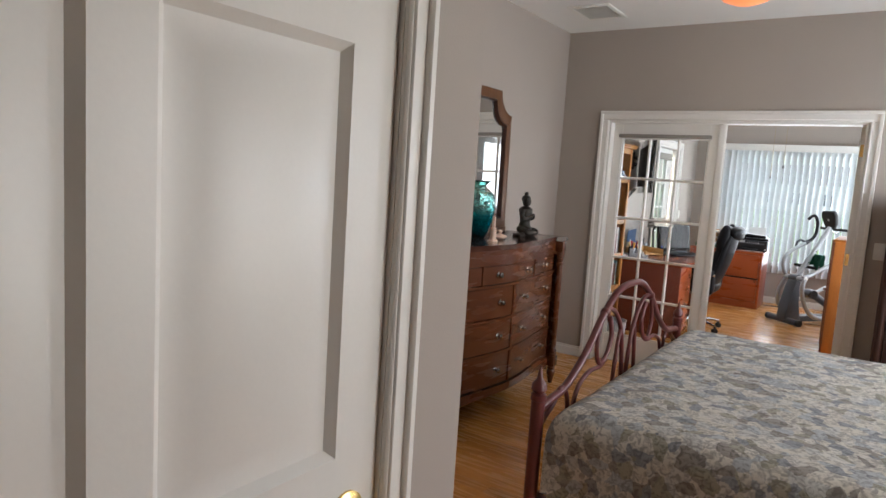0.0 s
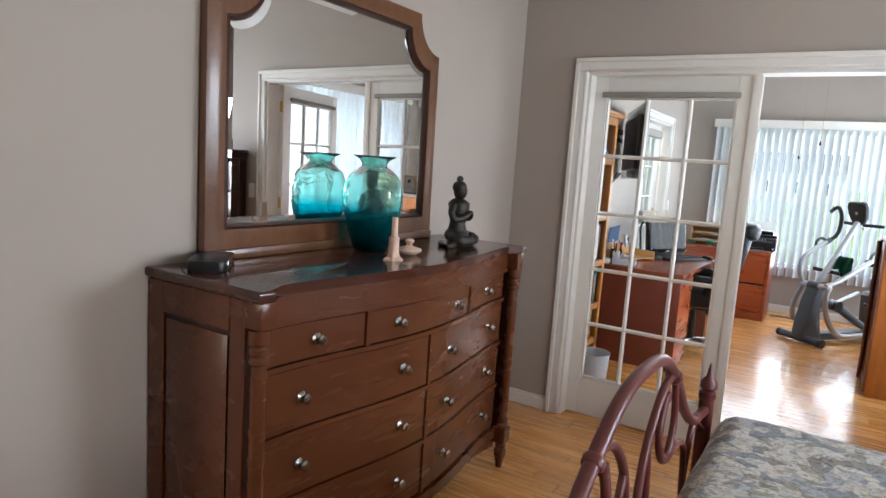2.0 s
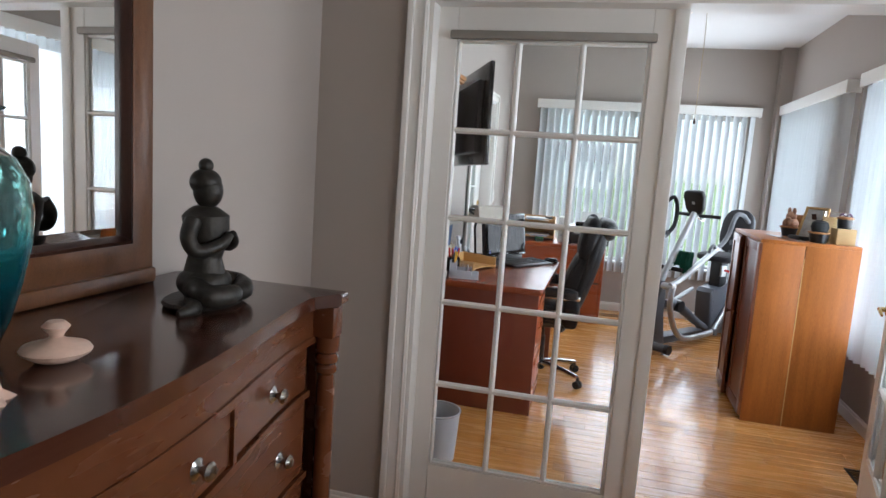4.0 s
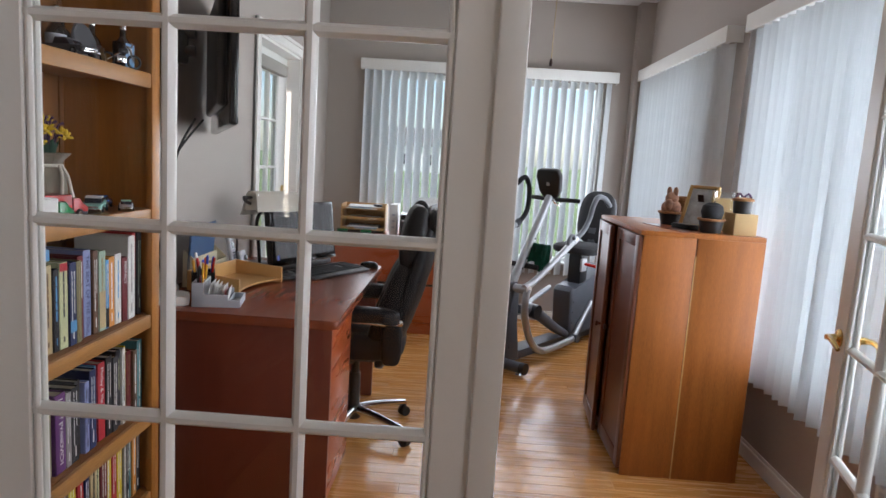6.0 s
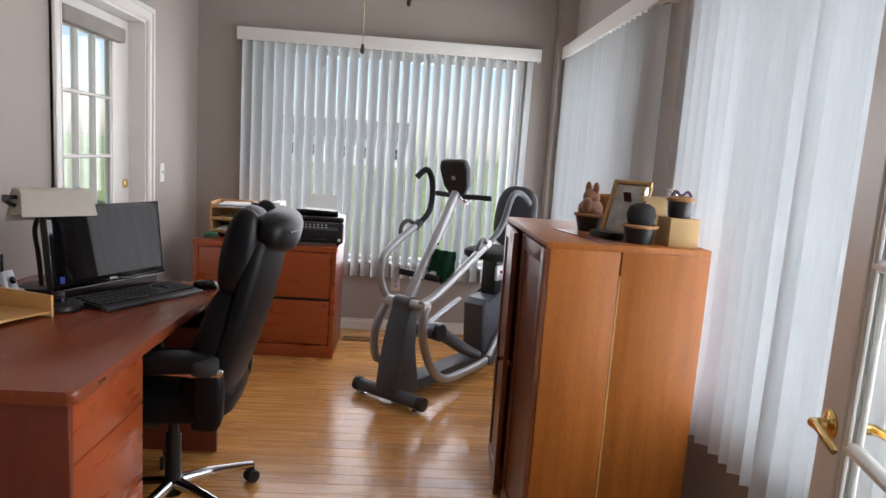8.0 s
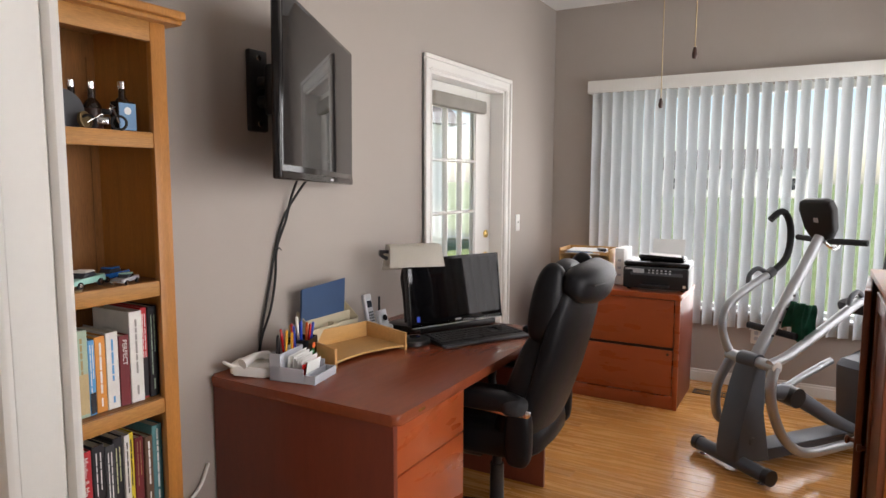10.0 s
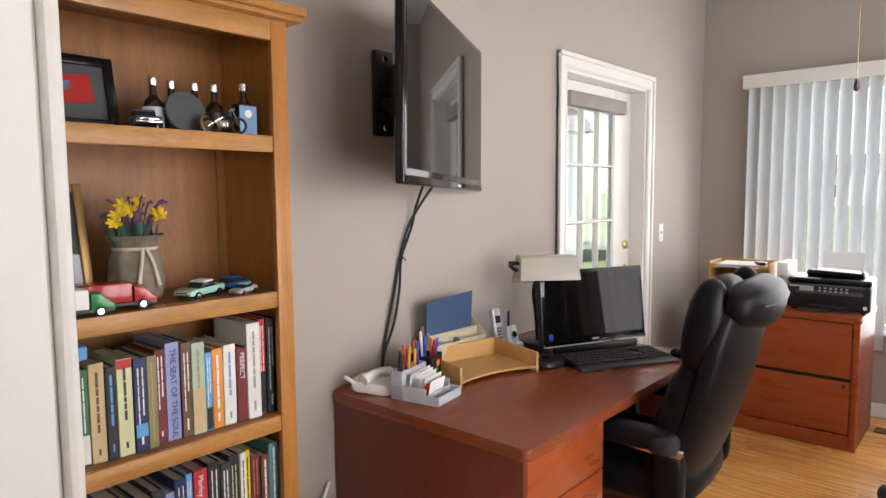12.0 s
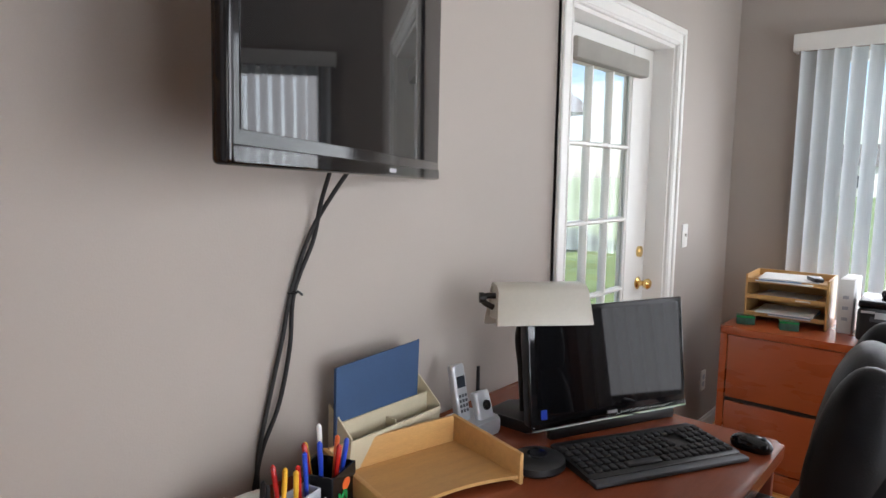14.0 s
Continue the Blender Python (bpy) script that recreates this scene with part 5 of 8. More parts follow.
def office_chair():
    o = thing("office_chair", "black leather high-back office chair with chrome base", "chair", (-1.60, 7.63, 0), 3)
    rim = 0.325
    part("hub", L([(0.035, 0.06), (0.04, 0.07), (0.04, 0.12), (0.03, 0.13), (0.028, 0.3), (0.02, 0.3), (0.02, 0.42), (0, 0.42)], 20), M_BLACK, o)
    for i in range(5):
        a = radians(39 + 72 * i)
        c, s = math.cos(a), math.sin(a)
        part("base_leg", T([(c * 0.03, s * 0.03, 0.105), (c * 0.15, s * 0.15, 0.10), (c * rim, s * rim, 0.075)], [0.024, 0.020, 0.015], 12), M_CHROME, o)
        w = part("caster", T([(c * rim, s * rim, 0.075), (c * rim, s * rim, 0.05)], 0.012, 10, 1), M_BLACK, o)
        for q in (-1, 1):
            part("wheel", L([(0.0, 0), (0.024, 0), (0.027, 0.004), (0.027, 0.016), (0.024, 0.02), (0, 0.02)], 16, pose(c * rim - s * q * 0.004, s * rim + c * q * 0.004, 0.027, 0, 0, math.degrees(a)) @ pose(0, 0, 0, -90 * q, 0, 0)), M_RUBBER, w)
    part("mechanism", B((-0.12, -0.1, 0.38), (0.16, 0.1, 0.44), 0.015), M_BLACK, o)
    bm = bmesh.new()
    blob(bm, (-0.02, 0, 0.49), (0.27, 0.26, 0.075), 4)
    part("seat", bm, M_LEATHER, o)
    bm = bmesh.new()
    blob(bm, (-0.05, 0, 0.545), (0.235, 0.20, 0.04), 3)
    part("seat_cushion", bm, M_LEATHER, o)
    # backrest: shell behind, cushions before it; rises and leans back
    lean = pose(0.155, 0, 0.40, 0, 18.5, 0)

    def pad(c, size, power, bow=0.0, u=26, v=18):
        """A stuffed pad on the leaning back, bowed towards its two sides."""
        bm = blob(bmesh.new(), c, size, power, u, v)
        for vert in bm.verts:
            vert.co.x -= bow * (vert.co.y / 0.25) ** 2
            vert.co.x += 0.03 * math.cos((vert.co.z - 0.3) * 4.2) - 0.03
        bm.transform(lean)
        return bm
    shell = part("back_shell", pad((0.012, 0, 0.365), (0.042, 0.255, 0.42), 3.6, 0.035, 32, 24), M_LEATHER, o)
    part("seam", T([lean @ Vector((0.038 - 0.035 * (y / 0.25) ** 2, y, 0.06)) for y in (-0.2, -0.1, 0, 0.1, 0.2)], 0.003, 6), M_BLACK, shell)
    for z, h, d in ((0.27, 0.235, 0.062), (0.62, 0.14, 0.06)):
        part("back_cushion", pad((-0.08, 0, z), (d, 0.17, h), 2.6, -0.01), M_LEATHER, o)
        for q in (-1, 1):
            b_ = part("bolster", pad((-0.07, q * 0.195, z), (d, 0.058, h + 0.012), 2.4), M_LEATHER, o)
            part("piping", T([lean @ Vector((-0.125 + 0.012 * math.cos(k * 1.05), q * 0.148, z - h * 0.8 + 1.6 * h * k / 6)) for k in range(7)], 0.0035, 6), M_BLACK, b_)
    hd = part("headrest", pad((0.03, 0, 0.722), (0.064, 0.235, 0.068), 2.9, 0.03, 32, 20), M_LEATHER, o)
    part("seam", T([lean @ Vector((0.05 - 0.03 * (y / 0.25) ** 2, y, 0.745)) for y in (-0.18, -0.09, 0, 0.09, 0.18)], 0.003, 6), M_BLACK, hd)
    for q in (-1, 1):
        y = q * 0.275
        a = part("armrest", blob(bmesh.new(), (0.02, y, 0.665), (0.19, 0.044, 0.036), 3.2), M_LEATHER, o)
        part("arm_cuff", blob(bmesh.new(), (0.175, y, 0.655), (0.045, 0.046, 0.032), 3.0), M_SOFTBLACK, a)
        part("arm_bracket", T([(-0.12, y, 0.628), (0.06, y, 0.628), (0.19, y, 0.622), (0.225, y * 0.98, 0.632)], [0.008, 0.010, 0.013, 0.016], 10), M_CHROME, a)
        part("arm_bolt", L([(0.015, 0), (0.015, 0.01), (0.008, 0.014), (0, 0.014)], 14, pose(0.222, y, 0.634, 90 * q * -1, 0, 0)), M_CHROME, a)
        part("arm_panel", blob(bmesh.new(), (0.185, y * 0.94, 0.535), (0.05, 0.035, 0.11), 3.5), M_LEATHER, a)
        part("arm_post", T([(-0.12, y, 0.655), (-0.14, y, 0.55), (-0.08, y * 0.93, 0.46), (0.0, y * 0.6, 0.41)], 0.018, 12), M_BLACK, a)


office_chair()


# ---- computer and desk things ----
def monitor():
    ang = 65.5
    o = thing("computer", "black all-in-one computer with a glossy dark screen", "computer", (-1.945, 7.905, DZ), ang)
    # local x runs along the screen, local -y faces the chair
    m = pose(0, 0, 0.03, -7, 0, 0)
    part("housing", B((-0.256, -0.004, 0.01), (0.266, 0.03, 0.312), 0.008, 3, m), M_BLACK, o)
    part("bezel", B((-0.258, -0.014, 0.005), (0.268, -0.004, 0.315), 0.004, 2, m), M_GLOSSBLACK, o)
    part("screen", B((-0.238, -0.0165, 0.035), (0.253, -0.0145, 0.302), 0.001, 1, m), M_SCREEN, o)
    part("chin_bar", B((-0.258, -0.018, 0.0), (0.268, -0.008, 0.018), 0.004, 2, m), M_ACRYLIC, o)
    part("badge", B((-0.016, -0.0175, 0.017), (0.016, -0.0166, 0.024), 0, 1, m), M_SILVERPL, o)
    part("sticker", B((-0.230, -0.0175, 0.03), (-0.212, -0.0166, 0.055), 0, 1, m), M_PENBLUE, o)
    part("stand", T([(-0.16, 0.03, 0.12), (-0.16, 0.10, 0.03), (-0.16, 0.13, 0.006)], 0.01), M_BLACK, o)
    part("stand", T([(0.16, 0.03, 0.12), (0.16, 0.10, 0.03), (0.16, 0.13, 0.006)], 0.01), M_BLACK, o)
    part("foot_bar", B((-0.2, -0.012, 0.0), (0.23, 0.012, 0.03), 0.008), M_BLACK, o)
    k = thing("keyboard", "black keyboard in front of the computer", "keyboard", (-1.815, 7.815, DZ), 61)
    part("case", PR(rounded(-0.22, -0.11, 0.22, 0.075, 0.012), 0.0, 0.018, pose(0, 0, 0.0, 2.5, 0, 0), 0.004), M_BLACK, k)
    part("palm_rest", B((-0.22, -0.135, 0.0), (0.22, -0.095, 0.012), 0.005, 2), M_GREY, k)
    for r in range(5):
        for c in range(20):
            if c in (14, 15) and r in (2, 3):
                continue
            x = -0.202 + c * 0.0213
            y = -0.078 + r * 0.029
            wide = r == 0 and 5 <= c <= 9
            if wide and c != 7:
                continue
            w = 0.048 if wide else 0.0092
            part("key", B((x - w, y - 0.0115, 0.015), (x + w, y + 0.0115, 0.0245), 0.003, 1, pose(0, 0, 0.0, 2.5, 0, 0)), M_KEY, k)
    mo = thing("mouse", "black computer mouse on the desk", "mouse", (-1.61, 8.025, DZ), ang - 70)
    bm = bmesh.new()
    blob(bm, (0, 0, 0.012), (0.052, 0.03, 0.024), 2.4)
    for v in bm.verts:
        v.co.z = max(v.co.z, 0.0)
    part("shell", bm, M_GLOSSBLACK, mo)
    part("wheel", L([(0, -0.004), (0.008, -0.004), (0.008, 0.004), (0, 0.004)], 12, pose(0.028, 0, 0.03, 90, 0, 0)), M_RUBBER, mo)
    pk = thing("speaker_puck", "round black speaker dock on the desk", "speaker", (-1.965, 7.572, DZ))
    part("base", L([(0.06, 0.0), (0.066, 0.006), (0.064, 0.02), (0.05, 0.028), (0, 0.03)], 32, Matrix.Diagonal((1, 1.1, 1, 1))), M_BLACK, pk)
    part("dial", L([(0.024, 0.029), (0.024, 0.034), (0, 0.035)], 24), M_GLOSSBLACK, pk)


M_KEY = mat("matte_key", (0.022, 0.022, 0.024), 0.6, var=0.1, bump=0.02)
monitor()


def bankers_lamp():
    o = thing("desk_lamp", "desk lamp with a pale trough shade and dark arm", "lamp", (-2.15, 7.79, DZ))
    part("base", PR(rounded(-0.08, -0.07, 0.08, 0.07, 0.02), 0, 0.03, None, 0.008), M_BLACK, o)
    part("arm", T([(0, 0, 0.03), (-0.01, 0, 0.15), (-0.015, -0.01, 0.25), (0.03, -0.03, 0.34)], 0.009), M_BLACK, o)
    m = pose(0.075, -0.055, 0.375, 0, 0, 47)
    prof = [(-0.062, -0.065), (-0.078, -0.062), (-0.05, 0.02), (-0.03, 0.032), (0.03, 0.032), (0.05, 0.02), (0.09, -0.09), (0.082, -0.093), (0.042, 0.014), (0.025, 0.024), (-0.025, 0.024), (-0.042, 0.014)]
    turn = Matrix(((0, 0, 1, 0), (1, 0, 0, 0), (0, 1, 0, 0), (0, 0, 0, 1)))
    bm = PR(prof, -0.118, 0.118, m @ turn, 0.002)
    inv = m.inverted()
    for v in bm.verts:
        c = inv @ v.co
        c.x *= 1.0 + 0.9 * max(0.0, -c.z)
        v.co = m @ c
    part("shade", bm, M_LAMPSHADE, o, "brushed pale metal trough shade")
    for x in (-0.112, 0.112):
        part("end_cap", PR([(-0.07, -0.052), (-0.05, 0.018), (-0.03, 0.03), (0.03, 0.03), (0.05, 0.018), (0.082, -0.072)], x - 0.003, x + 0.003, m @ turn), M_LAMPSHADE, o)
    part("pivot", T([m @ Vector(p) for p in ((-0.112, 0, 0.0), (-0.14, 0, 0.0), (-0.145, 0.0, -0.015), (-0.12, 0, -0.03))], 0.008), M_BLACK, o)
    part("knob", L([(0.0, 0), (0.014, 0), (0.014, 0.012), (0, 0.014)], 14, m @ pose(-0.145, 0, -0.004, 0, -90, 0)), M_BLACK, o)


M_LAMPSHADE = mat("brushed_pale_metal", (0.56, 0.53, 0.46), 0.4, metal=0.3, var=0.06, bump=0.03)
bankers_lamp()


def paper_tray():
    o = thing("paper_tray", "pale beech letter tray with curved front on desk", "tray", (-2.105, 7.325, DZ), -13)
    hx, hy = 0.125, 0.185
    front = [(hx - 0.04 * (1 - (2 * i / 14 - 1) ** 2), -hy + 2 * hy * i / 14) for i in range(15)]
    part("floor", PR([(-hx, -hy)] + front + [(-hx, hy)], 0.012, 0.020), M_BEECH, o)
    side = [(-hx, 0.0), (hx, 0.0), (hx, 0.072), (-hx, 0.085)]
    turn = Matrix(((1, 0, 0, 0), (0, 0, 1, 0), (0, 1, 0, 0), (0, 0, 0, 1)))
    for y in (-hy, hy - 0.012):
        part("side", PR(side, y, y + 0.012, turn, 0.003), M_BEECH, o)
    part("back", B((-hx, -hy + 0.012, 0.0), (-hx + 0.01, hy - 0.012, 0.085), 0.002), M_BEECH, o)


paper_tray()


def letter_sorter():
    o = thing("letter_sorter", "beige board letter sorter with divided pockets", "sorter", (-2.275, 7.375, DZ), 0)
    part("back", B((-0.035, -0.15, 0), (-0.03, 0.15, 0.16), 0.002, 2), M_CANVAS, o)
    part("front", B((0.028, -0.15, 0), (0.033, 0.15, 0.10), 0.002, 2, pose(0, 0, 0, 0, 8, 0)), M_CANVAS, o)
    part("middle", B((-0.002, -0.15, 0.0), (0.002, 0.15, 0.125)), M_CANVAS, o)
    turn = Matrix(((1, 0, 0, 0), (0, 0, 1, 0), (0, 1, 0, 0), (0, 0, 0, 1)))
    for y in (-0.152, 0.148):
        part("side", PR([(-0.035, 0), (0.035, 0), (0.046, 0.10), (-0.03, 0.165)], y, y + 0.004, turn), M_CANVAS, o)
    part("divider", B((0.003, -0.002, 0), (0.036, 0.002, 0.1)), M_CANVAS, o)
    f = thing("folder", "navy blue card folder standing in the sorter", "folder", (-2.275, 7.36, DZ + 0.004), 0)
    part("cover", B((-0.014, -0.135, 0), (-0.012, 0.135, 0.262), 0, 1, pose(0, 0, 0, 3, 5, 0)), M_BLUEFOLD, f)
    part("cover", B((-0.020, -0.135, 0), (-0.018, 0.135, 0.258), 0, 1, pose(0, 0, 0, 3, 5, 0)), M_BLUEFOLD, f)


letter_sorter()


def desk_organizer():
    o = thing("desk_organizer", "light grey plastic organizer full of cards and pens", "organizer", (-2.055, 6.98, DZ), 11)
    part("base", B((-0.09, -0.075, 0), (0.09, 0.075, 0.006), 0.002), M_GREYPL, o)
    for x0, x1, y0, y1, h in ((-0.09, -0.086, -0.075, 0.075, 0.095), (-0.05, -0.046, -0.075, 0.075, 0.095), (-0.09, 0.045, -0.075, -0.071, 0.05), (-0.09, 0.045, 0.071, 0.075, 0.05), (0.045, 0.049, -0.075, 0.075, 0.03), (0.086, 0.09, -0.075, 0.075, 0.03), (0.045, 0.09, -0.075, -0.071, 0.03), (0.045, 0.09, 0.071, 0.075, 0.03), (-0.09, -0.046, -0.075, -0.071, 0.095), (-0.09, -0.046, 0.071, 0.075, 0.095), (-0.09, -0.046, -0.002, 0.002, 0.095)):
        part("wall", B((x0, y0, 0.005), (x1, y1, h), 0.0012, 1), M_GREYPL, o)
    rnd = random.Random(6)
    for i in range(9):
        x = -0.038 + i * 0.009
        c = thing("card", "white paper card standing in the organizer" if i != 7 else "red and white card standing in the organizer", "card", (0, 0, 0), 0, "cards in the organizer")
        c.matrix_world = pose(-2.055, 6.98, DZ + 0.007, 0, 0, 11) @ pose(x, rnd.uniform(-0.01, 0.01), 0, rnd.uniform(-4, 4), 10 + rnd.uniform(-3, 3), rnd.uniform(-3, 3))
        part("sheet", B((-0.0006, -0.055 + rnd.uniform(0, 0.01), 0), (0.0006, 0.05 + rnd.uniform(0, 0.012), 0.075 - i * 0.003 + rnd.uniform(0, 0.012))), M_RED if i == 7 else M_PAPER, c)
    for i in range(7):
        mtl, lab = ((M_BLACK, "black felt pen with a cap"), (M_BLACK, "black felt pen with a cap"), (M_PENYEL, "yellow wooden pencil"), (M_RED, "red ballpoint pen"), (M_PENYEL, "yellow wooden pencil"), (M_RED, "red ballpoint pen"), (M_PENBLUE, "blue ballpoint pen"))[i]
        p = thing("pen", lab + " standing in the organizer", "pen", (0, 0, 0), 0, "pens in the organizer")
        p.matrix_world = pose(-2.055, 6.98, DZ + 0.008, 0, 0, 11) @ pose(-0.068 + rnd.uniform(-0.008, 0.008), -0.06 + i * 0.02, 0, rnd.uniform(-7, 7), rnd.uniform(-5, 5), 0)
        ln = rnd.uniform(0.13, 0.165)
        part("barrel", L([(0.003, 0), (0.0045, 0.004), (0.0045, ln * 0.7), (0.005, ln * 0.71), (0.005, ln * 0.97), (0.001, ln), (0, ln)], 10), mtl, p)


desk_organizer()


def pen_jar():
    o = thing("pen_jar", "square black pen jar painted with green leaves", "jar", (-2.165, 7.095, DZ), 20)
    bm = bmesh.new()
    for a, b in (((-0.045, -0.045, 0), (0.045, 0.045, 0.004)), ((-0.045, -0.045, 0.004), (-0.041, 0.045, 0.105)), ((0.041, -0.045, 0.004), (0.045, 0.045, 0.105)), ((-0.041, -0.045, 0.004), (0.041, -0.041, 0.105)), ((-0.041, 0.041, 0.004), (0.041, 0.045, 0.105))):
        box(bm, a, b)
    part("jar", bm, M_GLOSSBLACK, o)
    for i in range(6):
        bm = bmesh.new()
        blob(bm, (0, 0, 0), (0.001, 0.006, 0.014), 2, 10, 6, pose(0.0458, -0.02 + 0.012 * (i % 3), 0.03 + 0.025 * (i // 3), 25 if i % 2 else -25, 0, 0))
        part("painted_leaf", bm, M_GREEN, o)
    bm = bmesh.new()
    blob(bm, (0.0458, 0.005, 0.075), (0.001, 0.016, 0.012), 2, 12, 8)
    part("painted_flower", bm, M_ORANGE, o)
    rnd = random.Random(9)
    for i, (mtl, lab) in enumerate(((M_RED, "red pen with a cap"), (M_PENBLUE, "blue pen with a cap"), (M_ORANGE, "orange pen"), (M_PAPER, "white and blue pen"), (M_PENYEL, "yellow pencil"), (M_RED, "red marker"), (M_PENBLUE, "blue ballpoint pen"))):
        p = thing("pen", lab + " standing in the black jar", "pen", (0, 0, 0), 0, "pens in the jar")
        a = i * 0.9
        p.matrix_world = pose(-2.165 + 0.02 * math.cos(a), 7.095 + 0.02 * math.sin(a), DZ + 0.006, -9 * math.sin(a), 9 * math.cos(a), 0)
        ln = rnd.uniform(0.145, 0.175)
        part("barrel", L([(0.003, 0), (0.0048, 0.004), (0.0048, ln * 0.72), (0.0055, ln * 0.73), (0.0055, ln * 0.97), (0.002, ln), (0, ln)], 10), mtl, p)


pen_jar()


def white_phone():
    o = thing("telephone", "white corded telephone adapter with a coiled lead", "telephone", (-2.235, 6.925, DZ), 25)
    m = pose(0, 0, 0, 0, 0, 0)
    part("base", PR(rounded(-0.075, -0.06, 0.075, 0.06, 0.02), 0.0, 0.035, pose(0, 0, 0.004, 0, 4, 0), 0.01, 3), M_WHITEPL, o)
    part("handset", T([(-0.02, -0.065, 0.05), (0.0, -0.02, 0.062), (0.01, 0.03, 0.058), (0.02, 0.065, 0.045)], [0.02, 0.014, 0.014, 0.021], 12), M_WHITEPL, o)
    bm = L([(0.018, 0), (0.016, 0.004), (0, 0.005)], 20, pose(-0.04, 0.02, 0.041, 0, 4, 0))
    part("dial", bm, M_GREY, o)
    part("lead", T([(-0.07, -0.03, 0.03), (-0.09, -0.05, 0.05), (-0.075, -0.075, 0.055), (-0.05, -0.07, 0.04)], 0.006, 8), M_WHITEPL, o)


white_phone()


def cordless_phone():
    o = thing("cordless_phone", "silver cordless telephone in its black charging base", "telephone", (-2.215, 7.625, DZ), -5)
    part("base", PR(rounded(-0.05, -0.055, 0.06, 0.075, 0.02), 0.0, 0.04, None, 0.008), M_SILVERPL, o)
    part("face", PR(rounded(-0.012, -0.03, 0.012, 0.03, 0.01), 0, 0.08, pose(0.03, 0.035, 0.03, 0, -18, 0), 0.006), M_SILVERPL, o)
    part("dial", L([(0.014, 0), (0.013, 0.004), (0, 0.005)], 18, pose(0.033, 0.035, 0.075, 0, 72, 0)), M_GLOSSBLACK, o)
    part("antenna", T([(-0.03, 0.07, 0.03), (-0.03, 0.07, 0.16)], [0.006, 0.005], 10, 1), M_BLACK, o)
    m = pose(0.0, -0.02, 0.03, 0, -12, 0)
    h = part("handset", PR(rounded(-0.012, -0.024, 0.012, 0.024, 0.009), 0, 0.155, m, 0.006, 3), M_SILVERPL, o)
    part("display", B((0.0125, -0.015, 0.095), (0.0135, 0.015, 0.125), 0, 1, m), M_DKGLASS, h)
    for r in range(4):
        for c in range(3):
            part("button", B((0.0125, -0.014 + c * 0.011, 0.03 + r * 0.013), (0.0138, -0.007 + c * 0.011, 0.038 + r * 0.013), 0, 1, m), M_GREY, h)


cordless_phone()


# ---- television ----
def television():
    ang = math.degrees(math.atan2(0.86, -0.40)) - 90
    o = thing("television", "black flat television on a swivel wall mount", "television", (-2.125, 7.175, 1.735), ang)
    o.matrix_world = o.matrix_world @ pose(0, 0, 0, -1.5, 0, 0)
    # local y runs along the screen, local x faces the room
    part("bezel", B((-0.018, -0.472, -0.288), (0.012, 0.472, 0.288), 0.008, 3), M_GLOSSBLACK, o)
    part("back", B((-0.05, -0.36, -0.22), (-0.018, 0.30, 0.2), 0.02, 3), M_BLACK, o)
    part("screen", B((0.0118, -0.452, -0.243), (0.0135, 0.452, 0.27), 0.0005, 1), M_SCREEN, o)
    part("trim", B((0.010, -0.468, -0.286), (0.0142, 0.468, -0.262), 0.002, 1), M_ACRYLIC, o)
    part("badge", B((0.0143, 0.09, -0.279), (0.0148, 0.13, -0.271)), M_SILVERPL, o)
    mt = thing("wall_mount", "black articulated television wall mount", "wall mount", (XW, 7.08, 1.785))
    part("wall_plate", B((0, -0.045, -0.15), (0.025, 0.045, 0.15), 0.008), M_BLACK, mt)
    for z in (-0.12, 0.12):
        part("bolt", L([(0.012, 0), (0.010, 0.005), (0, 0.006)], 12, pose(0.025, 0, z, 0, 90, 0)), M_CHROME, mt)
    part("arm", T([(0.03, 0, 0.03), (0.10, 0.01, 0.03), (0.15, 0.02, 0.03)], 0.022, 12), M_BLACK, mt)
    part("arm", T([(0.03, 0, -0.04), (0.10, 0.01, -0.04), (0.15, 0.02, -0.04)], 0.022, 12), M_BLACK, mt)
    part("joint", L([(0.03, -0.09), (0.034, -0.08), (0.034, 0.08), (0.03, 0.09)], 18, pose(0.09, 0.01, 0)), M_BLACK, mt)
    c = thing("cable", "black television cables hanging down the wall", "cable", (XW, 7.2, 1.45))
    part("lead", T([(0.12, 0.06, 0.04), (0.06, 0.03, -0.05), (0.018, 0.0, -0.14), (0.012, -0.045, -0.26), (0.012, -0.07, -0.36), (0.014, -0.10, -0.46), (0.012, -0.135, -0.60), (0.012, -0.14, -0.70)], 0.005, 8), M_RUBBER, c)
    part("lead", T([(0.11, 0.0, 0.04), (0.05, 0.01, -0.06), (0.02, 0.01, -0.15), (0.016, -0.04, -0.26), (0.018, -0.055, -0.38), (0.018, -0.085, -0.50), (0.014, -0.13, -0.60), (0.012, -0.155, -0.71)], 0.005, 8), M_RUBBER, c)
    part("cable_tie", T([(0.008, -0.05, -0.262), (0.024, -0.045, -0.262), (0.026, -0.038, -0.258), (0.018, -0.02, -0.268)], 0.003, 6), M_BLACK, c)
    part("plug_box", B((0.002, -0.175, -0.73), (0.03, -0.125, -0.68), 0.006), M_BLACK, c)
    w = thing("cable", "white cable looping down beside the desk", "cable", (XW, 6.7, 0))
    part("lead", T([(0.012, 0.10, 0.45), (0.014, 0.06, 0.38), (0.02, -0.02, 0.33), (0.04, -0.14, 0.27), (0.05, -0.18, 0.2)], 0.006, 8), M_WHITEPL, w)


television()


# ---- filing cabinet and what stands on it ----
FX0, FX1, FY0, FY1, FZ = -2.14, -1.213, 9.485, 10.02, 0.748


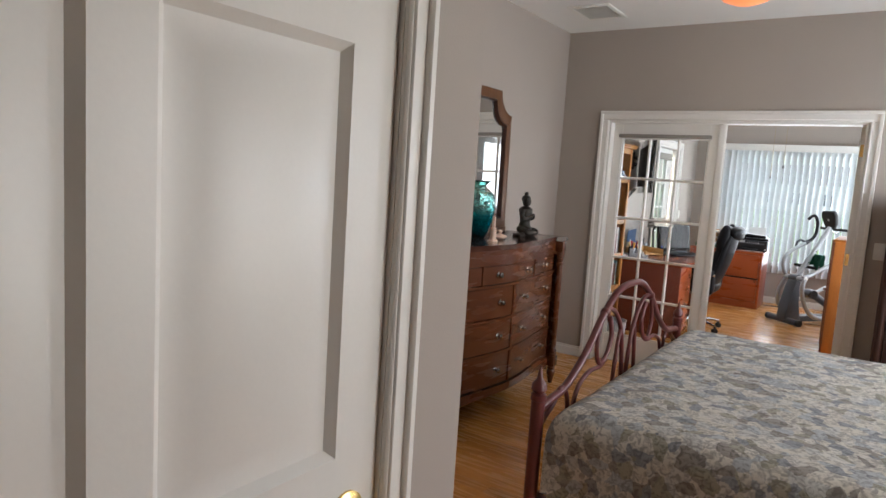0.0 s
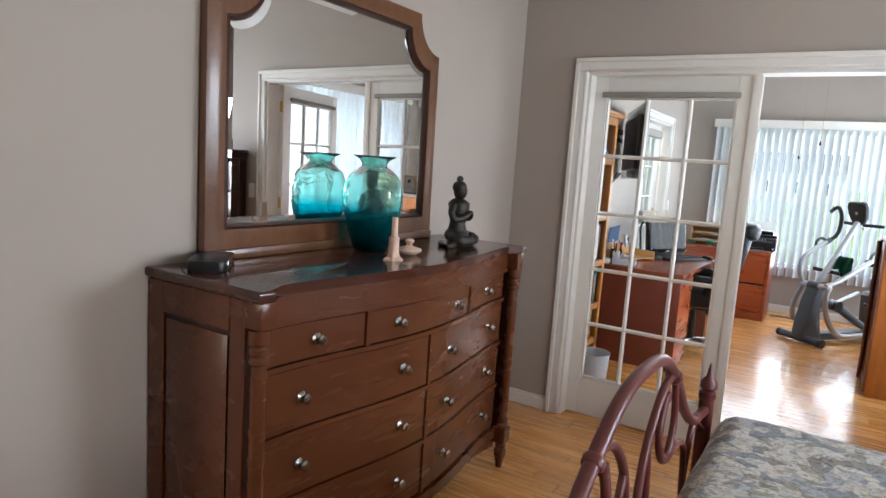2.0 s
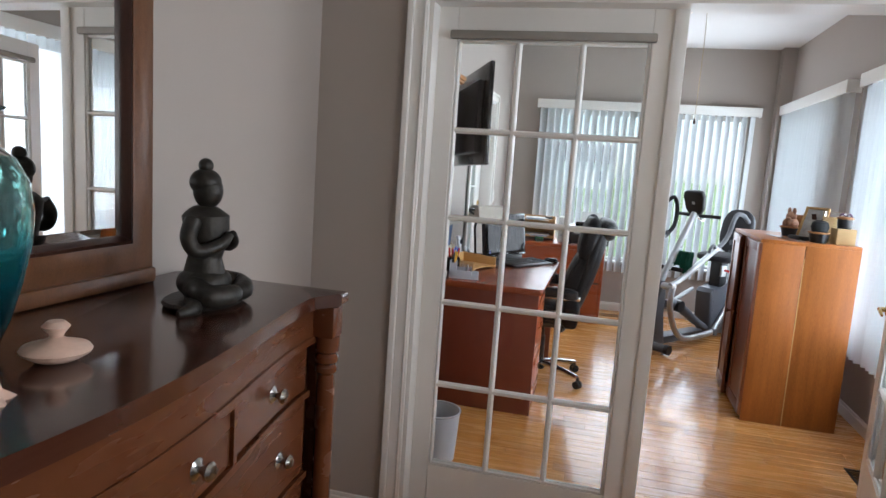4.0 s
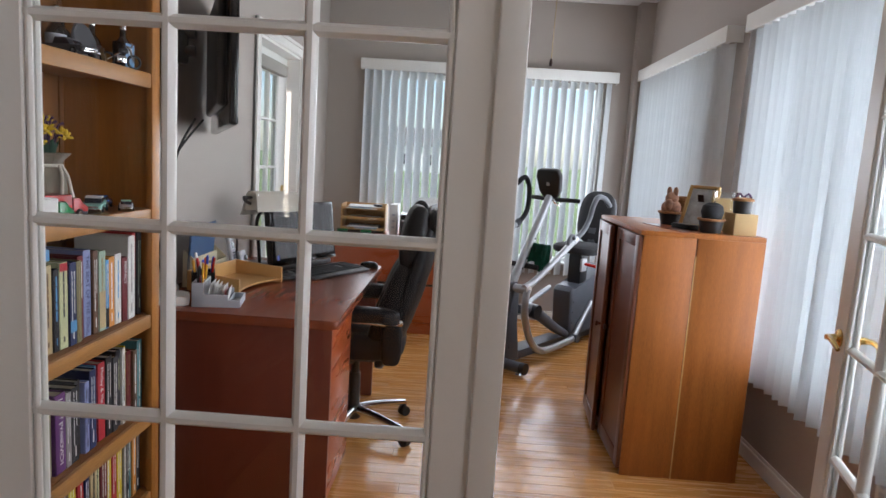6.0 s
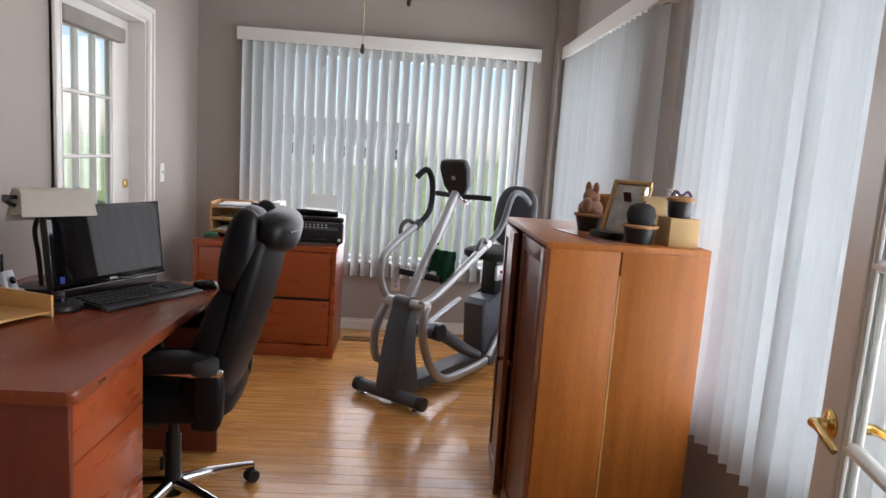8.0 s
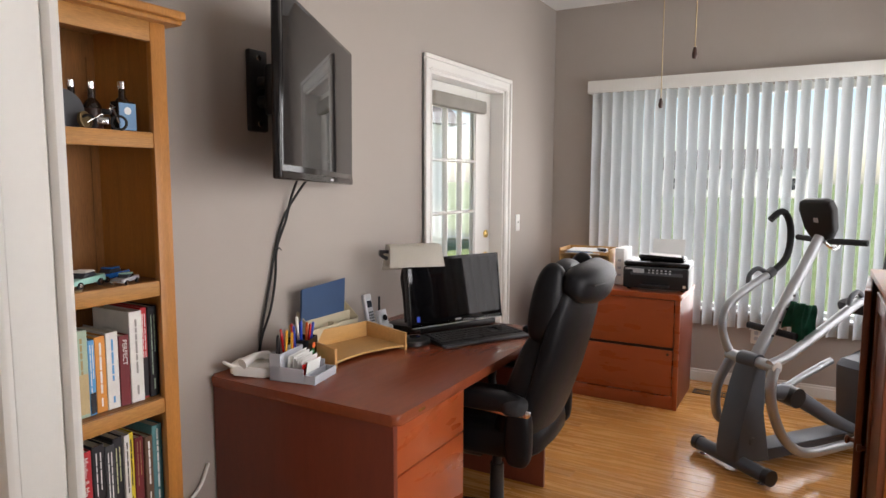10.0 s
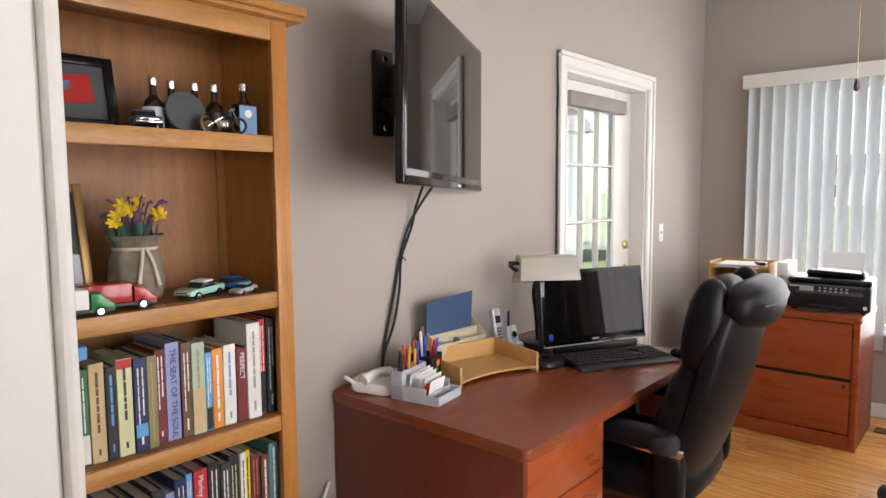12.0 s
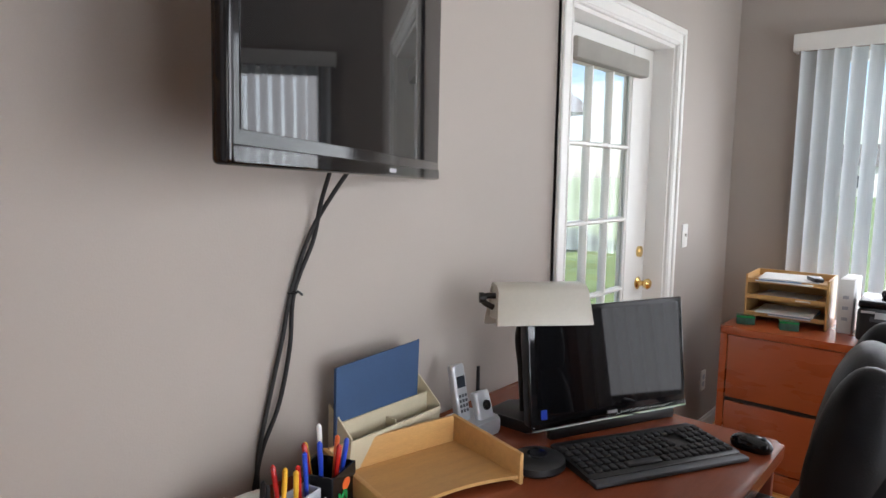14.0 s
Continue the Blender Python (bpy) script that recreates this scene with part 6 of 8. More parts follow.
def filing_cabinet():
    o = thing("filing_cabinet", "cherry two-drawer lateral filing cabinet", "filing cabinet", (FX0, FY0, 0))
    w, d = FX1 - FX0, FY1 - FY0
    part("top", PR(rounded(0, 0.0, w, d, 0.018), FZ - 0.034, FZ, None, 0.011, 3), M_CHERRY_FILE, o)
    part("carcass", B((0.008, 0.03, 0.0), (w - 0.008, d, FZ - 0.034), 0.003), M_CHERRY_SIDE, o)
    part("stile", B((0.004, 0.008, 0.0), (0.036, 0.03, FZ - 0.034), 0.003), M_CHERRY_FILE, o)
    part("stile", B((w - 0.036, 0.008, 0.0), (w - 0.004, 0.03, FZ - 0.034), 0.003), M_CHERRY_FILE, o)
    part("plinth", B((0.036, 0.012, 0.0), (w - 0.036, 0.03, 0.085), 0.002), M_CHERRY_FILE, o)
    for z0, z1 in ((0.092, 0.385), (0.405, 0.708)):
        part("drawer", B((0.04, 0.010, z0), (w - 0.04, 0.03, z1), 0.003), M_CHERRY_FILE, o)
    part("finger_pull", B((0.04, 0.018, 0.386), (w - 0.04, 0.03, 0.404)), M_BLACK, o)
    part("lock", L([(0.009, 0), (0.009, 0.004), (0, 0.005)], 14, pose(w - 0.07, 0.010, 0.36, 90, 0, 0)), M_DARKMETAL, o)


filing_cabinet()


def printer():
    o = thing("printer", "black multifunction printer with white paper loaded", "printer", (-1.40, 9.70, FZ), 3)
    part("body", B((-0.205, -0.13, 0.012), (0.205, 0.16, 0.15), 0.014, 3), M_BLACK, o)
    part("scanner_lid", B((-0.205, -0.11, 0.152), (0.205, 0.16, 0.185), 0.012, 3), M_GLOSSBLACK, o)
    part("document_feeder", B((-0.13, -0.02, 0.186), (0.16, 0.14, 0.222), 0.014, 3, pose(0, 0, 0, -5, 0, 0)), M_GLOSSBLACK, o)
    part("control_panel", B((-0.16, -0.142, 0.085), (0.17, -0.125, 0.14), 0.005, 2, pose(0, -0.0, 0.0, -6, 0, 0)), M_GREY, o)
    part("display", B((-0.14, -0.146, 0.1), (-0.07, -0.142, 0.128), 0.001, 1, pose(0, 0, 0, -6, 0, 0)), M_SILVERPL, o)
    for i in range(12):
        part("button", B((-0.045 + (i % 6) * 0.026, -0.146, 0.1 + (i // 6) * 0.016), (-0.033 + (i % 6) * 0.026, -0.142, 0.108 + (i // 6) * 0.016), 0, 1, pose(0, 0, 0, -6, 0, 0)), M_SILVERPL, o)
    part("output_tray", B((-0.09, -0.19, 0.03), (0.09, -0.12, 0.042), 0.004), M_BLACK, o)
    part("badge", B((-0.19, -0.1315, 0.135), (-0.14, -0.1298, 0.145)), M_SILVERPL, o)
    part("sticker", B((0.17, -0.1315, 0.03), (0.188, -0.1298, 0.048)), M_PAPER, o)
    for x in (-0.17, 0.17):
        for y in (-0.09, 0.12):
            part("foot", L([(0.014, 0), (0.014, 0.014), (0, 0.014)], 10, pose(x, y, 0)), M_RUBBER, o)
    pp = thing("paper", "white printer paper standing in the rear feeder", "paper", (-1.37, 9.70, FZ), 3)
    part("sheet", B((-0.105, 0.152, 0.19), (0.105, 0.154, 0.33), 0, 1, pose(0, 0.03, 0.02, -12, 0, 0)), M_PAPER, pp)
    part("sheet", B((-0.1, -0.07, 0.224), (0.1, 0.08, 0.226), 0, 1, pose(0, 0, 0, 0, 3, 8)), M_PAPER, pp)


printer()


def letter_trays():
    o = thing("letter_tray_stack", "three-tier pale wood letter trays with papers", "tray", (-1.915, 9.83, FZ), 2)
    for x in (-0.18, 0.17):
        part("side", B((x, -0.13, 0), (x + 0.01, 0.13, 0.235), 0.002), M_BEECH, o)
    part("back", B((-0.17, 0.12, 0), (0.17, 0.128, 0.235)), M_BEECH, o)
    rnd = random.Random(3)
    for k, z in enumerate((0.03, 0.115, 0.195)):
        part("shelf", B((-0.17, -0.13, z), (0.17, 0.12, z + 0.007)), M_BEECH, o)
        part("front_lip", B((-0.17, -0.13, z + 0.007), (0.17, -0.124, z + 0.022), 0.001), M_BEECH, o)
        for i in range(3 if k != 1 else 1):
            p = thing("paper", "loose sheets and magazines lying in the wood tray", "paper", (0, 0, 0), 0, "papers in the trays")
            p.matrix_world = pose(-1.915, 9.83, FZ + z + 0.008 + i * 0.007, 0, 0, 2 + rnd.uniform(-6, 6))
            part("sheet", B((-0.13, -0.15 + rnd.uniform(0, 0.03), 0), (0.12, 0.1, 0.006)), M_PAPER if i != 1 else M_SKYBLUE, p)
    for x in (-2.06, -1.87):
        b = thing("small_box", "small green painted box with gold pattern", "box", (x, 9.62, FZ), 18)
        part("body", B((-0.04, -0.028, 0), (0.04, 0.028, 0.032), 0.003), M_LEAF, b)
        part("lid", B((-0.042, -0.03, 0.032), (0.042, 0.03, 0.042), 0.003), M_GREEN, b)
    rm = thing("remote_control", "small black remote control on the wood trays", "remote control", (-1.80, 9.755, FZ + 0.224), 30)
    part("body", PR(rounded(-0.02, -0.055, 0.02, 0.055, 0.008), 0, 0.018, None, 0.004), M_BLACK, rm)
    bk = thing("binder", "white binder standing upright on the filing cabinet", "binder", (-1.665, 9.83, FZ), 0)
    part("spine", B((-0.03, -0.11, 0), (0.03, 0.11, 0.25), 0.003), M_PAPER, bk)
    for i in range(3):
        part("print_bar", B((-0.012, -0.1108, 0.06 + i * 0.05), (0.012, -0.1098, 0.075 + i * 0.05)), M_GREYPL, bk)


letter_trays()


# ---- storage cabinet ----
SX0, SX1, SY0, SY1, SZ = -0.328, 0.215, 7.33, 8.16, 1.135


def storage_cabinet():
    o = thing("storage_cabinet", "teak veneer cabinet with a door standing slightly ajar", "cabinet", (SX0, SY0, 0))
    w, d, h = SX1 - SX0, SY1 - SY0, SZ
    split = 0.244
    part("top", B((0.0, 0.0, h - 0.022), (w, d, h), 0.002), M_TEAK, o)
    part("side", B((0.012, 0.0, 0.0), (split, 0.02, h - 0.022), 0.0015), M_TEAK, o)
    part("side", B((split + 0.006, 0.0, 0.0), (w, 0.02, h - 0.022), 0.0015), M_TEAK, o)
    part("edge_strip", B((split + 0.0005, -0.002, 0.0), (split + 0.0055, 0.02, h - 0.1), 0), M_BEECH, o)
    part("side", B((0.012, d - 0.02, 0.0), (w, d, h - 0.022), 0.0015), M_TEAK, o)
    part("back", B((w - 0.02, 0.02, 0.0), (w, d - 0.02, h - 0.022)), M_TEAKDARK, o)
    part("bottom", B((0.02, 0.02, 0.04), (w - 0.02, d - 0.02, 0.06)), M_TEAK, o)

    def door(y0, y1, turn, hinge):
        m = pose(0.008, hinge, 0, 0, 0, turn) @ pose(0, -hinge, 0)
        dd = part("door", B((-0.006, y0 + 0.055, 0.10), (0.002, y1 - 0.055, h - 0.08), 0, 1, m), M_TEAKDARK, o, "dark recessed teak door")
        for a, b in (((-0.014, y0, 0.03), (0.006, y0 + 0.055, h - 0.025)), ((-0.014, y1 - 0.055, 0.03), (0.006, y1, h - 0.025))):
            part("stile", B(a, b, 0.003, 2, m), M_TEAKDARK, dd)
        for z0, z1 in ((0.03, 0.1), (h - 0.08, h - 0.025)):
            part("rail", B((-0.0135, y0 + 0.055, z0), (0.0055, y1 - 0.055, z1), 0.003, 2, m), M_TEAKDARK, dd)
        yk = y1 - 0.03 if hinge < 0.4 else y0 + 0.03
        part("pull", L([(0, 0), (0.008, 0), (0.007, 0.01), (0.014, 0.018), (0.012, 0.026), (0, 0.028)], 14, m @ pose(-0.014, yk, 0.6, 0, -90, 0)), M_TEAKDARK, dd)
    door(0.004, 0.413, 0, 0.0)
    door(0.417, d - 0.004, -4.5, d)


storage_cabinet()


def on_cabinet():
    def pot(bm, r0, r1, h):
        return lathe(bm, [(r0, 0), (r0, 0.002), (r1, h), (r1 - 0.006, h), (r0 - 0.006, 0.01), (0, 0.01)], 24)
    z = SZ
    o = thing("basket", "small dark basket holding a carved rabbit", "basket", (-0.075, 7.76, z))
    part("bowl", pot(bmesh.new(), 0.042, 0.056, 0.062), M_BLACK, o)
    part("rim", T([(0.056 * math.cos(a), 0.056 * math.sin(a), 0.062) for a in [i * math.pi / 6 for i in range(12)]], 0.006, 8, 3, True), M_WICKER, o)
    bm = bmesh.new()
    blob(bm, (0, 0, 0.085), (0.045, 0.05, 0.04), 2.1)
    blob(bm, (0.0, 0.0, 0.13), (0.032, 0.034, 0.034), 2.0)
    for s in (-1, 1):
        blob(bm, (0.0, s * 0.022, 0.165), (0.009, 0.016, 0.024), 2.0, 12, 8)
    blob(bm, (-0.035, -0.02, 0.10), (0.02, 0.022, 0.03), 2.0, 12, 8)
    r = part("rabbit_figure", bm, M_TERRA)
    r.matrix_world = pose(-0.075, 7.76, z, 0, 0, 25)
    tagged(r, "brown carved rabbit figure sitting in a dark basket", "figurine")
    o = thing("basket", "small dark basket holding a black apple ornament", "basket", (0.005, 7.43, z))
    part("bowl", pot(bmesh.new(), 0.044, 0.056, 0.06), M_BLACK, o)
    part("rim", T([(0.056 * math.cos(a), 0.056 * math.sin(a), 0.06) for a in [i * math.pi / 6 for i in range(12)]], 0.006, 8, 3, True), M_WICKER, o)
    a = thing("apple_ornament", "matte black apple ornament in a small basket", "ornament", (0.005, 7.43, z + 0.045))
    part("fruit", L([(0.0, 0.008), (0.02, 0.0), (0.042, 0.02), (0.05, 0.05), (0.042, 0.078), (0.022, 0.09), (0.008, 0.084), (0, 0.08)], 24), M_SOFTBLACK, a)
    part("stem", T([(0, 0, 0.078), (0.004, 0, 0.09), (0.009, 0, 0.098)], 0.003, 6), M_DARKWOOD, a)
    bx = thing("gift_box", "plain kraft cardboard box on the cabinet", "box", (0.135, 7.43, z), 4)
    part("carton", B((-0.052, -0.05, 0), (0.052, 0.05, 0.095), 0.002), M_KRAFT, bx)
    t = thing("candle_jar", "black jar with ribbon on the kraft box", "jar", (0.135, 7.43, z + 0.095), 0)
    part("jar", L([(0.036, 0), (0.038, 0.004), (0.042, 0.05), (0.04, 0.056), (0, 0.056)], 20), M_BLACK, t)
    part("lid", L([(0.046, 0.056), (0.046, 0.066), (0.03, 0.072), (0, 0.073)], 20), M_WICKER, t)
    part("ribbon", T([(-0.035, 0, 0.072), (-0.02, 0, 0.088), (0, 0, 0.074), (0.02, 0, 0.088), (0.035, 0, 0.072)], 0.005, 6), M_PURPLE, t)
    ab = thing("display_box", "clear acrylic box behind the kraft box", "box", (0.12, 7.60, z), 0)
    part("case", B((-0.055, -0.05, 0), (0.055, 0.05, 0.185), 0.002), M_ACRYLIC, ab)
    part("insert", B((-0.045, 0.0, 0.004), (0.045, 0.035, 0.15), 0.002), M_KRAFT, ab)
    f = thing("photo_frame", "gilt photo frame leaning back on its stand", "photo frame", (-0.005, 7.62, z), -44)
    m = pose(0, 0, 0.002, -24, 0, 0)
    for a_, b_ in (((-0.075, -0.008, 0), (-0.058, 0.008, 0.22)), ((0.058, -0.008, 0), (0.075, 0.008, 0.22)), ((-0.058, -0.008, 0), (0.058, 0.008, 0.017)), ((-0.058, -0.008, 0.203), (0.058, 0.008, 0.22))):
        part("moulding", B(a_, b_, 0.004, 2, m), M_GOLDFRAME, f)
    part("picture", B((-0.058, -0.001, 0.017), (0.058, 0.004, 0.203), 0, 1, m), M_PICTURE, f, "glossy picture coloured grey for its glass reflection")
    part("strut", B((-0.015, 0.004, 0.0), (0.015, 0.008, 0.17), 0.001, 1, pose(0, 0.10, 0.002, 22, 0, 0)), M_DARKWOOD, f)
    b2 = thing("wicker_basket", "round brown wicker basket behind the photo frame", "basket", (0.02, 7.83, z))
    bm = L([(0.06, 0), (0.07, 0.01), (0.082, 0.08), (0.085, 0.13), (0.08, 0.14), (0.076, 0.13), (0.06, 0.02), (0, 0.015)], 32)
    part("weave", bm, M_WICKER, b2)
    for k in range(9):
        part("strand", T([((0.0715 + 0.0015 * k) * math.cos(q), (0.0715 + 0.0015 * k) * math.sin(q), 0.012 + 0.014 * k) for q in [i * math.pi / 8 for i in range(16)]], 0.0035, 6, 2, True), M_WICKER, b2)
    dk = thing("wallet", "flat black leather case lying on the cabinet", "case", (-0.075, 7.53, z), 20)
    part("case", PR(rounded(-0.035, -0.06, 0.035, 0.06, 0.012), 0.0, 0.025, None, 0.006), M_LEATHER, dk)
    sh = thing("folder", "thin dark sheet lying across the cabinet top", "folder", (-0.13, 7.55, z), 0)
    part("sheet", B((-0.05, -0.19, 0.0), (0.03, 0.19, 0.003), 0, 1, pose(0, 0, 0.0, 0, 0, 12)), M_TEAKDARK, sh)


on_cabinet()


# ---- elliptical trainer ----
def elliptical():
    o = thing("elliptical_trainer", "silver and dark grey recumbent elliptical exercise machine", "exercise machine", (-0.82, 8.775, 0), 51.5)
    # local x runs from the front bar to the seat, local -y is the near side
    M = Matrix.Diagonal((1, -1, 1, 1))

    def P(*pts):
        return [M @ Vector(p) for p in pts]
    fb = part("front_bar", T(P((0, -0.215, 0.052), (0, 0.215, 0.052)), 0.036, 18, 1), M_GUNMETAL, o)
    for q in (-1, 1):
        part("end_cap", T(P((0, q * 0.21, 0.052), (0, q * 0.245, 0.052)), 0.040, 18, 1), M_BLACK, fb)
        part("leveling_foot", L([(0.02, 0), (0.02, 0.006), (0.007, 0.008), (0.007, 0.03)], 12, pose(0, q * 0.19, 0)), M_CHROME, fb)
    turn = Matrix(((1, 0, 0, 0), (0, 0, 1, 0), (0, 1, 0, 0), (0, 0, 0, 1)))
    sh = part("shroud", PR([(-0.045, 0.06), (0.20, 0.035), (0.185, 0.075), (0.14, 0.13), (0.125, 0.3), (0.138, 0.52), (0.12, 0.555), (0.065, 0.555), (0.03, 0.42), (-0.02, 0.22), (-0.045, 0.12)], -0.07, 0.07, turn, 0.02, 3), M_GUNMETAL, o)
    part("side_badge", L([(0.022, 0), (0.020, 0.003), (0, 0.004)], 18, pose(0.06, -0.07, 0.16, 90, 0, 0)), M_GREY, sh)
    part("base_beam", B((0.12, -0.05, 0.03), (1.42, 0.05, 0.09), 0.012), M_GREY, o)
    part("beam_cover", B((0.18, -0.065, 0.088), (0.80, 0.065, 0.104), 0.006), M_GUNMETAL, o)
    rb = part("rear_bar", T(P((1.42, -0.24, 0.045), (1.42, 0.24, 0.045)), 0.033, 16, 1), M_GUNMETAL, o)
    for q in (-1, 1):
        part("leveling_foot", L([(0.02, 0), (0.02, 0.006), (0.007, 0.008), (0.007, 0.03)], 12, pose(1.42, q * 0.2, 0)), M_CHROME, rb)
    part("mast", T(P((0.10, 0, 0.53), (0.31, 0, 0.84), (0.53, 0, 1.17)), [0.032, 0.030, 0.028], 14, 4), M_SILVER, o)
    for k in range(4):
        part("pin_hole", L([(0.007, 0), (0.007, 0.004), (0, 0.004)], 10, pose(0.20 + 0.045 * k, -0.03, 0.68 + 0.066 * k, 90, 0, 0)), M_BLACK, o)
    cm = pose(0.525, 0, 1.262, 0, -19, 0) @ pose(0, 0, 0, 0, 90, 0)
    con = part("console", PR([(-0.115, -0.06), (-0.105, -0.085), (-0.06, -0.1), (0.05, -0.085), (0.10, -0.055), (0.115, 0.0), (0.10, 0.055), (0.05, 0.085), (-0.06, 0.1), (-0.105, 0.085), (-0.115, 0.06)], -0.03, 0.022, cm, 0.014, 3), M_BLACK, o)
    part("display", PR(rounded(-0.085, -0.07, 0.03, 0.07, 0.02), 0.022, 0.025, cm), M_SCREEN, con)
    part("badge", B((-0.02, -0.012, -0.034), (0.004, 0.012, -0.0305), 0, 1, cm), M_SILVERPL, con)
    for q in (-1, 1):
        part("console_bar", T(P((0.55, q * 0.03, 1.15), (0.58, q * 0.10, 1.152), (0.615, q * 0.20, 1.152)), 0.016, 12), M_SOFTBLACK, con)
    part("ring", T(P((0.52, 0.03, 1.15), (0.55, 0.06, 1.115), (0.59, 0.06, 1.12), (0.60, 0.05, 1.15)), 0.009, 8, 4), M_CHROME, o)
    pg = part("foot_peg", T(P((0.235, -0.155, 0.697), (0.255, 0.12, 0.69)), 0.018, 12, 1), M_SOFTBLACK, o)
    part("pivot_axle", T(P((0.10, -0.15, 0.552), (0.085, 0.165, 0.562)), 0.030, 16, 1), M_SILVER, o)
    part("axle_cap", L([(0.03, 0), (0.03, 0.006), (0.012, 0.01), (0, 0.01)], 18, pose(0.085, -0.165, 0.562, 90, 0, 0)), M_WHITEPL, o)
    part("axle_collar", T(P((0.095, -0.055, 0.555), (0.095, 0.055, 0.557)), 0.042, 16, 1), M_GUNMETAL, o)
    # swing arms: the far one with its hooked grip, the near one reaching to the seat
    part("swing_arm", T(P((0.10, -0.13, 0.55), (0.07, -0.155, 0.64), (0.06, -0.16, 0.735), (0.12, -0.16, 0.835), (0.36, -0.15, 0.967)), 0.022, 14), M_SILVER, o)
    g = part("grip", T(P((0.35, -0.15, 0.96), (0.45, -0.15, 1.02), (0.505, -0.16, 1.09), (0.515, -0.165, 1.2), (0.49, -0.172, 1.275), (0.45, -0.18, 1.296), (0.40, -0.2, 1.25)), 0.018, 12), M_SOFTBLACK, o)
    part("collar", T(P((0.345, -0.15, 0.958), (0.385, -0.15, 0.98)), 0.027, 12, 1), M_GREY, g)
    part("pulse_grip", T(P((0.35, -0.15, 0.965), (0.30, -0.17, 0.995), (0.255, -0.18, 0.965), (0.245, -0.18, 0.915)), 0.013, 10), M_GREY, g)
    part("swing_arm", T(P((0.06, 0.145, 0.575), (0.16, 0.15, 0.605), (0.30, 0.15, 0.668), (0.51, 0.15, 0.775), (0.68, 0.15, 0.862)), 0.024, 14), M_SILVER, o)
    g = part("grip", T(P((0.67, 0.15, 0.858), (0.80, 0.15, 0.925), (0.88, 0.15, 1.01), (0.925, 0.15, 1.11), (0.99, 0.15, 1.175), (1.08, 0.16, 1.165), (1.16, 0.17, 1.107)), 0.020, 12), M_GREY, o)
    part("collar", T(P((0.655, 0.15, 0.85), (0.70, 0.15, 0.874)), 0.028, 12, 1), M_SILVERPL, g)
    part("pulse_grip", T(P((0.67, 0.155, 0.865), (0.61, 0.17, 0.905), (0.55, 0.18, 0.885), (0.53, 0.18, 0.84)), 0.013, 10), M_GREY, g)
    part("pedal_arm", T(P((0.085, 0.155, 0.56), (0.05, 0.168, 0.46), (0.075, 0.17, 0.34), (0.16, 0.17, 0.195), (0.30, 0.17, 0.105), (0.53, 0.17, 0.10), (0.77, 0.17, 0.115)), 0.025, 14), M_SILVER, o)
    part("pedal_arm", T(P((0.10, -0.135, 0.53), (0.05, -0.16, 0.40), (0.045, -0.165, 0.28), (0.10, -0.17, 0.19), (0.28, -0.17, 0.23), (0.52, -0.16, 0.31)), 0.025, 14), M_SILVER, o)
    part("link_arm", T(P((0.77, 0.165, 0.115), (0.90, 0.15, 0.22), (1.06, 0.14, 0.35)), 0.022, 12), M_SILVER, o)
    part("link_arm", T(P((0.52, -0.155, 0.31), (0.68, -0.12, 0.40), (0.80, -0.09, 0.46)), 0.020, 12), M_SILVER, o)
    part("arm_cap", T(P((0.77, 0.14, 0.115), (0.77, 0.205, 0.115)), 0.030, 14, 1), M_GREY, o)
    fp = part("foot_pedal", T(P((0.16, 0.05, 0.40), (0.28, 0.08, 0.385), (0.42, 0.09, 0.31), (0.58, 0.10, 0.215), (0.74, 0.11, 0.14)), [0.03, 0.045, 0.04, 0.036, 0.028], 14), M_GUNMETAL, o)
    part("pedal_hub", T(P((0.28, 0.04, 0.38), (0.28, 0.135, 0.375)), 0.052, 18, 1), M_BLACK, fp)
    part("foot_pedal", T(P((0.18, -0.05, 0.36), (0.34, -0.08, 0.34), (0.52, -0.1, 0.30)), [0.03, 0.036, 0.03], 14), M_GUNMETAL, o)
    mc_ = part("motor_cover", PR([(0.78, 0.16), (0.755, 0.46), (0.79, 0.495), (0.98, 0.505), (1.28, 0.63), (1.34, 0.58), (1.36, 0.12), (0.82, 0.10)], -0.125, 0.04, turn, 0.022, 3), M_GUNMETAL, o)
    for z in (0.22, 0.30, 0.38):
        part("screw", L([(0.007, 0), (0.007, 0.003), (0, 0.004)], 10, pose(0.80, -0.125, z, 90, 0, 0)), M_BLACK, mc_)
    part("seat_post", B((0.93, -0.09, 0.48), (1.04, 0.02, 0.73), 0.008), M_BLACK, o)
    part("seat_clamp", B((0.91, -0.11, 0.60), (0.99, -0.09, 0.70), 0.006), M_SILVERPL, o)
    part("seat_lever", T(P((0.95, 0.10, 0.66), (1.02, 0.22, 0.635)), 0.011, 8, 1), M_RED, o)
    part("seat", blob(bmesh.new(), (1.04, -0.02, 0.765), (0.2, 0.19, 0.042), 3.5), M_SOFTBLACK, o)
    bk_ = part("backrest", blob(bmesh.new(), (0, 0, 0), (0.045, 0.155, 0.215), 2.8, 24, 16, pose(1.265, -0.01, 1.0, 0, 11, 0)), M_SOFTBLACK, o)
    part("back_shell", blob(bmesh.new(), (0.032, 0, 0), (0.03, 0.15, 0.205), 3.0, 22, 14, pose(1.265, -0.01, 1.0, 0, 11, 0)), M_GUNMETAL, bk_)
    part("back_post", B((1.20, -0.05, 0.70), (1.25, 0.02, 0.92), 0.008, 2), M_GREY, o)
    t = thing("towel", "dark green towel hanging on the exercise machine", "towel", (-0.555, 8.965, 0.83), 50)
    bm = bmesh.new()
    n = 16
    rows = []
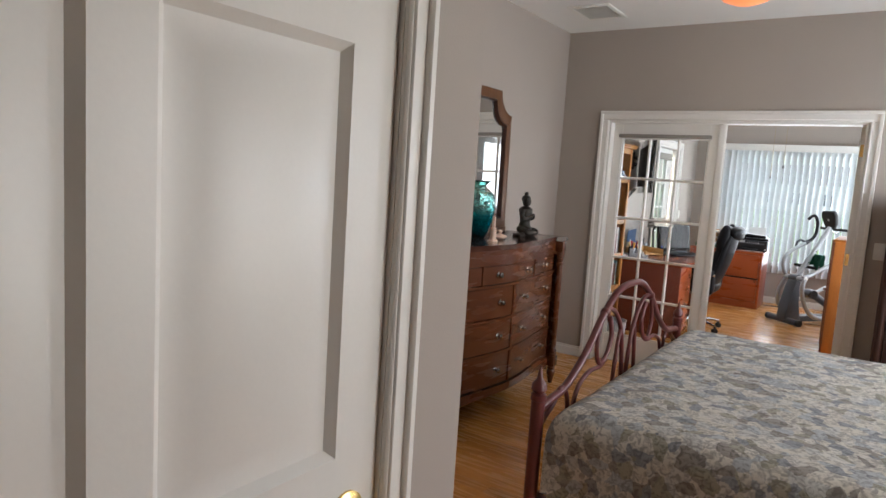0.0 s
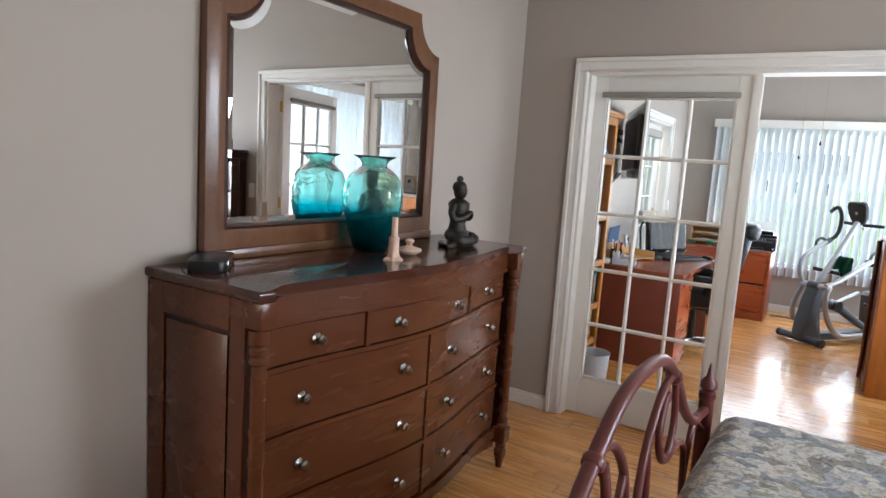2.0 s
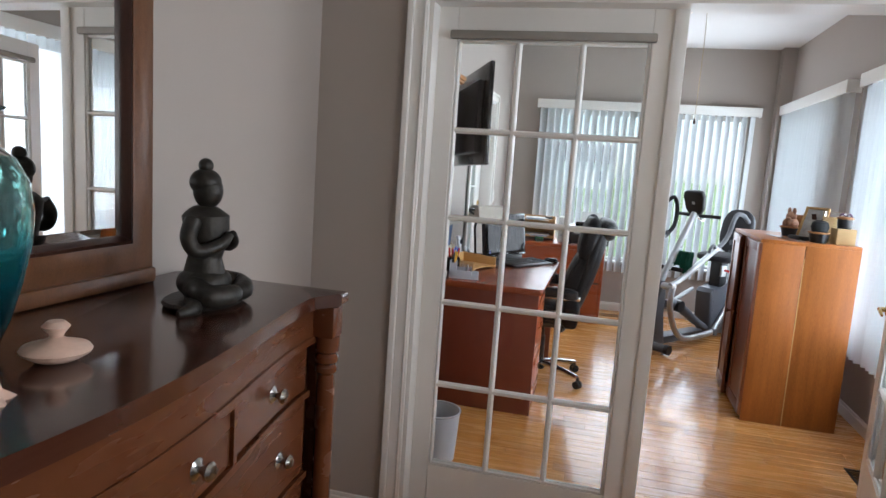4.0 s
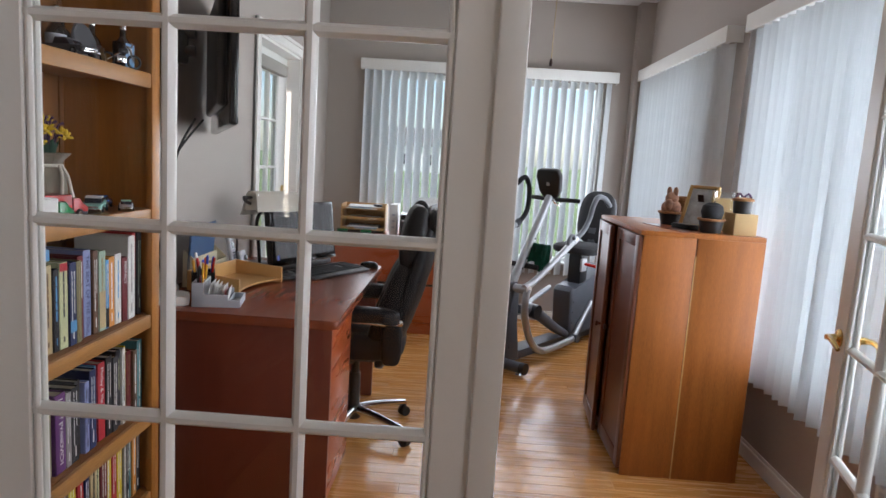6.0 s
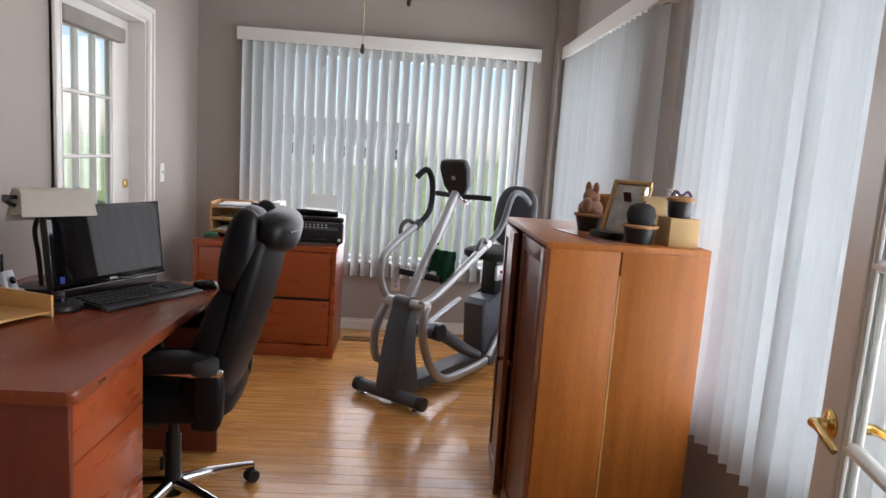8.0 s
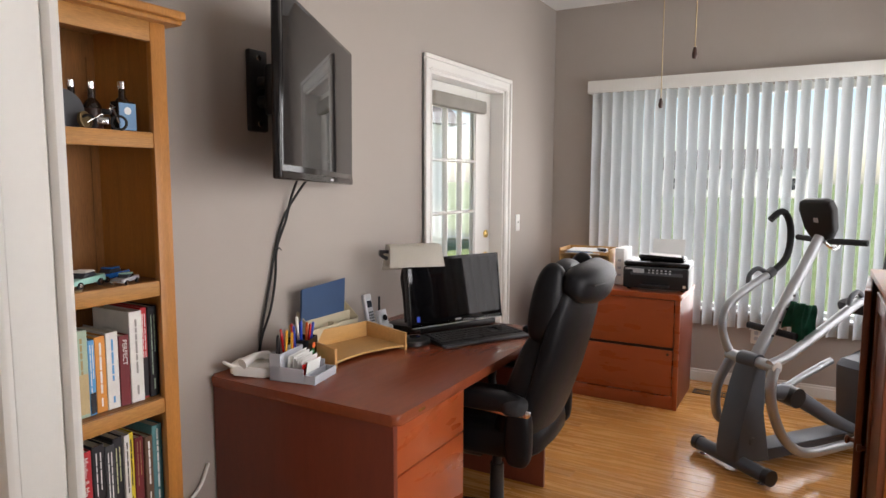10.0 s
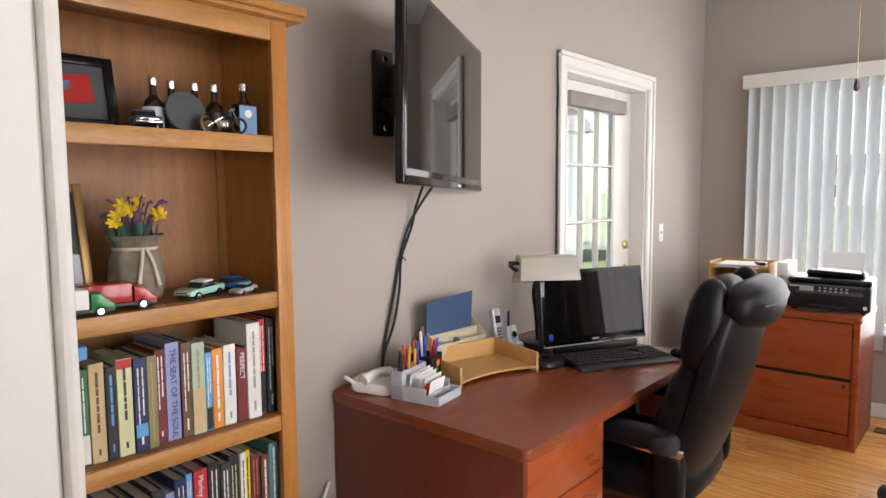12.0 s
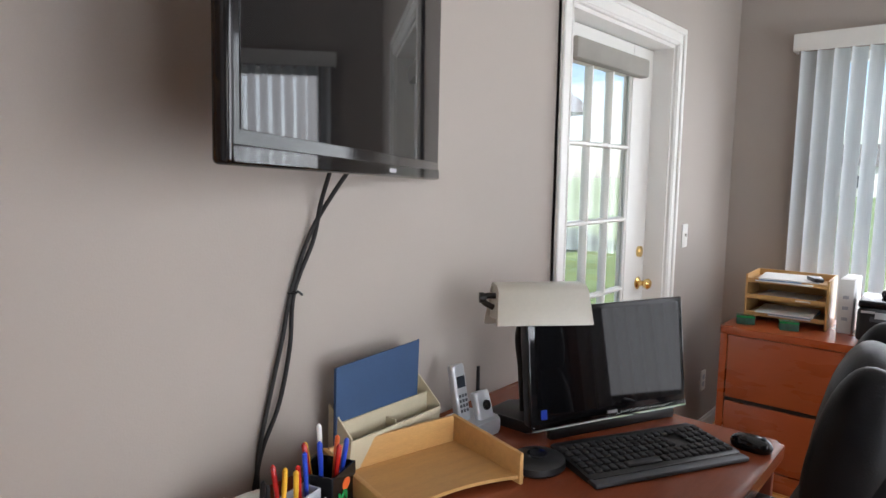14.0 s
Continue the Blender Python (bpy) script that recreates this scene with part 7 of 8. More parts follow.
    for i in range(n + 1):
        s = i / n
        row = []
        for j in range(13):
            q = j / 12
            wv = 0.016 * math.sin(q * 14 + s * 4) + 0.02 * noise.noise(Vector((q * 5, s * 4, 0)))
            ang = math.pi * s
            row.append(bm.verts.new((0.03 * math.cos(ang) * 1.2 + wv, -0.055 + 0.11 * q + 0.03 * s * (q - 0.5), 0.02 * math.sin(ang) + (-0.16 * max(0, abs(s - 0.5) * 2 - 0.12)) * (1.0 + 0.25 * math.sin(q * 6)))))
        rows.append(row)
    for a, b in zip(rows, rows[1:]):
        for j in range(12):
            bm.faces.new((a[j], a[j + 1], b[j + 1], b[j]))
    bmesh.ops.solidify(bm, geom=bm.faces[:], thickness=0.01)
    part("cloth", bm, M_GREENTOWEL, t, sharp=80)


elliptical()
bin_ = thing("waste_bin", "small pale grey round waste bin beside bookcase", "bin", (-1.955, 6.10, 0))
part("body", L([(0.095, 0), (0.1, 0.004), (0.115, 0.24), (0.12, 0.245), (0.12, 0.25), (0.112, 0.25), (0.096, 0.01), (0, 0.01)], 28), M_GREYPL, bin_)


# ---- bookcase and what is on it ----
BX0, BX1, BY0, BY1 = -2.345, -2.055, 5.605, 6.468
SHELVES = (1.581, 1.182, 0.853, 0.535, 0.27)


def bookcase():
    o = thing("bookcase", "golden oak bookcase full of books and model cars", "bookcase", (BX0, BY0, 0))
    d, w = BX1 - BX0, BY1 - BY0
    s = 0.046
    part("stile", B((d - 0.02, 0.0, 0.0), (d, s, 1.868), 0.002), M_OAK, o)
    part("stile", B((d - 0.02, w - s, 0.0), (d, w, 1.868), 0.002), M_OAK, o)
    part("side", B((0.0, 0.006, 0.0), (d - 0.02, 0.024, 1.868)), M_OAK, o)
    part("side", B((0.0, w - 0.024, 0.0), (d - 0.02, w - 0.006, 1.868)), M_OAK, o)
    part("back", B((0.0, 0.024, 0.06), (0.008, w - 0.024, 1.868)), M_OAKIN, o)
    part("top_rail", B((d - 0.018, s, 1.817), (d - 0.001, w - s, 1.868), 0.002), M_OAKSHELF, o)
    part("top", B((0.0, -0.03 + 0.012, 1.868), (d + 0.028, w + 0.034, 1.882), 0.004), M_OAK, o)
    part("cornice", B((0.0, -0.018, 1.882), (d + 0.036, w + 0.042, 1.905), 0.005, 3), M_OAK, o)
    part("plinth", B((d - 0.018, s, 0.0), (d - 0.002, w - s, 0.07), 0.002), M_OAKSHELF, o)
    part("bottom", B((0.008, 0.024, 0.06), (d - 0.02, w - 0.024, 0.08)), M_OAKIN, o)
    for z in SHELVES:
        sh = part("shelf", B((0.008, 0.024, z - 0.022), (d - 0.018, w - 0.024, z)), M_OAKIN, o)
        part("edging", B((d - 0.018, s, z - 0.042), (d - 0.003, w - s, z), 0.003), M_OAKSHELF, sh)
    for y in (0.045, w - 0.05):
        part("shelf_strip", B((0.008, y, 0.08), (0.012, y + 0.016, 1.80)), M_OAKIN, o)


bookcase()


def colour(name, c, rough=0.55):
    return mat(name, c, rough, var=0.1, scale=25, bump=0.02, fine=200)


BOOK_COLOURS = [colour("cover_" + n, c) for n, c in (
    ("cream", (0.62, 0.57, 0.44)), ("grey", (0.30, 0.29, 0.27)), ("black", (0.02, 0.02, 0.024)), ("olive", (0.22, 0.20, 0.09)), ("green", (0.04, 0.15, 0.07)),
    ("sand", (0.52, 0.40, 0.21)), ("navy", (0.02, 0.03, 0.10)), ("lime", (0.60, 0.62, 0.35)), ("maroon", (0.17, 0.025, 0.03)), ("lilac", (0.27, 0.31, 0.55)),
    ("brown", (0.13, 0.07, 0.04)), ("mint", (0.36, 0.47, 0.36)), ("sky", (0.10, 0.33, 0.62)), ("orange", (0.66, 0.27, 0.05)), ("white", (0.70, 0.69, 0.65)),
    ("red", (0.48, 0.03, 0.04)), ("charcoal", (0.05, 0.05, 0.055)), ("yellow", (0.68, 0.52, 0.03)), ("purple", (0.12, 0.03, 0.16)), ("teal", (0.08, 0.22, 0.24)))]


def lettering(name, text, size, m, material, parent):
    cu = bpy.data.curves.new(name, "FONT")
    cu.body, cu.size, cu.align_x, cu.align_y, cu.extrude = text, size, "LEFT", "CENTER", 0.0002
    tmp = bpy.data.objects.new(name, cu)
    me = bpy.data.meshes.new_from_object(tmp)
    bpy.data.objects.remove(tmp)
    bpy.data.curves.remove(cu)
    me.materials.append(material)
    ob = new(name, me)
    ob.parent = parent
    ob.matrix_local = m
    return ob


def book(y, z, thick, height, depth, cover, label, title=None, ink=None, band=None, lean=0.0, bars=1, stub=0.0):
    """A book standing with its spine to the room; y is its edge along the shelf."""
    o = thing("book", label, "book", (0, 0, 0), 0, "books on the shelves")
    o.matrix_world = pose(BX1 - 0.035 - stub, y, z, lean, 0, 0)
    t = 0.0025
    part("spine", B((-t, 0.0, 0), (0, thick, height), 0.0012, 1), cover, o)
    part("cover", B((-depth, 0.0, 0), (-t, t, height)), cover, o)
    part("cover", B((-depth, thick - t, 0), (-t, thick, height)), cover, o)
    part("page_block", B((-depth + 0.004, t, 0.003), (-t - 0.001, thick - t, height - 0.004)), M_PAGES, o)
    turn = Matrix(((0, 0, 1, 0.0004), (0, 1, 0, 0), (-1, 0, 0, 0), (0, 0, 0, 1)))
    ink = ink or M_PAPER
    if band:
        part("band", B((0.0, 0.0012, height * band[0]), (0.0006, thick - 0.0012, height * band[1])), band[2], o)
    if title:
        lettering("title", title, min(thick * 0.62, 0.020), Matrix.Translation((0.0008, thick / 2, height * 0.94)) @ turn, ink, o)
    else:
        r = random.Random(int(y * 1000) + int(height * 7919))
        zt = height * r.uniform(0.88, 0.95)
        half = min(thick * r.uniform(0.08, 0.12), 0.0028)
        for k in range(bars):
            yy = thick * (k + 0.5) / bars * 0.7 + thick * 0.15
            zz = zt
            while zz > height * (0.5 if k else 0.36):
                word = r.uniform(0.012, 0.04)
                part("print_word", B((0.0, yy - half / bars, zz - word), (0.0005, yy + half / bars, zz)), ink, o)
                zz -= word + 0.003
        word = height * r.uniform(0.05, 0.16)
        part("print_word", B((0.0, thick * 0.42, height * 0.08), (0.0005, thick * 0.58, height * 0.08 + word)), ink, o)
    return o


M_PAGES = mat("page_edges", (0.60, 0.54, 0.42), 0.9, var=0.15, scale=30, bump=0.2, fine=600, stretch=(1, 30, 1))


def fill_books():
    C = BOOK_COLOURS
    rnd = random.Random(21)
    gold, wh, bk = M_BRASSDULL, M_PAPER, M_BLACK
    row = [  # thickness, height, cover, title, ink, band
        (0.030, 0.225, 0, "EXCUSES BEGONE", bk, None), (0.026, 0.235, 2, "PRESENCE & WORK HOLY SPIRIT", wh, None), (0.024, 0.225, 9, "LANGUAGE OF GOD", wh, (0.55, 0.99, 15)),
        (0.034, 0.222, 14, "THEY CAN", C[1], None), (0.022, 0.21, 14, None, C[15], None), (0.030, 0.222, 12, "GOOD HEART", wh, (0.02, 0.2, 14)), (0.026, 0.21, 2, None, wh, None),
        (0.046, 0.235, 1, "Whole Bible", wh, (0.38, 0.52, 2)), (0.026, 0.225, 3, None, gold, None), (0.028, 0.215, 4, None, wh, (0.02, 0.32, 14)), (0.028, 0.225, 5, None, C[10], None),
        (0.020, 0.212, 2, None, C[12], None), (0.030, 0.225, 7, None, C[16], (0.9, 0.99, 15)), (0.026, 0.22, 6, None, wh, (0.16, 0.3, 12)), (0.020, 0.22, 3, None, gold, None),
        (0.022, 0.228, 8, None, wh, None), (0.030, 0.24, 9, "THE SEAT OF THE SOUL", C[6], None), (0.022, 0.235, 10, None, wh, None), (0.030, 0.23, 11, None, gold, (0.04, 0.5, 5)),
        (0.016, 0.2, 12, None, wh, (0.02, 0.3, 2)), (0.026, 0.205, 13, None, wh, None), (0.030, 0.21, 14, None, C[12], None), (0.026, 0.195, 8, "PERFECT", wh, None),
        (0.034, 0.255, 14, None, C[1], None), (0.018, 0.26, 15, None, wh, (0.02, 0.45, 2)), (0.024, 0.26, 2, None, C[11], None)]
    y = BY0 + 0.03
    k = (BY1 - BY0 - 0.064) / sum(r[0] for r in row)
    for th, h, c, title, ink, band in row:
        th *= k
        book(y, SHELVES[2] + 0.0005, th - 0.0012, h * 0.98, rnd.uniform(0.14, 0.17), C[c], BOOK_LABEL[c] + " standing on a shelf", title, ink, (band[0], band[1], C[band[2]]) if band else None, 0, rnd.choice((1, 1, 2)), rnd.uniform(0, 0.012))
        y += th
    low = [  # thickness, height, cover, title, ink
        (0.034, 0.215, 14, None, bk), (0.036, 0.22, 19, None, wh), (0.032, 0.225, 11, "HE WALKS", bk), (0.030, 0.21, 0, None, bk), (0.026, 0.215, 13, None, wh), (0.030, 0.22, 12, None, wh),
        (0.030, 0.2, 5, None, C[10]), (0.024, 0.21, 14, None, C[15]), (0.026, 0.22, 6, None, wh), (0.030, 0.205, 3, None, gold), (0.036, 0.21, 18, "JANET EVANOVICH", wh), (0.020, 0.2, 1, None, wh), (0.028, 0.205, 2, None, wh),
        (0.022, 0.21, 16, None, wh), (0.018, 0.2, 9, None, bk), (0.026, 0.225, 6, None, wh), (0.016, 0.225, 12, None, wh), (0.030, 0.228, 15, "Marley & Me", wh), (0.028, 0.235, 2, None, wh),
        (0.022, 0.225, 16, None, wh), (0.024, 0.235, 2, None, C[7]), (0.014, 0.235, 14, None, bk), (0.014, 0.235, 17, None, bk), (0.022, 0.215, 8, None, gold), (0.020, 0.21, 10, None, wh), (0.026, 0.235, 19, None, wh)]
    bottom = [(r_[0], r_[1] * 0.96, (r_[2] * 7 + 3) % 20, None, wh if (r_[2] * 7 + 3) % 20 not in (0, 5, 7, 14) else bk) for r_ in low]
    for level, books_ in ((3, low), (4, bottom)):
        y = BY0 + 0.03
        k = (BY1 - BY0 - 0.064) / sum(r_[0] for r_ in books_)
        for th, h, c, title, ink in books_:
            th *= k
            book(y, SHELVES[level] + 0.0005, th - 0.0012, h, rnd.uniform(0.14, 0.17), C[c], BOOK_LABEL[c] + " standing on a shelf", title, ink, None, 0, rnd.choice((1, 2)), rnd.uniform(0, 0.014))
            y += th


BOOK_LABEL = [n + " book" for n in ("cream", "grey", "black", "olive", "green", "sand coloured", "navy", "pale lime", "maroon", "lilac", "brown", "mint green", "sky blue", "orange", "white", "red", "charcoal", "yellow", "purple", "teal")]
fill_books()


def model_car(label, at, rz, length, body, roof, truck=False, box_mat=None):
    o = thing("model_car", label, "model car", at, rz, "model cars on the shelf")
    s = length / 0.16
    w, r = 0.034 * s, 0.012 * s
    turn = Matrix(((1, 0, 0, 0), (0, 0, 1, 0), (0, 1, 0, 0), (0, 0, 0, 1)))
    Lh = length / 2
    if truck:
        part("chassis", B((-Lh, -w, r * 0.7), (Lh, w, r * 1.5), 0.002), M_BLACK, o)
        part("cargo_box", B((-Lh, -w, r * 1.5), (Lh * 0.35, w, 0.062 * s), 0.003), box_mat, o)
        part("cab", PR([(Lh * 0.4, r * 1.2), (Lh, r * 1.2), (Lh, 0.03 * s), (Lh * 0.78, 0.034 * s), (Lh * 0.68, 0.052 * s), (Lh * 0.4, 0.052 * s)], -w, w, turn, 0.003), body, o)
    else:
        part("body", PR([(-Lh, r), (Lh, r), (Lh, 0.024 * s), (Lh * 0.92, 0.03 * s), (Lh * 0.35, 0.032 * s), (-Lh * 0.5, 0.034 * s), (-Lh * 0.96, 0.036 * s), (-Lh, 0.026 * s)], -w, w, turn, 0.004, 3), body, o)
        part("cabin", PR([(-Lh * 0.55, 0.032 * s), (Lh * 0.38, 0.031 * s), (Lh * 0.16, 0.05 * s), (-Lh * 0.4, 0.051 * s)], -w * 0.82, w * 0.82, turn, 0.004, 3), M_DKGLASS, o)
        part("roof", PR([(-Lh * 0.44, 0.049 * s), (Lh * 0.2, 0.048 * s), (Lh * 0.14, 0.0535 * s), (-Lh * 0.38, 0.0545 * s)], -w * 0.8, w * 0.8, turn, 0.0015), roof, o)
        part("bumper", B((Lh - 0.002, -w * 0.95, r * 1.0), (Lh + 0.004, w * 0.95, r * 1.5), 0.0015), M_CHROME, o)
        part("grille", B((Lh - 0.001, -w * 0.7, r * 1.6), (Lh + 0.002, w * 0.7, r * 2.1), 0.001), M_CHROME, o)
    for x in (-Lh * 0.6, Lh * 0.62):
        for q in (-1, 1):
            wh_ = part("wheel", L([(0, -0.003), (r, -0.003), (r, 0.003), (0, 0.003)], 16, pose(x, q * w, r, 90, 0, 0)), M_RUBBER, o)
            part("hubcap", L([(0, -0.0036), (r * 0.55, -0.0036), (r * 0.55, 0.0036), (0, 0.0036)], 12, pose(x, q * w, r, 90, 0, 0)), M_CHROME, wh_)


Z2 = SHELVES[1]
model_car("mint and white model sedan on the shelf", (-2.135, 6.25, Z2), -68, 0.125, M_MINT, M_PAPER)
model_car("bright blue model coupe on the shelf", (-2.18, 6.355, Z2), -75, 0.11, M_BLUE, M_BLUE)
model_car("small pale silver model convertible on the shelf", (-2.095, 6.345, Z2), -62, 0.085, M_SILVERPL, M_MINT)
model_car("red model delivery truck on the shelf", (-2.12, 6.045, Z2), 78, 0.155, M_RED, M_RED, True, M_RED)
model_car("green and white model tanker truck on the shelf", (-2.09, 5.945, Z2), 80, 0.15, M_GREEN, M_GREEN, True, M_PAPER)
model_car("red vintage model roadster on the upper shelf", (-2.14, 5.86, SHELVES[0]), 70, 0.12, M_RED, M_DARKWOOD)
model_car("silver grey vintage model car on upper shelf", (-2.12, 6.125, SHELVES[0]), -15, 0.13, M_GREY, M_GREY)
for y in (6.12, 6.165, 6.2):
    c = thing("coin", "brass coin lying on the bookcase shelf", "coin", (-2.085, y, Z2), 0, "coins on the shelf")
    part("disc", L([(0.018, 0), (0.019, 0.001), (0.018, 0.003), (0, 0.003)], 24), M_BRASSDULL, c)


def bottle(at, label, strip):
    o = thing("bottle", label, "bottle", at, 0, "bottles on the shelf")
    part("glass", L([(0.021, 0), (0.024, 0.003), (0.024, 0.062), (0.02, 0.075), (0.009, 0.088), (0.008, 0.118), (0, 0.118)], 20), M_BOTTLE, o)
    part("cap", L([(0.0095, 0.112), (0.010, 0.114), (0.010, 0.13), (0.008, 0.132), (0, 0.132)], 16), M_CHROME, o)
    part("label", L([(0.0245, 0.006), (0.0247, 0.007), (0.0247, 0.058), (0.0245, 0.06)], 20), strip, o)


M_BOTTLE = mat("dark_spirit_bottle", (0.022, 0.014, 0.010), 0.08, var=0.1, bump=0, coat=0.6)
for y, x, st, lb in ((6.18, -2.19, M_GREYPL, "small dark bottle with silver cap, grey label"), (6.235, -2.21, M_GREY, "small dark bottle with silver cap, dark label"), (6.29, -2.20, M_LEAF, "small dark bottle with silver cap, green label"), (6.335, -2.185, M_DARKWOOD, "small dark bottle with silver cap, brown label")):
    bottle((x, y, SHELVES[0]), lb, st)
sq = thing("bottle", "square dark bottle with a pale blue label", "bottle", (-2.12, 6.378, SHELVES[0]), 0, "bottles on the shelf")
part("glass", PR(rounded(-0.02, -0.025, 0.02, 0.025, 0.006), 0, 0.078, None, 0.003), M_BOTTLE, sq)
part("neck", L([(0.02, 0.077), (0.009, 0.092), (0.008, 0.118), (0, 0.118)], 16), M_BOTTLE, sq)
part("cap", L([(0.010, 0.112), (0.010, 0.13), (0, 0.132)], 16), M_CHROME, sq)
part("label", B((0.0195, -0.024, 0.004), (0.0212, 0.024, 0.074)), M_SKYBLUE, sq)
part("emblem", L([(0.010, 0), (0.010, 0.0008), (0, 0.0008)], 20, pose(0.0212, 0, 0.054, 0, 90, 0)), M_PAPER, sq)
mc = thing("model_motorcycle", "chrome model motorcycle on the upper shelf", "model motorcycle", (-2.085, 6.30, SHELVES[0]), 50)
for x in (-0.034, 0.036):
    part("wheel", T([(x + 0.017 * math.cos(a), 0, 0.018 + 0.017 * math.sin(a)) for a in [i * math.pi / 6 for i in range(12)]], 0.0035, 8, 2, True), M_RUBBER, mc)
part("frame", T([(-0.034, 0, 0.018), (-0.015, 0, 0.03), (0.01, 0, 0.045), (0.022, 0, 0.055), (0.036, 0, 0.018)], 0.003, 8), M_CHROME, mc)
part("engine", B((-0.014, -0.009, 0.012), (0.014, 0.009, 0.032), 0.004), M_CHROME, mc)
part("tank", B((-0.004, -0.008, 0.038), (0.02, 0.008, 0.052), 0.006, 3), M_BLACK, mc)
part("handlebar", T([(0.02, -0.024, 0.064), (0.026, -0.01, 0.058), (0.026, 0.01, 0.058), (0.02, 0.024, 0.064)], 0.002, 6), M_CHROME, mc)
cl = thing("round_ornament", "dark round disc ornament with a small gauge", "ornament", (-2.15, 6.24, SHELVES[0]), 0)
part("disc", L([(0.05, -0.004), (0.052, 0), (0.05, 0.004), (0, 0.005)], 32, pose(0, 0, 0.051, 0, 78, 0)), M_GREY, cl)
part("gauge", L([(0.022, 0), (0.022, 0.008), (0.018, 0.009), (0.017, 0.006), (0, 0.006)], 24, pose(0.03, 0.03, 0.022, 0, 80, 20)), M_BRASSDULL, cl)


def picture(name, label, at, rx, rz, w, h, bar, frame_mat, mount_mat, prints):
    o = thing(name, label, "photo frame", at, 0)
    o.matrix_world = pose(*at, 0, 0, rz) @ pose(0, 0, 0, 0, -rx, 0)
    for a, b in (((-0.01, -w / 2, 0), (0.01, -w / 2 + bar, h)), ((-0.01, w / 2 - bar, 0), (0.01, w / 2, h)), ((-0.01, -w / 2 + bar, 0), (0.01, w / 2 - bar, bar)), ((-0.01, -w / 2 + bar, h - bar), (0.01, w / 2 - bar, h))):
        part("moulding", B(a, b, 0.004, 2), frame_mat, o)
    part("mount", B((-0.006, -w / 2 + bar, bar), (0.0, w / 2 - bar, h - bar)), mount_mat, o)
    for y0, y1, z0, z1, turn, mt in prints:
        part("print", B((0.0, y0, z0), (0.0012, y1, z1), 0, 1, pose(0, 0, 0, turn, 0, 0)), mt, o)


picture("photo_frame", "gilt frame with two old black and white photographs", (-2.22, 5.935, Z2 + 0.002), 10, 4, 0.21, 0.28, 0.02, M_GOLDFRAME, M_BLACK, ((-0.05, 0.045, 0.13, 0.22, 4, M_PAPER), (-0.02, 0.075, 0.045, 0.13, -12, M_GREYPL)))
picture("photo_frame", "black frame with a picture of a red car", (-2.215, 5.985, SHELVES[0] + 0.002), 12, 0, 0.25, 0.17, 0.022, M_GLOSSBLACK, M_GREY, ((-0.08, 0.085, 0.055, 0.12, 6, M_RED), (-0.06, 0.04, 0.085, 0.105, 6, M_SKYBLUE)))


def flower_sack():
    o = thing("flower_pot", "burlap sack pot of yellow flowers tied with cord", "flower pot", (-2.2, 6.125, Z2))
    bm = L([(0.045, 0), (0.056, 0.008), (0.062, 0.05), (0.056, 0.10), (0.044, 0.128), (0.05, 0.14), (0.066, 0.158), (0.06, 0.155), (0.04, 0.13), (0, 0.12)], 28)
    for v in bm.verts:
        a = math.atan2(v.co.y, v.co.x)
        k = 1 + 0.06 * math.sin(a * 7 + v.co.z * 20) * (0.4 + v.co.z * 5)
        v.co.x *= k
        v.co.y *= k
    part("sack", bm, M_BURLAP, o)
    part("cord", T([(0.047 * math.cos(a), 0.047 * math.sin(a), 0.126) for a in [i * math.pi / 6 for i in range(12)]], 0.004, 8, 2, True), M_CORD, o)
    for s in (-1, 1):
        part("cord_end", T([(0.05, 0.004 * s, 0.126), (0.062, 0.012 * s, 0.10), (0.066, 0.02 * s, 0.06), (0.068, 0.024 * s, 0.04)], [0.004, 0.004, 0.006], 8), M_CORD, o)
    rnd = random.Random(5)
    for i in range(22):
        a, t = rnd.uniform(0, 6.28), rnd.uniform(0.02, 0.055)
        top = Vector((t * math.cos(a) * 0.8, t * math.sin(a) * 1.5, rnd.uniform(0.20, 0.25)))
        part("lavender_sprig", T([(0.4 * t * math.cos(a), 0.4 * t * math.sin(a), 0.12), top * 0.7 + Vector((0, 0, 0.055)), top], [0.001, 0.002, 0.004], 5, 3), M_PURPLE, o)
    for i in range(30):
        a, t = rnd.uniform(0, 6.28), rnd.uniform(0.02, 0.05)
        bm = bmesh.new()
        blob(bm, (0, 0, 0.03), (0.008, 0.002, 0.032), 2, 8, 6, pose(t * math.cos(a) * 0.7, t * math.sin(a), 0.13, rnd.uniform(-25, 25), rnd.uniform(-25, 25), rnd.uniform(0, 180)))
        part("leaf", bm, M_LEAF, o)
    for cx, cy, cz in ((0.02, -0.045, 0.205), (0.03, -0.02, 0.215), (0.02, 0.05, 0.205), (0.0, 0.015, 0.235), (0.035, 0.045, 0.2), (0.03, -0.055, 0.185), (0.01, -0.03, 0.225)):
        bm = bmesh.new()
        for k in range(7):
            blob(bm, (0.011, 0, 0.0), (0.011, 0.005, 0.0022), 2, 8, 6, pose(cx, cy, cz, rnd.uniform(10, 40), rnd.uniform(20, 70), 0) @ pose(0, 0, 0, 0, -25, k * 360 / 7))
        part("flower", bm, M_YELLOW, o)


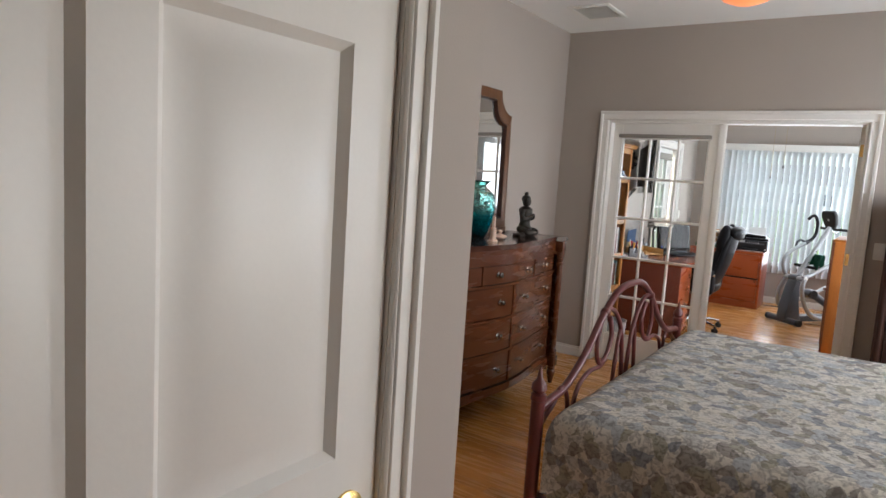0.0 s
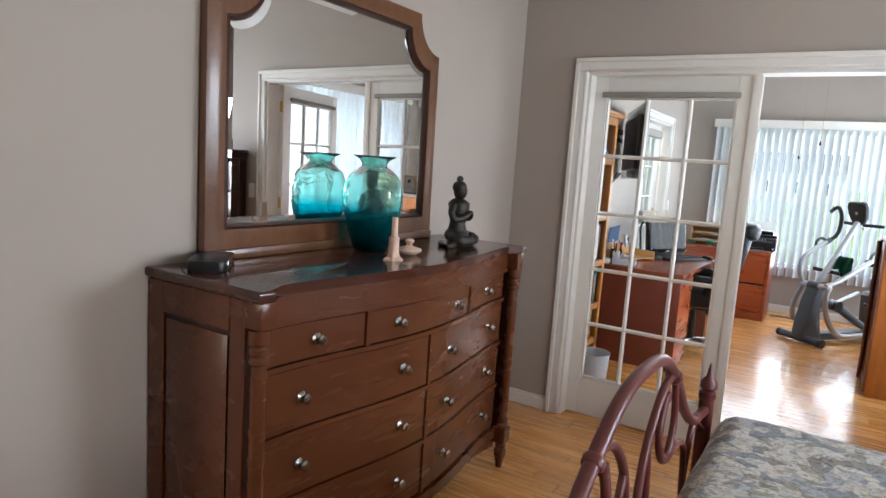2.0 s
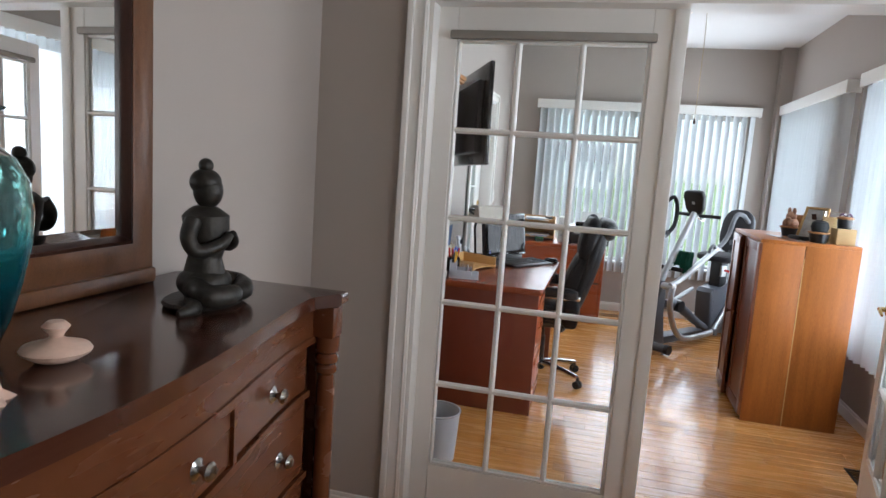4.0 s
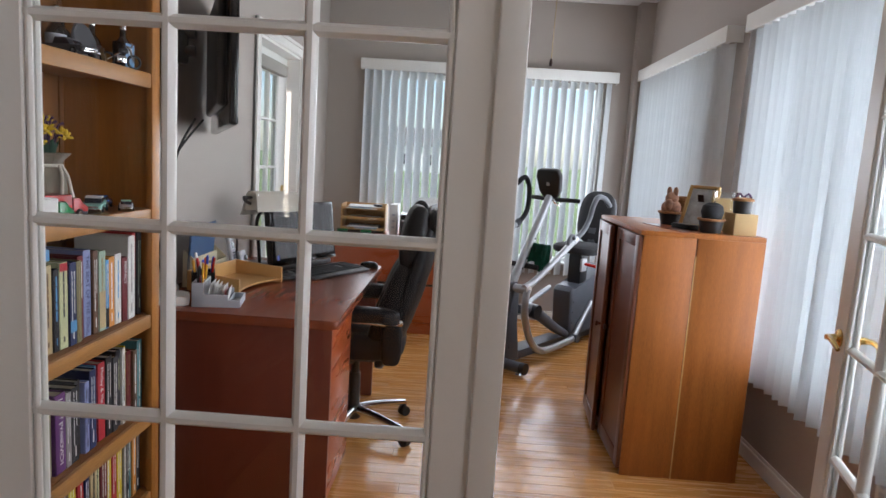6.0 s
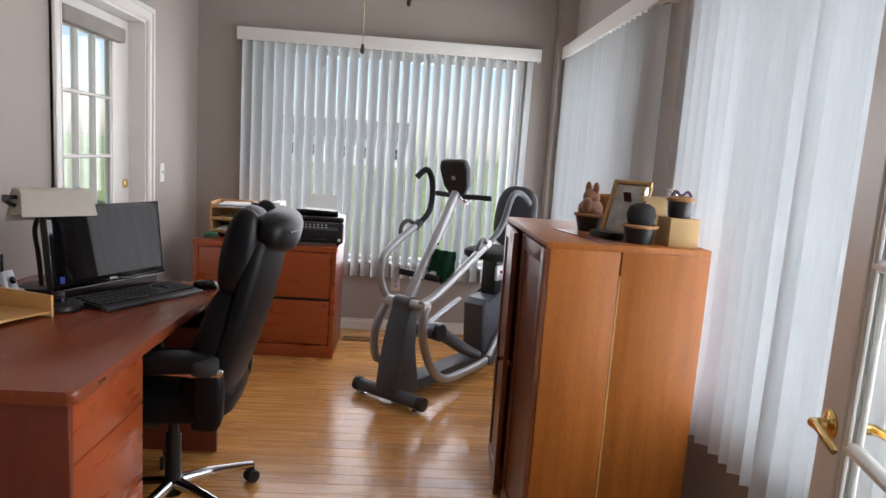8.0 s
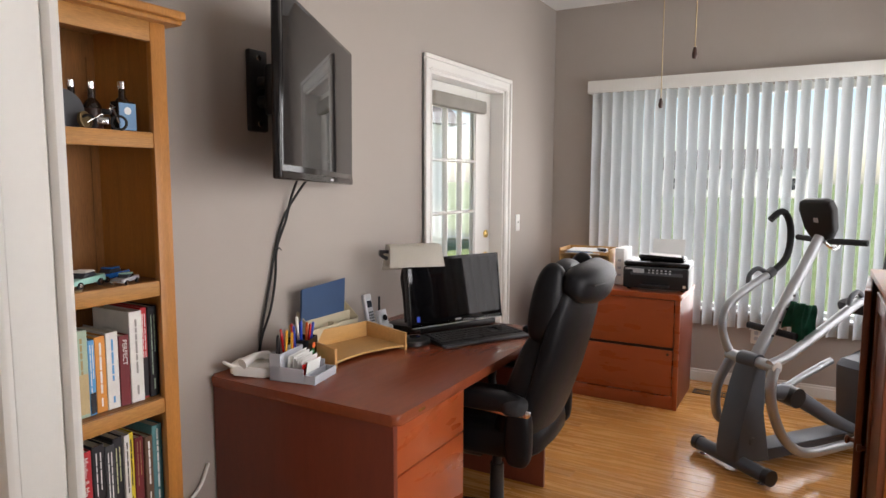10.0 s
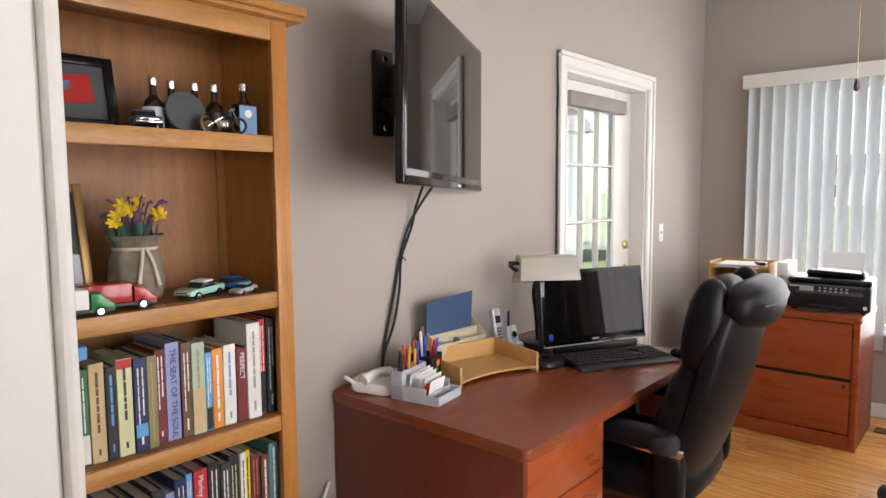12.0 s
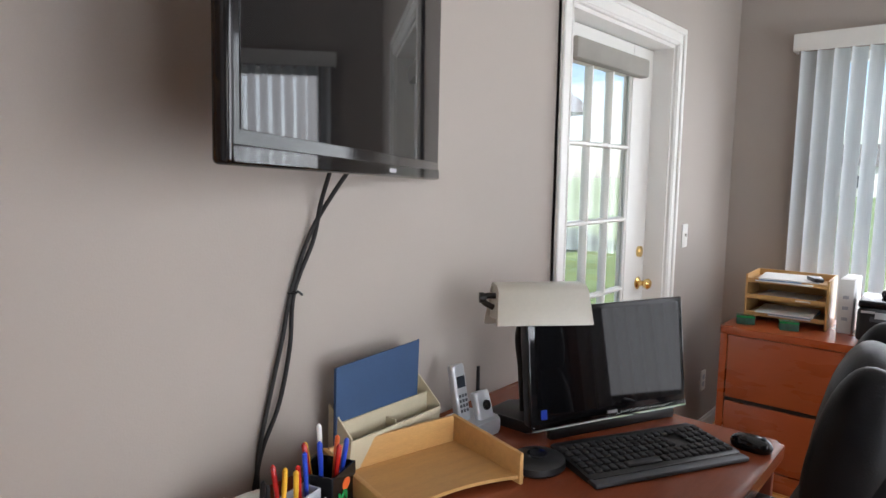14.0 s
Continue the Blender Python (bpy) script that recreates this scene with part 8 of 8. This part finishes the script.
flower_sack()
hb = thing("book", "white and blue book lying flat on other books", "book", (-2.13, 5.86, SHELVES[2] + 0.238), 4, "books on the shelves")
part("cover", B((-0.09, -0.1, 0.0), (0.06, 0.1, 0.028), 0.002), BOOK_COLOURS[12], hb)
fr = thing("picture_frame", "dark picture frame standing on top of the bookcase", "picture frame", (-2.25, 6.1, 1.905), 0)
part("moulding", B((-0.01, -0.2, 0), (0.01, 0.2, 0.3), 0.004, 2, pose(0, 0, 0, 0, -8, 0)), M_DARKWOOD, fr)
part("print", B((0.0102, -0.17, 0.03), (0.0115, 0.17, 0.27), 0, 1, pose(0, 0, 0, 0, -8, 0)), M_PAPER, fr)


# ---- outdoors ----
def house(label, at, rz, w, d, h, wall_mat):
    o = thing("house", label, "house", at, rz)
    part("wall", B((-w / 2, -d / 2, 0), (w / 2, d / 2, h)), wall_mat, o)
    for k in range(int(h / 0.2)):
        part("siding_board", B((-w / 2 - 0.01, -d / 2 - 0.022, k * 0.2), (w / 2 + 0.01, -d / 2 - 0.002, k * 0.2 + 0.185), 0, 1), wall_mat, o)
    part("roof", PR([(-d / 2 - 0.5, h), (d / 2 + 0.5, h), (0, h + d * 0.28)], -w / 2 - 0.4, w / 2 + 0.4, Matrix(((0, 0, 1, 0), (1, 0, 0, 0), (0, 1, 0, 0), (0, 0, 0, 1)))), M_ROOF, o)
    n = max(2, int(w / 3))
    for i in range(n):
        x = -w / 2 + w * (i + 0.5) / n
        win = part("window", B((x - 0.5, -d / 2 - 0.03, 0.9), (x + 0.5, -d / 2 - 0.024, 2.2)), M_DKGLASS, o)
        for a, b in (((x - 0.58, -d / 2 - 0.06, 0.82), (x - 0.5, -d / 2 - 0.02, 2.28)), ((x + 0.5, -d / 2 - 0.06, 0.82), (x + 0.58, -d / 2 - 0.02, 2.28)), ((x - 0.5, -d / 2 - 0.06, 2.2), (x + 0.5, -d / 2 - 0.02, 2.28)), ((x - 0.5, -d / 2 - 0.06, 0.82), (x + 0.5, -d / 2 - 0.02, 0.9)), ((x - 0.5, -d / 2 - 0.045, 1.53), (x + 0.5, -d / 2 - 0.024, 1.57))):
            part("window_trim", B(a, b), M_WHITE, win)


house("white sided neighbouring house with a grey roof", (-9.0, 92, -0.35), 0, 16, 9, 3.2, M_SIDING)
house("white sided neighbouring house beyond the garden", (-16, 16.5, -0.35), 58, 13, 9, 3.2, M_SIDING)
house("pale sided neighbouring house past the lawn", (24, 9, -0.35), -90, 16, 9, 3.2, M_SIDING)
pt = thing("patio", "grey concrete patio slab outside the garden door", "patio", (-4.0, 9.0, -0.35))
part("slab", B((-1.5, -2.0, 0), (1.5, 2.0, 0.12), 0.01), M_CONCRETE, pt)

# ---- oak strips of the floor ----
floor = tagged(new("floor"), "honey oak strip floor with a glossy finish", "floor", kind="structure")
PW = 0.083
rnd = random.Random(17)
rest_v, rest_f = [], []
proto = {}


def strip_mesh(n):
    if n not in proto:
        bm = box(bmesh.new(), (-n / 2, -PW / 2 + 0.0005, -0.012), (n / 2, PW / 2 - 0.0005, 0.0))
        top = [e for e in bm.edges if all(v.co.z > -0.001 for v in e.verts)]
        bmesh.ops.bevel(bm, geom=top, offset=0.0009, segments=1, affect="EDGES")
        me = bpy.data.meshes.new("plank")
        bm.to_mesh(me)
        bm.free()
        me.materials.append(M_PLANK)
        proto[n] = me
    return proto[n]


def rest_strip(x0, x1, y0, y1):
    k = len(rest_v)
    b = 0.0009
    rest_v.extend([(x0, y0, -0.012), (x1, y0, -0.012), (x1, y1, -0.012), (x0, y1, -0.012), (x0, y0, -b), (x1, y0, -b), (x1, y1, -b), (x0, y1, -b), (x0 + b, y0 + b, 0), (x1 - b, y0 + b, 0), (x1 - b, y1 - b, 0), (x0 + b, y1 - b, 0)])
    rest_f.extend([tuple(k + i for i in f) for f in ((0, 1, 5, 4), (1, 2, 6, 5), (2, 3, 7, 6), (3, 0, 4, 7), (4, 5, 9, 8), (5, 6, 10, 9), (6, 7, 11, 10), (7, 4, 8, 11), (8, 9, 10, 11))])


LENGTHS = (0.42, 0.56, 0.7, 0.84, 0.98, 1.12)
made = 0
j = 0
y = YS
while y < YN - 0.01:
    office = y >= YF1 - 0.06
    x0, x1 = (XW, XE) if office else (XW, XB)
    if not office and HALL0 - 0.3 < y < HALL1 + 0.9:
        x0 = -3.95
    x = x0 - rnd.uniform(0, 0.6)
    y1 = min(y + PW, YN)
    while x < x1:
        n = rnd.choice(LENGTHS)
        a, b = max(x, x0), min(x + n, x1)
        near = office and 5.6 < y < 9.4 and a > -1.75
        if near and made < 290 and abs((b - a) - n) < 1e-6 and y1 - y > PW * 0.99:
            share("plank", strip_mesh(n), floor, pose((a + b) / 2, y + PW / 2, 0, 0, 0, 180 * rnd.randint(0, 1)))
            made += 1
        elif b - a > 0.004:
            rest_strip(a + 0.0005, b - 0.0005, y + 0.0005, y1 - 0.0005)
        x += n
    y += PW
    j += 1
me = bpy.data.meshes.new("planks")
me.from_pydata(rest_v, [], rest_f)
me.materials.append(M_PLANKS)
rest = new("planks", me)
rest.parent = floor
tagged(rest, "honey oak strips", kind="stuff")
